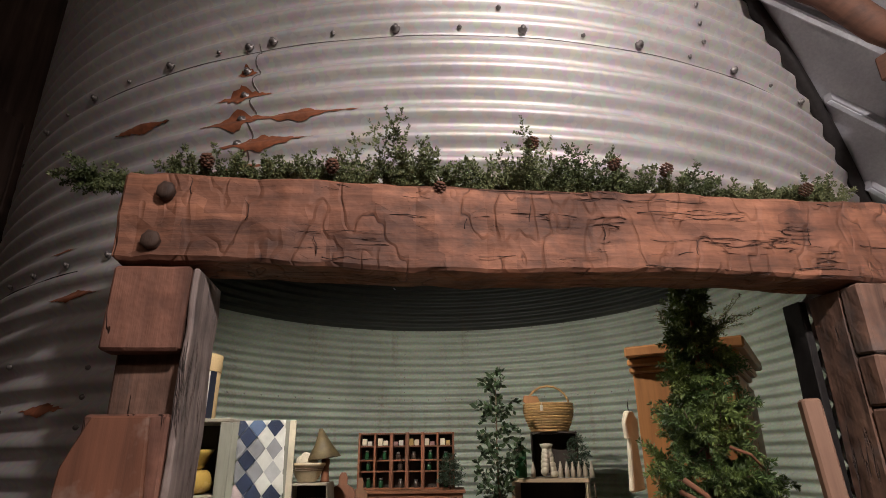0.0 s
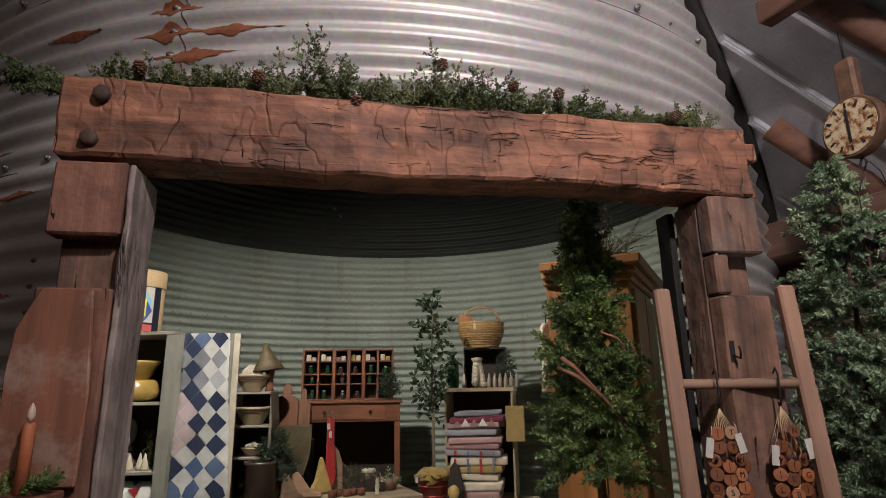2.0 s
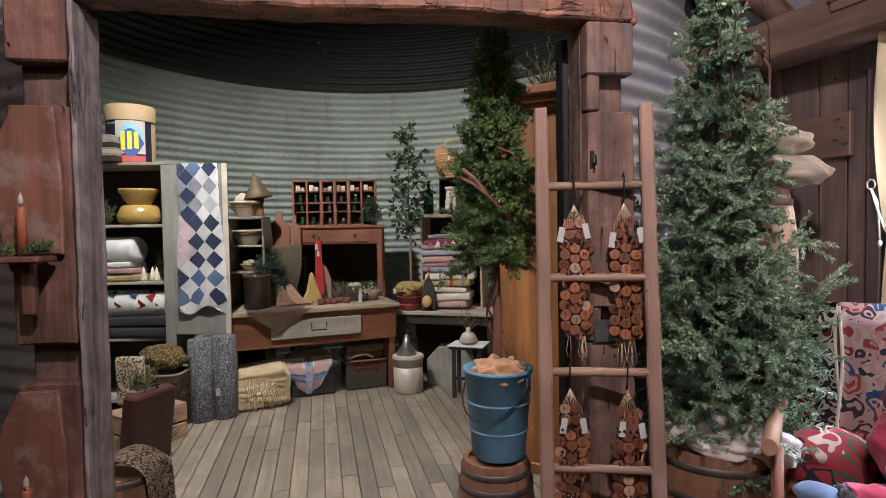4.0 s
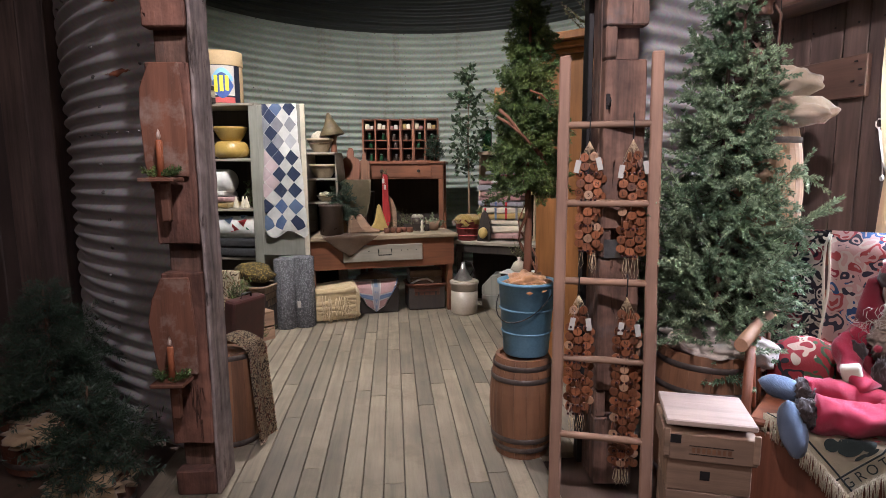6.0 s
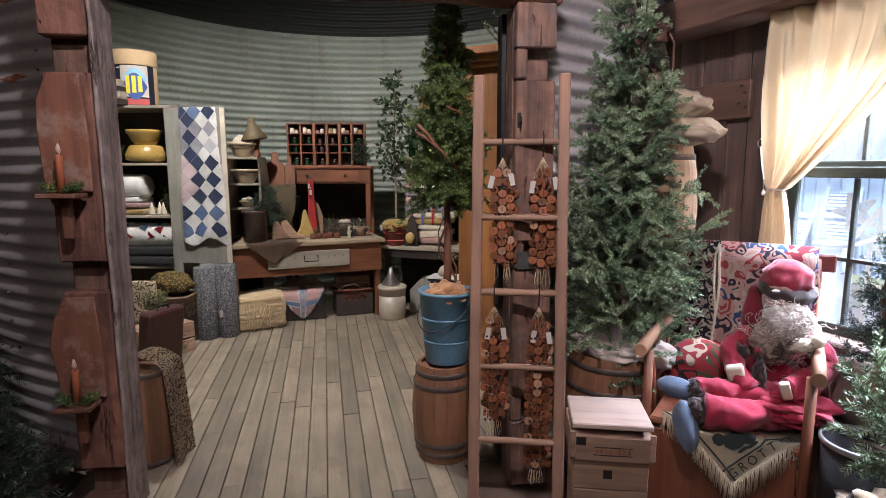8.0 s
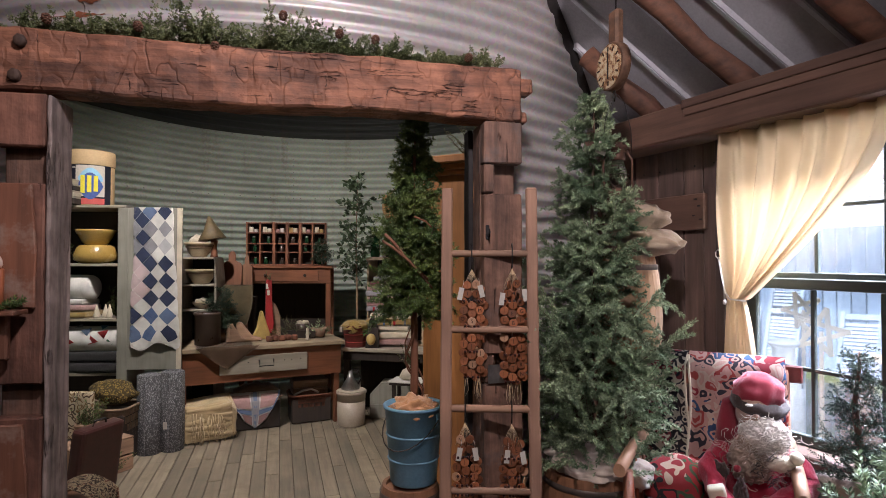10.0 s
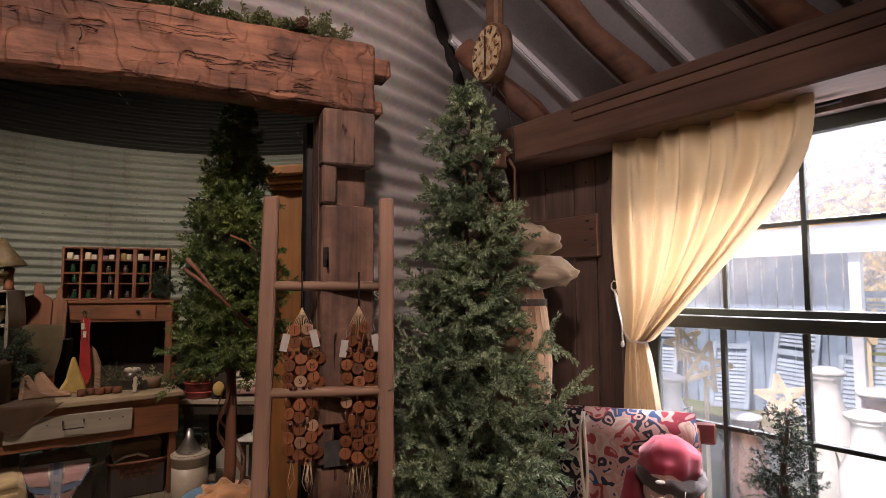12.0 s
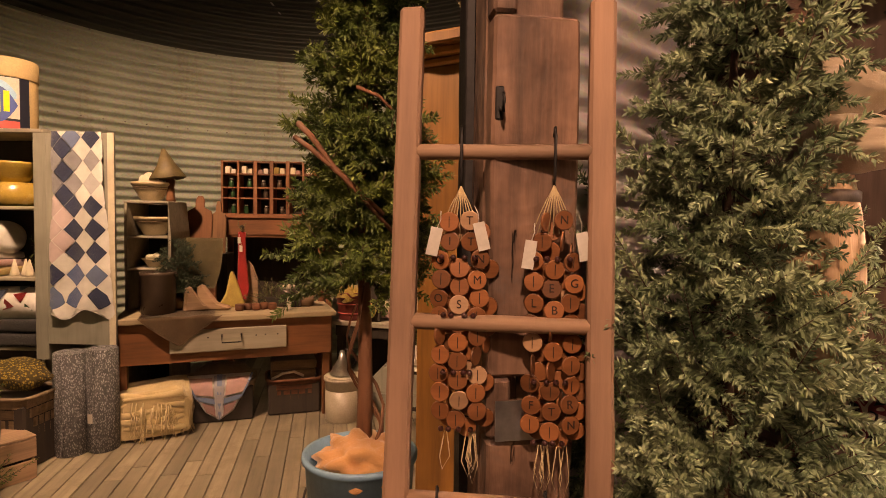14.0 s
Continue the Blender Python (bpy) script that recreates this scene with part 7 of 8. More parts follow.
part("print_frame", bx(-0.075, -0.1415, 0.435, 0.08, -0.1402, 0.437), M_IRON, hive)
part("print_frame", bx(-0.075, -0.1415, 0.463, 0.08, -0.1402, 0.465), M_IRON, hive)
for k in range(8):
    part("print_bar", bx(-0.066 + 0.018 * k, -0.1415, 0.442, -0.054 + 0.018 * k, -0.1402, 0.458), M_BARREL, hive)

# ---- keg with sacks against the wall ----
st = thing("stand", pose(2.27, 1.14, 0, 0, 0, -60), "dark wooden stand behind the christmas tree", "stand")
part("top", bx(-0.19, -0.19, 0.91, 0.19, 0.19, 0.94, 0.004), M_TRIM, st)
for x in (-0.17, 0.13):
    for y in (-0.17, 0.13):
        part("leg", bx(x, y, 0, x + 0.04, y + 0.04, 0.909, 0.003), M_TRIM, st)
cask("keg", pose(2.27, 1.14, 0.941), 0.57, 0.125, 0.16, "pale tan wooden keg beside board wall", hoops=(0.08, 0.9), mat=wood("pale tan stave", (0.42, 0.27, 0.16), along=2, dark=0.75, light=1.2))


def sack(at, rx, ry, rz, seed, txt):
    ob = thing("flour_sack", at, txt, "sack", "flour sacks")
    bm = blob(rx, ry, rz, 0.22, 2.2, seed, 4)
    for v in bm.verts:
        e = abs(v.co.x) / rx
        v.co.z *= 1 - 0.25 * e ** 3
        v.co += noise.noise_vector(v.co * 14 + Vector((seed, 0, 0))) * 0.016 + noise.noise_vector(v.co * 34 + Vector((0, seed, 0))) * 0.006
    part("sack", bm, M_CREAM2, ob)
    return ob


M_CREAM2 = cloth("pale tan sack cloth", (0.40, 0.31, 0.22), 220)
sack(pose(2.35, 1.08, 1.575, 0, 8, -60), 0.175, 0.12, 0.062, 4.0, "pale tan cloth sack lying on keg")
sack(pose(2.31, 1.11, 1.68, 0, -5, -50), 0.15, 0.12, 0.075, 9.0, "plump cream cloth sack on top")
# ---- lantern and dial scale hung from the rafter ----
M_OLDTIN = plain("brown rusted tin", (0.12, 0.06, 0.04), 0.5, 0.5, 0.4, 30, 0.2)
lan = thing("oil_lantern", pose(2.155, 0.90, 1.73), "rusty old oil lantern hanging on wire", "lantern")
part("tank", lathe([(0.052, 0), (0.055, 0.008), (0.055, 0.045), (0.035, 0.058), (0.02, 0.07)], 24), M_OLDTIN, lan)
part("globe", lathe([(0.022, 0.071), (0.038, 0.11), (0.038, 0.14), (0.024, 0.185)], 20, False), M_GLASS, lan, "clear glass globe")
part("chimney", lathe([(0.028, 0.186), (0.034, 0.195), (0.028, 0.215), (0.032, 0.235), (0.044, 0.24), (0.03, 0.262), (0.006, 0.268)], 20), M_OLDTIN, lan)
for s in (-1, 1):
    part("side_tube", tube([(s * 0.045, 0, 0.03), (s * 0.062, 0, 0.07), (s * 0.062, 0, 0.19), (s * 0.034, 0, 0.235)], 0.0055, 8), M_OLDTIN, lan)
part("guard", tube([(-0.04, -0.02, 0.125), (0, -0.042, 0.125), (0.04, -0.02, 0.125)], 0.0018, 5), M_IRON, lan)
part("bail", tube([(-0.06, 0, 0.19), (-0.055, 0.0, 0.36), (-0.02, 0, 0.455), (0.0, 0, 0.475), (0.03, 0, 0.44), (0.058, 0, 0.32), (0.062, 0, 0.19)], 0.0018, 5), M_IRON, lan)
tag(pose(2.085, 0.86, 1.985, 0, 25, 0), 0.045, 0.05)
sprig_bush("dried_sprigs", pose(2.16, 0.885, 1.80), 10, 0.08, 1.0, 97, M_CEDAR, "dried sprigs inside the lantern", leaf=0.01, width=0.002, per=260)
n = Nodes("rust-flecked enamel dial")
w_ = n.coords()
fleck = n.noise(w_, 38.0, 5.0, 0.7)
M_DIAL = n.done(n.ramp(fleck, [(0.44, (0.55, 0.46, 0.3)), (0.53, (0.42, 0.26, 0.12)), (0.58, (0.14, 0.05, 0.02))]), 0.5, 0.0, fleck, 0.2, 0.002)
dial = thing("hanging_scale", pose(2.135, 0.91, 2.33, 0, 0, -74), "rusty round dial spring scale hanging from rafter", "scale")
part("case", lathe([(0.098, -0.028), (0.104, -0.024), (0.104, 0.012), (0.1, 0.016)], 36), M_RUSTTIN, dial, at=pose(0, 0, 0, 90))
part("dial", lathe([(0.094, 0.0165), (0.093, 0.019)], 36), M_DIAL, dial, "cream enamel dial flecked with rust", at=pose(0, 0, 0, 90))
part("needle", bx(-0.004, -0.024, -0.055, 0.004, -0.0215, 0.06), M_IRON, dial)
for k in range(12):
    a = k * math.pi / 6
    part("mark", bx(-0.003, -0.0225, 0.066, 0.003, -0.0195, 0.084), M_BURNT, dial, at=Matrix.Rotation(a, 4, "Y"))
part("housing", bx(-0.035, 0.0, 0.06, 0.035, 0.04, 0.25, 0.01), M_RUSTTIN, dial)
part("hook", tube([(0, 0.01, -0.1), (0.012, 0.01, -0.125), (0.0, 0.01, -0.15), (-0.012, 0.01, -0.13), (0, 0.01, -0.105)], 0.004, 6), M_IRON, dial)
part("hanger", tube([(0, 0.02, 0.25), (0, 0.02, 0.42)], 0.004, 6), M_IRON, dial)

# ---- curtain ----
n = Nodes("cream translucent cotton")
w_ = n.coords()
weave = n.noise(w_, 300.0, 2.0)
n.done(n.ramp(n.noise(w_, 5.0, 3.0), [(0.3, (0.50, 0.40, 0.26)), (0.7, (0.60, 0.48, 0.32))]), 0.9, 0.0, weave, 0.2, 0.002)
thin = n.add("ShaderNodeBsdfTranslucent", Color=(0.74, 0.50, 0.27, 1))
blend = n.add("ShaderNodeMixShader", i0=0.18, i1=n.shader.outputs[0], i2=thin.outputs[0])
n.tree.links.new(blend.outputs[0], n.tree.nodes["Material Output"].inputs["Surface"])
M_CURTAIN = n.material
curtain = thing("curtain", WALL, "cream cotton curtain tied back beside the window", "curtain")
TIE = (0.145, 1.318)


def curtain_at(u, v):
    fold = math.sin(u * 47 + 1.6 * math.sin(v * 3)) + 0.8 * math.sin(u * 21 + v * 3) + 0.35 * math.sin(u * 83 - v * 4)
    if v < 0.68:
        k = v / 0.68
        left = (0.075 + 0.035 * k ** 3, 2.085 - (2.085 - TIE[1]) * k)
        rx = TIE[0] + 0.03 + (0.76 - TIE[0] - 0.03) * (1 - k ** 2.3)
        rz = 2.09 - (2.09 - TIE[1] + 0.02) * (k ** 0.72 * 0.62 + 0.38 * k ** 3)
        w = u ** (1 - 0.25 * k)
        x = left[0] + (rx - left[0]) * w
        z = left[1] + (rz - left[1]) * w - 0.05 * math.sin(math.pi * u) * k * (1 - k)
        return (x, -0.085 - 0.021 * fold * (1 - 0.45 * k) - 0.02 * math.sin(math.pi * k), z)
    k = (v - 0.68) / 0.32
    x0, x1 = 0.11 - 0.03 * k ** 0.6, TIE[0] + 0.03 + 0.09 * k ** 0.6
    return (x0 + (x1 - x0) * u, -0.085 - 0.014 * fold * (0.5 + 0.4 * k), TIE[1] - 0.62 * k)


part("cloth", sheet(130, 60, curtain_at), M_CURTAIN, curtain)
part("rod_pocket", sheet(120, 4, lambda u, v: tuple(Vector(curtain_at(u, 0.045 * v)) + Vector((0, -0.004, 0.012 * (1 - v))))), M_CURTAIN, curtain, "doubled hem over the rod")
part("rod", tube([(0.06, -0.035, 2.035), (0.8, -0.035, 2.035)], 0.006, 8), M_IRON, curtain)
tie = thing("tie_back", WALL, "white cotton cord tying back the curtain", "cord")
part("cord", tube([(0.02, -0.04, 1.50), (0.06, -0.07, 1.42), (0.11, -0.11, 1.345), (0.155, -0.14, 1.318), (0.2, -0.10, 1.312)], 0.004, 6), M_ROPE, tie)
part("cord", tube([(0.02, -0.04, 1.50), (0.045, -0.045, 1.45), (0.048, -0.042, 1.38), (0.052, -0.04, 1.3)], 0.0035, 6), M_ROPE, tie)
part("loop", tube([(0.02 + 0.015 * math.cos(a), -0.04, 1.515 + 0.02 * math.sin(a)) for a in (0, 0.9, 1.8, 2.7, 3.6, 4.5, 5.4, 6.28)], 0.003, 6), M_ROPE, tie)
part("knot", blob(0.008, 0.008, 0.012, 0.1), M_ROPE, tie, at=pose(0.052, -0.04, 1.295))

# ---- chair with throws ----
CHAIR = pose(2.43, 0.65, 0, 0, 0, -30) @ Matrix.Diagonal((0.88, 0.95, 1.0, 1.0))
SITTER = pose(2.50, 0.62, 0, 0, 0, -22) @ Matrix.Diagonal((0.95, 0.95, 1.0, 1.0))     # the doll and the seat throw sit askew on the chair
M_CHAIR = wood("worn red-brown chair wood", (0.28, 0.10, 0.05), along=2, dark=0.6, light=1.3, rough_=0.5)
M_ARM = wood("worn pale chair arm", (0.42, 0.24, 0.14), along=1, dark=0.7, light=1.2, rough_=0.5)
M_REDBOARD = plain("dull red chair board", (0.16, 0.035, 0.03), 0.5, 0, 0.2)
M_THROW_A = motif("cream throw with black flowers", (0.56, 0.48, 0.38), [(0.02, 0.016, 0.022), (0.02, 0.02, 0.035), (0.03, 0.02, 0.025), (0.22, 0.04, 0.05)], 21, share=1.05)
M_THROW_B = motif("red and coral woven throw", (0.58, 0.36, 0.30), [(0.30, 0.03, 0.045), (0.04, 0.035, 0.05), (0.40, 0.07, 0.06), (0.04, 0.09, 0.20), (0.62, 0.50, 0.40)], 18, share=0.95)
M_THROW_C = motif("red black and green woven pillow", (0.30, 0.03, 0.035), [(0.02, 0.018, 0.02), (0.55, 0.42, 0.32), (0.06, 0.10, 0.05)], 14)
M_THROW_D = cloth("cream woven throw", (0.56, 0.47, 0.32), 140)
chair = thing("armchair", CHAIR, "red-brown wooden armchair with spindle sides", "chair")
for x in (-0.29, 0.29):
    part("post", tube([(x, 0.24, 0), (x, 0.25, 0.5), (x, 0.30, 1.04)], 0.02, 10), M_CHAIR, chair)
    part("front_post", tube([(x * 1.05, -0.24, 0), (x * 1.05, -0.23, 0.70)], 0.02, 10), M_CHAIR, chair)
    part("arm", tube([(x * 1.12, -0.30, 0.715), (x * 1.1, -0.1, 0.735), (x * 1.04, 0.25, 0.76)], 0.026, 12), M_ARM, chair, "worn pale round arm")
    for k in range(4):
        y = -0.14 + 0.09 * k
        part("spindle", tube([(x * 1.02, y, 0.44), (x * 1.08, y, 0.72)], 0.009, 8), M_CHAIR, chair)
    part("side_rail", tube([(x, -0.23, 0.2), (x, 0.25, 0.2)], 0.013, 8), M_CHAIR, chair)
part("seat", bx(-0.29, -0.25, 0.41, 0.29, 0.25, 0.44, 0.01), M_CHAIR, chair)
for z in (0.62, 0.78, 0.95):
    part("slat", bx(-0.27, 0.262, z, 0.27, 0.28, z + 0.07, 0.005), M_CHAIR, chair)
part("crest", bx(-0.28, 0.285, 0.99, 0.36, 0.305, 1.06, 0.006), M_REDBOARD, chair, "dull red flat crest board")
part("front_rail", tube([(-0.3, -0.24, 0.25), (0.3, -0.24, 0.25)], 0.014, 8), M_CHAIR, chair)
part("skirt_board", bx(-0.28, -0.255, 0.05, 0.28, -0.235, 0.4, 0.004), M_CHAIR, chair)


def back_throw(x0, x1, seed):
    def at(u, v):
        x = x0 + (x1 - x0) * u
        if v < 0.12:
            k = v / 0.12
            return (x, 0.33 - 0.09 * k, 1.06 + 0.035 * math.sin(math.pi * k))
        k = (v - 0.12) / 0.88
        return (x + 0.01 * math.sin(v * 7 + seed), 0.225 - 0.02 * k - 0.02 * math.sin(u * 6 + seed + k * 2) * k, 1.06 - 0.60 * k)
    return at


for name, x0, x1, m_, txt in (("woven_throw", -0.35, -0.12, M_THROW_A, "cream throw with black flowers over chair back"), ("woven_throw", -0.115, 0.29, M_THROW_B, "red and coral woven throw over chair back")):
    ob = thing(name, CHAIR, txt, "throw")
    part("cloth", thicken(sheet(14, 26, back_throw(x0, x1, x0 * 9)), 0.008), m_, ob)
    part("piping", tube([back_throw(x0, x1, x0 * 9)(1.0 if x0 < -0.2 else 0.0, k / 20) for k in range(2, 21)], 0.006, 6), M_CREAM, ob)
pw = thing("woven_pillow", SITTER @ pose(-0.20, 0.09, 0.58, -25, 0, 0), "red and black woven pillow on chair", "pillow")
part("cover", blob(0.15, 0.07, 0.115, 0.1, 2, 3, 3), M_THROW_C, pw)
seat_t = thing("lettered_throw", SITTER, "cream fringed throw with dark bird and lettering", "throw")


def seat_at(u, v):
    """Throw laid cornerwise over the seat, its corner hanging down in front."""
    a, b = (u - 0.5) * 0.62, (v - 0.5) * 0.62
    x, y = (a - b) * 0.43 - 0.065, -(a + b) * 0.43 - 0.19
    if y > -0.29:
        return (x, y, 0.455 + 0.006 * math.sin(x * 21 + y * 17))
    d = -0.29 - y
    return (x, -0.29 - 0.35 * d - 0.01 * math.sin(x * 18), 0.452 - d * 0.93)


part("cloth", thicken(sheet(30, 30, seat_at), 0.006), M_THROW_D, seat_t)
fr = bmesh.new()
rng = random.Random(31)
for edge in (0, 1):
    for k in range(95):
        t = k / 94
        p = seat_at(1.0, t) if edge == 0 else seat_at(t, 1.0)
        if p[2] > 0.45 and edge == 0 and t < 0.1:
            continue
        dx = rng.uniform(-0.012, 0.012)
        tube([p, (p[0] + dx * 0.5 - 0.0, p[1] - 0.012, p[2] - 0.03), (p[0] + dx, p[1] - 0.012, p[2] - 0.075)], 0.0022, 4, 0.6, fr)
tagged(part("fringe", fr, M_THROW_D, seat_t), kind="stuff")


M_DARKWEAVE = cloth("dark green woven figure", (0.02, 0.028, 0.024))
for k, ch in enumerate("GROTTMA"):
    t = 0.93 - 0.115 * k
    p, e1, nrm = Vector(seat_at(0.94, t)), (Vector(seat_at(0.94, t - 0.03)) - Vector(seat_at(0.94, t + 0.03))).normalized(), None
    up = (Vector(seat_at(0.90, t)) - Vector(seat_at(0.97, t))).normalized()
    nrm = e1.cross(up).normalized()
    m = Matrix((e1, up, nrm)).transposed().to_4x4()
    m.translation = p + nrm * 0.008
    letters(ch, 0.043, M_DARKWEAVE, seat_t, m)
for uu, vv, su, sv in ((0.72, 0.72, 0.085, 0.12), (0.64, 0.84, 0.06, 0.06), (0.78, 0.60, 0.05, 0.07), (0.60, 0.62, 0.06, 0.05), (0.84, 0.62, 0.015, 0.07), (0.83, 0.72, 0.015, 0.06)):
    bm = sheet(8, 8, lambda u, v: seat_at(uu + su * (u - 0.5) * 2 * math.sqrt(max(0.0, 1 - (2 * v - 1) ** 2)), vv + sv * (v - 0.5) * 2))
    for v_ in bm.verts:
        v_.co += Vector((0, -0.004, 0.006))
    part("figure", bm, M_DARKWEAVE, seat_t)
for uu, vv in ((0.78, 0.5), (0.84, 0.46), (0.72, 0.46)):
    bm = sheet(4, 4, lambda u, v: seat_at(uu + 0.025 * (u - 0.5), vv + 0.06 * (v - 0.5)))
    for v_ in bm.verts:
        v_.co += Vector((0, -0.004, 0.006))
    part("figure", bm, M_RED, seat_t)
part("border", tube([seat_at(0.875, k / 20) for k in range(21)], 0.0035, 5), M_DARKWEAVE, seat_t)
part("border", tube([seat_at(k / 20, 0.955) for k in range(21)], 0.0035, 5), M_DARKWEAVE, seat_t)

# ---- cloth doll on the chair, one plain mesh ----
M_DOLLRED = cloth("rose-red doll cloth", (0.34, 0.014, 0.04))
M_DOLLHAT = cloth("red doll hat", (0.27, 0.016, 0.032))
M_FUR = cloth("dark brown fur", (0.035, 0.02, 0.016), 90)
M_BEARD = cloth("grey-cream curled wool", (0.62, 0.54, 0.47), 70)
M_FACE = cloth("tan doll face", (0.33, 0.19, 0.14))
M_BOOT = cloth("slate blue boot", (0.10, 0.13, 0.19))
M_STRAGGLE = cloth("straggly brown-grey wool", (0.30, 0.22, 0.17), 70)
doll_bm = bmesh.new()


def add_doll(bm, m, index):
    for f in bm.faces:
        f.material_index, f.smooth = index, True
    join(doll_bm, bm, m)


add_doll(rough(blob(0.145, 0.10, 0.17, 0.14, 4, 1, 4), 0.012, 14, 2), pose(0.10, 0.05, 0.65), 0)
add_doll(blob(0.066, 0.062, 0.075, 0.05, 3, 2, 3), pose(0.075, 0.0, 0.915), 3)
add_doll(rough(blob(0.092, 0.088, 0.078, 0.1, 2.5, 3, 4), 0.007, 18, 1), pose(0.10, 0.04, 0.98), 1)
add_doll(rough(tube([(0.085, 0.05, 1.015), (0.045, 0.065, 0.985), (0.01, 0.085, 0.92), (-0.01, 0.095, 0.84), (-0.02, 0.09, 0.77)], 0.052, 22, 0.8), 0.007, 16, 4), None, 1)
add_doll(rough(rough(lathe([(0.086, -0.026), (0.102, -0.01), (0.103, 0.01), (0.086, 0.024)], 40, False), 0.012, 40, 2), 0.006, 90, 5), pose(0.098, 0.025, 0.948, 10, 4), 2)
add_doll(rough(blob(0.085, 0.05, 0.07, 0.2, 9, 4, 5), 0.012, 40, 3), pose(0.105, -0.045, 0.84), 4)
add_doll(rough(blob(0.075, 0.045, 0.085, 0.25, 9, 6, 5), 0.014, 40, 7), pose(0.055, -0.06, 0.755), 6)
curl = random.Random(14)
for k in range(330):
    cx, cz = curl.gauss(0.085, 0.05), curl.gauss(0.80, 0.05)
    cy = -0.075 - 0.035 * max(0.0, 1 - abs(cx - 0.085) / 0.11)
    q = curl.uniform(0, 6.28)
    add_doll(tube([(cx + 0.016 * math.cos(q + i * 1.1) + 0.002 * i, cy - 0.012 * math.sin(i * 1.3 + q), cz + 0.016 * math.sin(q + i * 1.1) - 0.006 * i) for i in range(5)], 0.0012, 4, 0.7), None, 4 if cz > 0.79 or k % 3 == 0 else 6)
add_doll(blob(0.014, 0.017, 0.013, 0, 1, 0, 2), pose(0.072, -0.066, 0.912), 3)
for x in (0.052, 0.096):
    add_doll(blob(0.007, 0.006, 0.007, 0, 1, 0, 2), pose(x, -0.056, 0.935), 2)
    add_doll(blob(0.016, 0.012, 0.006, 0.1, 3, x, 2), pose(x, -0.056, 0.951), 4)
for pts, r, i in (([(-0.03, 0.03, 0.75), (-0.09, -0.04, 0.715), (-0.07, -0.13, 0.65), (-0.01, -0.18, 0.60)], 0.042, 0), ([(0.21, 0.03, 0.75), (0.245, -0.05, 0.68), (0.17, -0.14, 0.64), (0.10, -0.18, 0.62)], 0.042, 0),
                  ([(0.12, -0.05, 0.55), (-0.02, -0.15, 0.56), (-0.12, -0.18, 0.565), (-0.20, -0.19, 0.566)], 0.058, 0), ([(0.16, -0.08, 0.53), (0.02, -0.21, 0.52), (-0.08, -0.24, 0.51), (-0.18, -0.255, 0.51)], 0.062, 0)):
    add_doll(rough(rough(tube([tuple(Vector(pts[j]).lerp(Vector(pts[j + 1]), h / 9)) for j in range(len(pts) - 1) for h in range(9)] + [pts[-1]], r, 34), 0.02, 12, r * 50), 0.009, 30, r * 20), None, i)
add_doll(rough(rough(blob(0.18, 0.14, 0.062, 0.3, 4, 6, 5), 0.018, 14, 3), 0.007, 35, 6), pose(0.09, -0.11, 0.535), 0)
for x, y, z in ((-0.205, -0.20, 0.566), (-0.20, -0.265, 0.515)):
    add_doll(rough(blob(0.042, 0.052, 0.05, 0.3, 8, x, 4), 0.008, 60, 2), pose(x, y, z), 2)
add_doll(blob(0.082, 0.042, 0.042, 0.12, 2, 1, 3), pose(-0.275, -0.205, 0.57, 0, 14, 18), 5)
add_doll(blob(0.046, 0.048, 0.095, 0.12, 2, 2, 3), pose(-0.235, -0.30, 0.462, -12, -14, 0), 5)
add_doll(rough(blob(0.032, 0.03, 0.036, 0.4, 8, 3, 3), 0.006, 60, 1), pose(-0.06, -0.085, 0.705), 2)
add_doll(rough(blob(0.026, 0.02, 0.085, 0.3, 8, 2, 4), 0.006, 60, 4), pose(0.01, -0.145, 0.62), 2)
add_doll(bx(-0.032, -0.02, -0.03, 0.032, 0.02, 0.03, 0.012, seg=2), pose(-0.072, -0.165, 0.65, 10, -15, 0), 7)
add_doll(bx(-0.018, -0.012, -0.036, 0.018, 0.012, 0.036, 0.008, seg=2), pose(0.095, -0.215, 0.625, 20, -18, 0), 7)
add_doll(rough(blob(0.048, 0.026, 0.03, 0.2, 5, 3, 4), 0.005, 25, 1), pose(0.15, -0.11, 0.765, 0, -12, 0), 7)
add_doll(blob(0.024, 0.022, 0.024, 0.1, 5, 3, 3), pose(0.195, -0.13, 0.795), 7)
for k in range(60):
    q = curl.uniform(0, 6.28)
    cx, cz = 0.115 + 0.05 * math.cos(q), 0.745 + 0.04 * math.sin(q)
    add_doll(tube([(cx, -0.115, cz), (cx + curl.uniform(-0.02, 0.02), -0.13, cz + curl.uniform(-0.02, 0.02)), (cx + curl.uniform(-0.03, 0.03), -0.12, cz + curl.uniform(-0.03, 0.03))], 0.0022, 4, 0.7), None, 6 if k % 2 else 2)
add_doll(blob(0.014, 0.012, 0.014, 0.1, 5, 3, 2), pose(0.0, -0.125, 0.735), 1)
solid("cloth_doll", doll_bm, [M_DOLLRED, M_DOLLHAT, M_FUR, M_FACE, M_BEARD, M_BOOT, M_STRAGGLE, M_CREAM], SITTER, "bearded cloth doll in red suit sitting on chair", "doll")

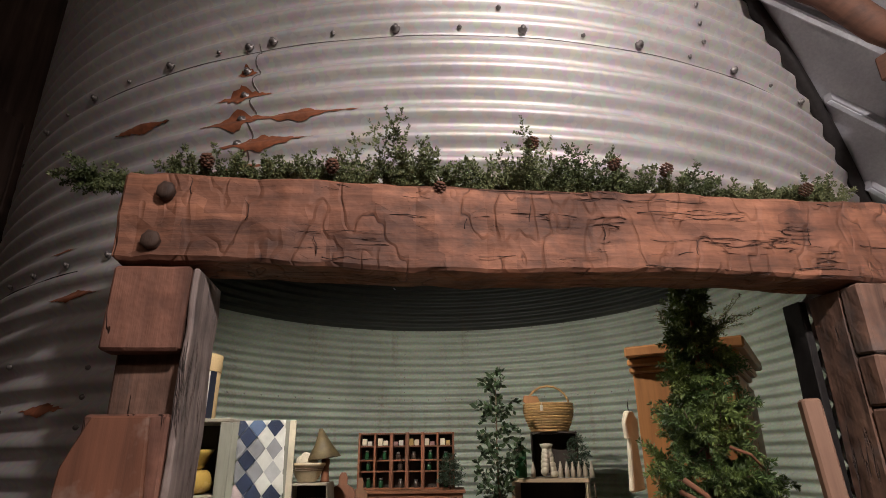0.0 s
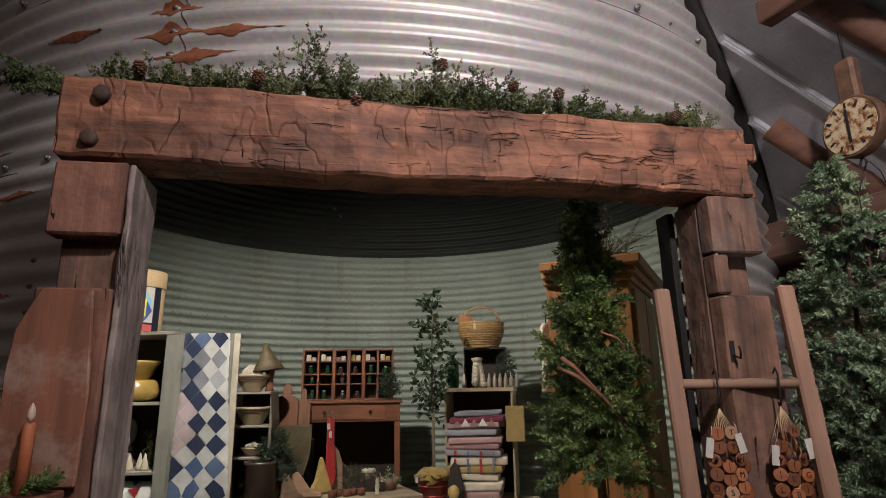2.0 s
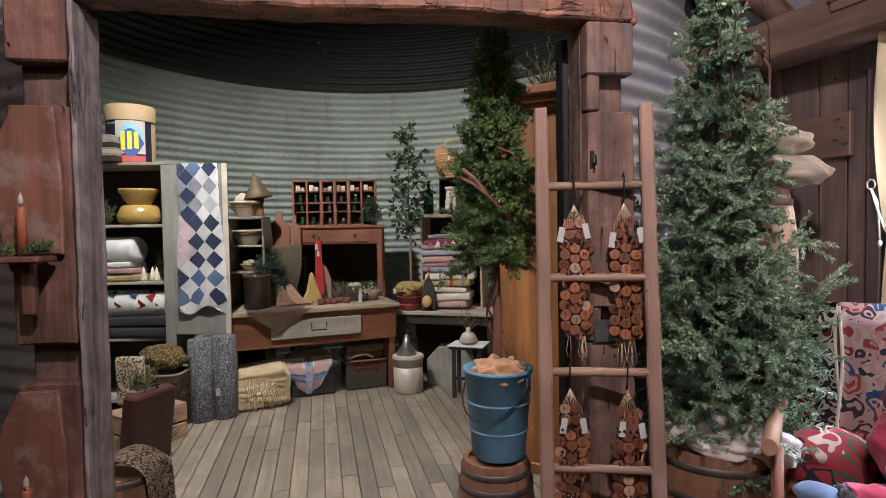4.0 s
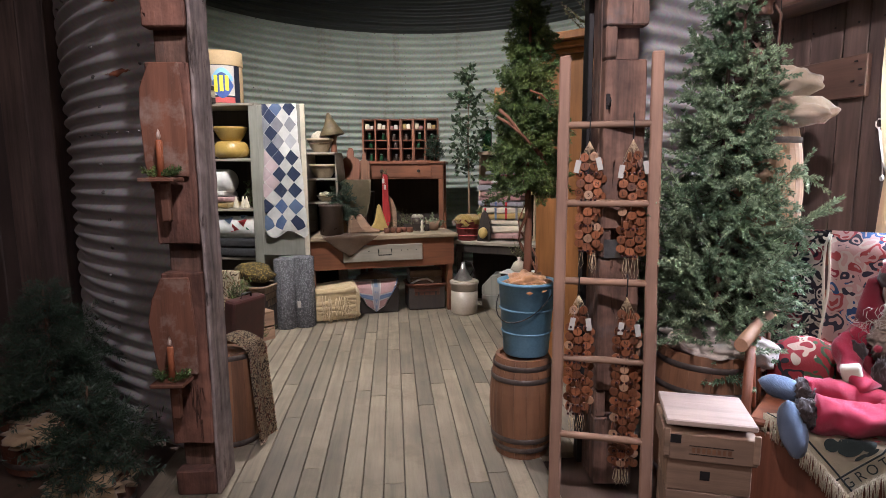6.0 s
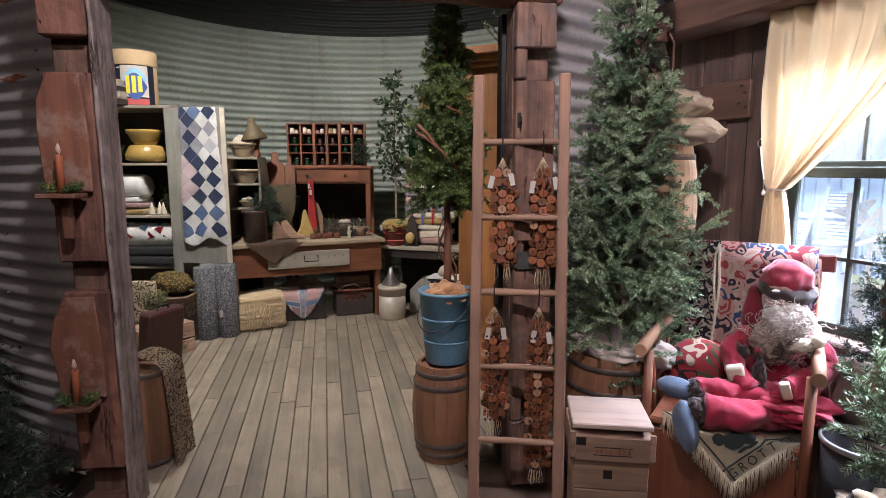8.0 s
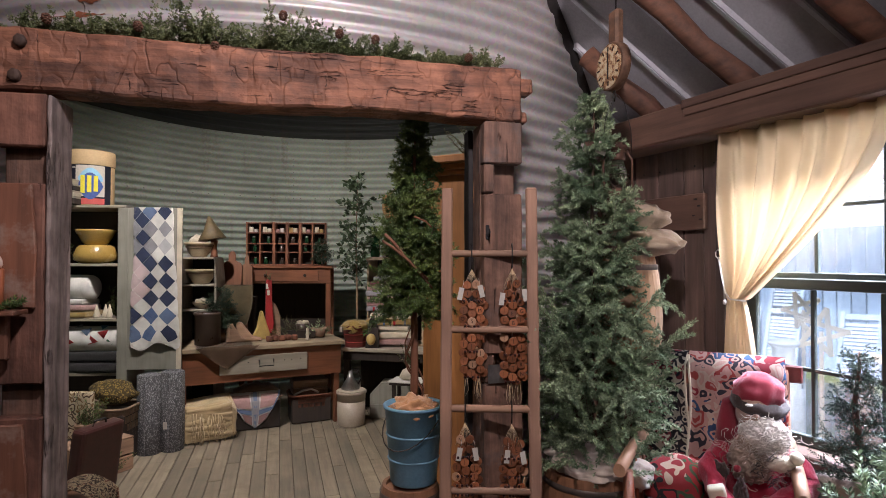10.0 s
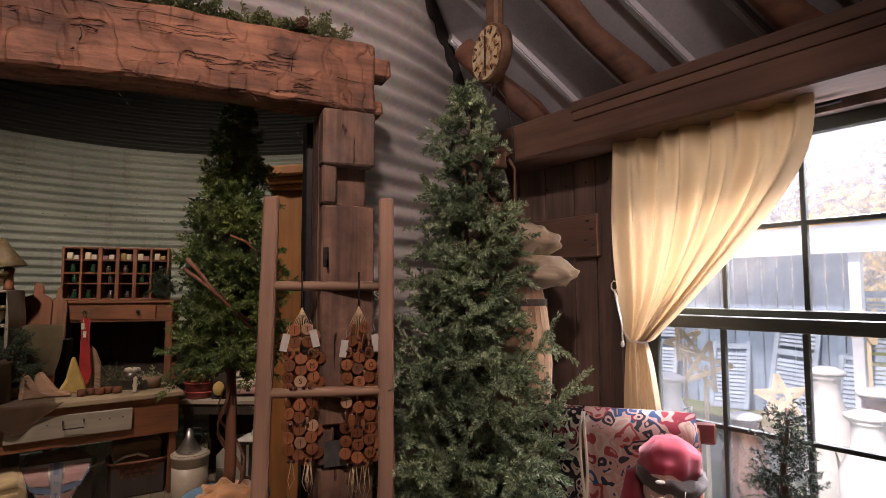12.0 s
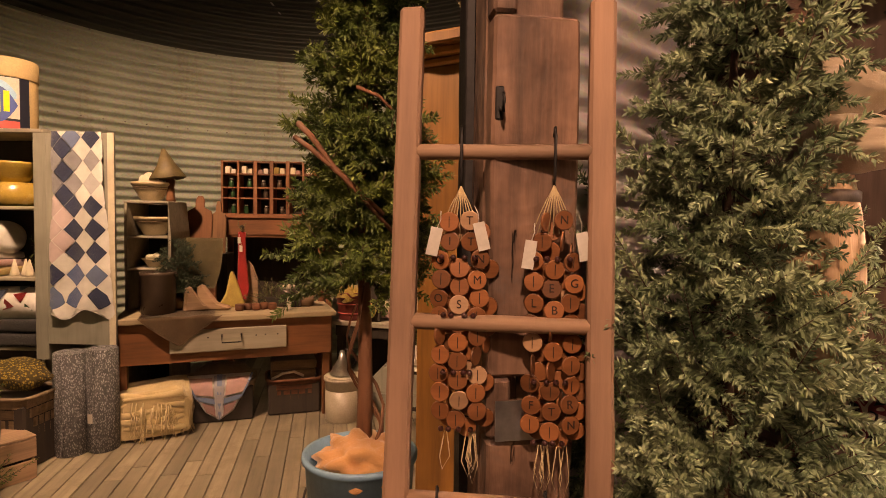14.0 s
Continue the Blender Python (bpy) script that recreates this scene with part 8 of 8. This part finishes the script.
# ---- by the window ----
box_w = thing("plant_stand", pose(2.86, 0.46, 0, 0, 0, -65), "dark wooden stand before the window", "stand")
part("top", bx(-0.15, -0.15, 0.44, 0.15, 0.15, 0.47, 0.004), M_TRIM, box_w)
for x in (-0.13, 0.1):
    for y in (-0.13, 0.1):
        part("leg", bx(x, y, 0, x + 0.03, y + 0.03, 0.439, 0.003), M_TRIM, box_w)
M_WRAP = cloth("dull brown burlap", (0.22, 0.16, 0.115), 160)
pot_w = thing("wrapped_pot", pose(2.86, 0.46, 0.471), "burlap-wrapped pot under the small tree", "pot")
part("burlap", rough(lathe([(0.09, 0), (0.12, 0.02), (0.135, 0.14), (0.115, 0.2), (0.13, 0.23), (0.07, 0.235), (0.02, 0.235)], 40), 0.026, 11, 4), M_WRAP, pot_w)
cask("tub", pose(2.66, 0.0, 0), 0.40, 0.15, 0.155, "black tub holding a spruce sapling", hoops=(0.15, 0.85), mat=M_DARKBOX, category="tub")
ob = thing("burlap_wrap", pose(2.66, 0.0, 0.38), "tan burlap folded round the sapling", "burlap")
part("burlap", blob(0.15, 0.15, 0.05, 0.5, 3.5, 8, 4), M_BURLAP, ob)
pb = thing("dark_bucket", pose(2.70, 0.26, 0), "dark bucket with a pale worn rim", "bucket")
part("body", lathe([(0.1, 0), (0.105, 0.01), (0.125, 0.5), (0.115, 0.5), (0.095, 0.02)], 28), M_IRON, pb)
part("rim", lathe([(0.125, 0.49), (0.131, 0.495), (0.131, 0.51), (0.122, 0.512), (0.118, 0.495)], 28, False), M_TIN, pb, "pale worn rim")

# ---- outdoors ----
n = Nodes("autumn lawn and gravel")
w_ = n.coords(vary=False)
patch = n.noise(w_, 0.35, 5.0)
col = n.ramp(patch, [(0.35, (0.10, 0.14, 0.04)), (0.5, (0.16, 0.17, 0.06)), (0.62, (0.30, 0.26, 0.18))])
M_LAWN = n.done(n.mix(0.5, col, n.ramp(n.noise(w_, 18.0, 4.0), [(0.3, (0.6, 0.6, 0.6)), (0.7, (1.2, 1.2, 1.2))]), "MULTIPLY"), 0.95, 0.0, n.noise(w_, 30.0, 4.0), 0.5, 0.03)
gm = bmesh.new()
bmesh.ops.create_grid(gm, x_segments=8, y_segments=8, size=1500)
ground = solid("ground", gm, M_LAWN, pose(0, 0, -0.2), "autumn lawn and pale gravel outside the barn", "ground", kind="structure")
M_FASCIA = wood("pale blue-grey painted fascia", (0.60, 0.68, 0.76), along=0, dark=0.88, light=1.06, rough_=0.6, strength=0.1)
M_BLUEWALL = wood("faded slate-blue shed board", (0.20, 0.29, 0.40), along=2, dark=0.75, light=1.15)
M_SHUTTER = wood("faded blue shutter paint", (0.30, 0.40, 0.50), along=2, dark=0.8, light=1.12)
M_SHEDROOF = plain("pale grey shed roof", (0.45, 0.5, 0.56), 0.6, 0.2, 0.1, 2.0)
shed = thing("shed", WALL @ pose(0, 6.0, -0.2), "open-sided blue shed with flat pale roof outdoors", "shed")
part("roof", bx(-8.0, 0.03, 2.41, 3.4, 3.4, 2.5), M_SHEDROOF, shed)
part("fascia", bx(-8.02, 0.0, 2.14, 3.42, 0.029, 2.42, 0.006), M_FASCIA, shed)
for k in range(34):
    part("wall_board", bx(-8.0 + 0.2 * k, 0.55, 0, -7.815 + 0.2 * k, 0.58, 2.4, 0.004), M_BLUEWALL, shed)
for x in (-1.2, 1.0, 3.2):
    part("post", bx(x, 0.1, 0, x + 0.12, 0.22, 2.4, 0.006), M_FASCIA, shed)
for k, (x, y, lean) in enumerate(((-1.5, 6.3, 16), (-2.3, 6.25, 12), (-3.1, 6.3, 15), (-4.2, 6.25, 13), (-5.0, 6.3, 15))):
    sh = thing("shutter", WALL @ pose(x, y, -0.2, -lean, 4 * math.sin(k * 2.0), 0), "faded blue louvred shutter leaning on shed", "shutter", "shutters")
    for q in (0.0, 0.5):
        part("stile", bx(q, 0, 0, q + 0.06, 0.035, 1.75, 0.004), M_SHUTTER, sh)
    for z in (0.0, 0.85, 1.67):
        part("rail", bx(0.061, 0.002, z, 0.499, 0.033, z + 0.08, 0.003), M_SHUTTER, sh)
    for j in range(28):
        z = 0.1 + 0.055 * j
        if abs(z - 0.87) > 0.06 and z < 1.64:
            part("louvre", bx(0.061, 0.006, 0, 0.499, 0.012, 0.05), M_SHUTTER, sh, at=pose(0, 0.008, z, -28))
porch = thing("porch_beam", WALL @ pose(0, 2.0, 0), "pale blue-grey painted porch beam on two posts", "beam")
part("beam", bx(-5.0, 0.0, 2.38, 5.0, 0.12, 2.53, 0.006), M_FASCIA, porch)
for x in (-4.9, 4.7):
    part("post", bx(x, 0.0, -0.2, x + 0.12, 0.12, 2.379, 0.006), M_FASCIA, porch)
M_RAWWOOD = wood("pale raw lath", (0.70, 0.60, 0.42), along=0, dark=0.85, light=1.08)
for x, y, z, r, turn in ((-1.10, 2.6, 0.88, 0.20, 14), (-0.525, 2.6, 0.71, 0.16, -8), (-0.36, 3.9, 1.18, 0.14, 20), (-1.75, 3.4, 0.98, 0.18, -20)):
    star = thing("wooden_star", WALL @ pose(x, y, -0.2, 0, 0, 20), "five-pointed star of pale raw laths on stake", "star", "lath stars")
    part("stake", bx(-0.015, 0.04, 0, 0.015, 0.065, z + 0.2, 0.003), M_RAWWOOD, star)
    tips = [(r * math.sin(radians(turn + 72 * k)), r * math.cos(radians(turn + 72 * k))) for k in range(5)]
    for k in range(5):
        p, q = tips[k], tips[(k + 2) % 5]
        long = math.hypot(q[0] - p[0], q[1] - p[1])
        part("lath", bx(-long / 2 - 0.012, 0.0, -0.02, long / 2 + 0.012, 0.009, 0.02, 0.002), M_RAWWOOD, star, at=pose((p[0] + q[0]) / 2, 0.006 * (k % 3), z + 0.2 + (p[1] + q[1]) / 2, 0, -math.degrees(math.atan2(q[1] - p[1], q[0] - p[0])), 0))
M_CANWHITE = plain("white enamel can", (0.68, 0.68, 0.66), 0.45, 0, 0.15, 8)
for k, (s, d, h) in enumerate(((-0.06, 3.0, 1.0), (-0.37, 3.0, 1.12), (0.62, 2.5, 0.8), (0.13, 2.2, 0.98), (-0.75, 2.5, 0.78), (-1.35, 2.5, 1.0))):
    mc = thing("milk_can", WALL @ pose(s, d, -0.2), "old milk can with lid standing outdoors", "milk can", "milk cans")
    part("body", lathe([(0.15, 0), (0.16, 0.01), (0.16, h * 0.62), (0.09, h * 0.8), (0.09, h * 0.92), (0.12, h * 0.95)], 24), M_CANWHITE if k % 2 else M_RUSTTIN, mc)
    part("lid", lathe([(0.125, h * 0.951), (0.125, h * 0.975), (0.06, h), (0.02, h)], 24), M_CANWHITE, mc)
    for s_ in (-1, 1):
        part("handle", tube([(s_ * 0.11, 0, h * 0.72), (s_ * 0.19, 0, h * 0.76), (s_ * 0.17, 0, h * 0.66), (s_ * 0.158, 0, h * 0.6)], 0.01, 6), M_TIN, mc)
M_YLEAF = foliage("yellow autumn leaves", (0.50, 0.30, 0.04), (0.60, 0.40, 0.07))
M_OLEAF = foliage("russet autumn leaves", (0.22, 0.11, 0.05), (0.36, 0.22, 0.12))


def broad_tree(at, h, r, seed, mat_, txt):
    ob = thing("autumn_tree", at, txt, "tree", "autumn trees")
    rs = np.random.RandomState(seed)
    part("trunk", tube([(0, 0, 0), (0.05, 0.02, h * 0.25), (-0.05, 0.06, h * 0.5), (0.04, 0, h * 0.8)], h * 0.028, 8, 0.25), M_BARK, ob)
    limbs = bmesh.new()
    centres = []
    for k in range(16):
        an, z0 = rs.rand() * 6.283, h * (0.28 + 0.4 * rs.rand())
        e = (r * math.cos(an) * (0.5 + 0.5 * rs.rand()), r * math.sin(an) * (0.5 + 0.5 * rs.rand()), z0 + h * 0.22 * (0.4 + rs.rand()))
        tube([(0, 0, z0), (e[0] * 0.5, e[1] * 0.5, (z0 + e[2]) / 2 + 0.1), e], h * 0.009, 5, 0.3, limbs)
        centres.append(e)
    part("limbs", limbs, M_BARK, ob)
    n_ = 5200
    c = np.array(centres)[rs.randint(0, 16, n_)]
    p = c + rs.normal(size=(n_, 3)) * r * 0.24
    d1, d2 = rs.normal(size=(n_, 3)) * 0.09, rs.normal(size=(n_, 3)) * 0.09
    v = np.stack([p, p + d1, p + d1 + d2, p + d2], 1).reshape(-1, 3)
    part("leaves", from_arrays("leaves", v, np.arange(n_ * 4).reshape(n_, 4), mat_), None, ob)


broad_tree(WALL @ pose(-5.4, 20, -0.2), 4.6, 2.2, 1, M_YLEAF, "yellow-leaved autumn tree on the lawn")
broad_tree(WALL @ pose(-3.2, 24, -0.2), 5.4, 2.8, 2, M_YLEAF, "golden autumn tree at the lawn's edge")
broad_tree(WALL @ pose(-9.5, 24, -0.2), 8.0, 4.0, 3, M_OLEAF, "russet autumn tree behind the shed")
broad_tree(WALL @ pose(-5.5, 31, -0.2), 9.0, 4.5, 4, M_OLEAF, "tall russet tree behind the shed roof")
broad_tree(WALL @ pose(1.5, 30, -0.2), 7.0, 4.0, 5, M_OLEAF, "bare-looking russet tree far on the lawn")


# ---- small iron things on the posts and wall ----
hk = thing("iron_hook", DOOR @ pose(1.585, -0.004, 1.60), "small black iron hook on the post", "hook")
part("plate", bx(-0.008, -0.004, -0.03, 0.008, 0.004, 0.03, 0.002), M_IRON, hk)
part("hook", tube([(0, -0.004, -0.01), (0, -0.03, -0.02), (0, -0.034, 0.0), (0, -0.028, 0.012)], 0.003, 6), M_IRON, hk)
scrap = thing("tin_scrap", DOOR @ pose(1.655, -0.014, 0.985), "bent grey tin patch nailed on the post", "tin patch")
part("tin", rough(bx(-0.07, -0.002, 0, 0.03, 0.001, 0.075), 0.003, 12, 3), M_TIN, scrap)
for k in range(9):
    s_ = 1.3 + 0.55 * k
    nail = part("nail", lathe([(0.005, 0), (0.004, 0.003)], 8), M_IRON, wall_east, at=pose(-0.03 - 0.11 * k, -0.0005, 1.95, 90))
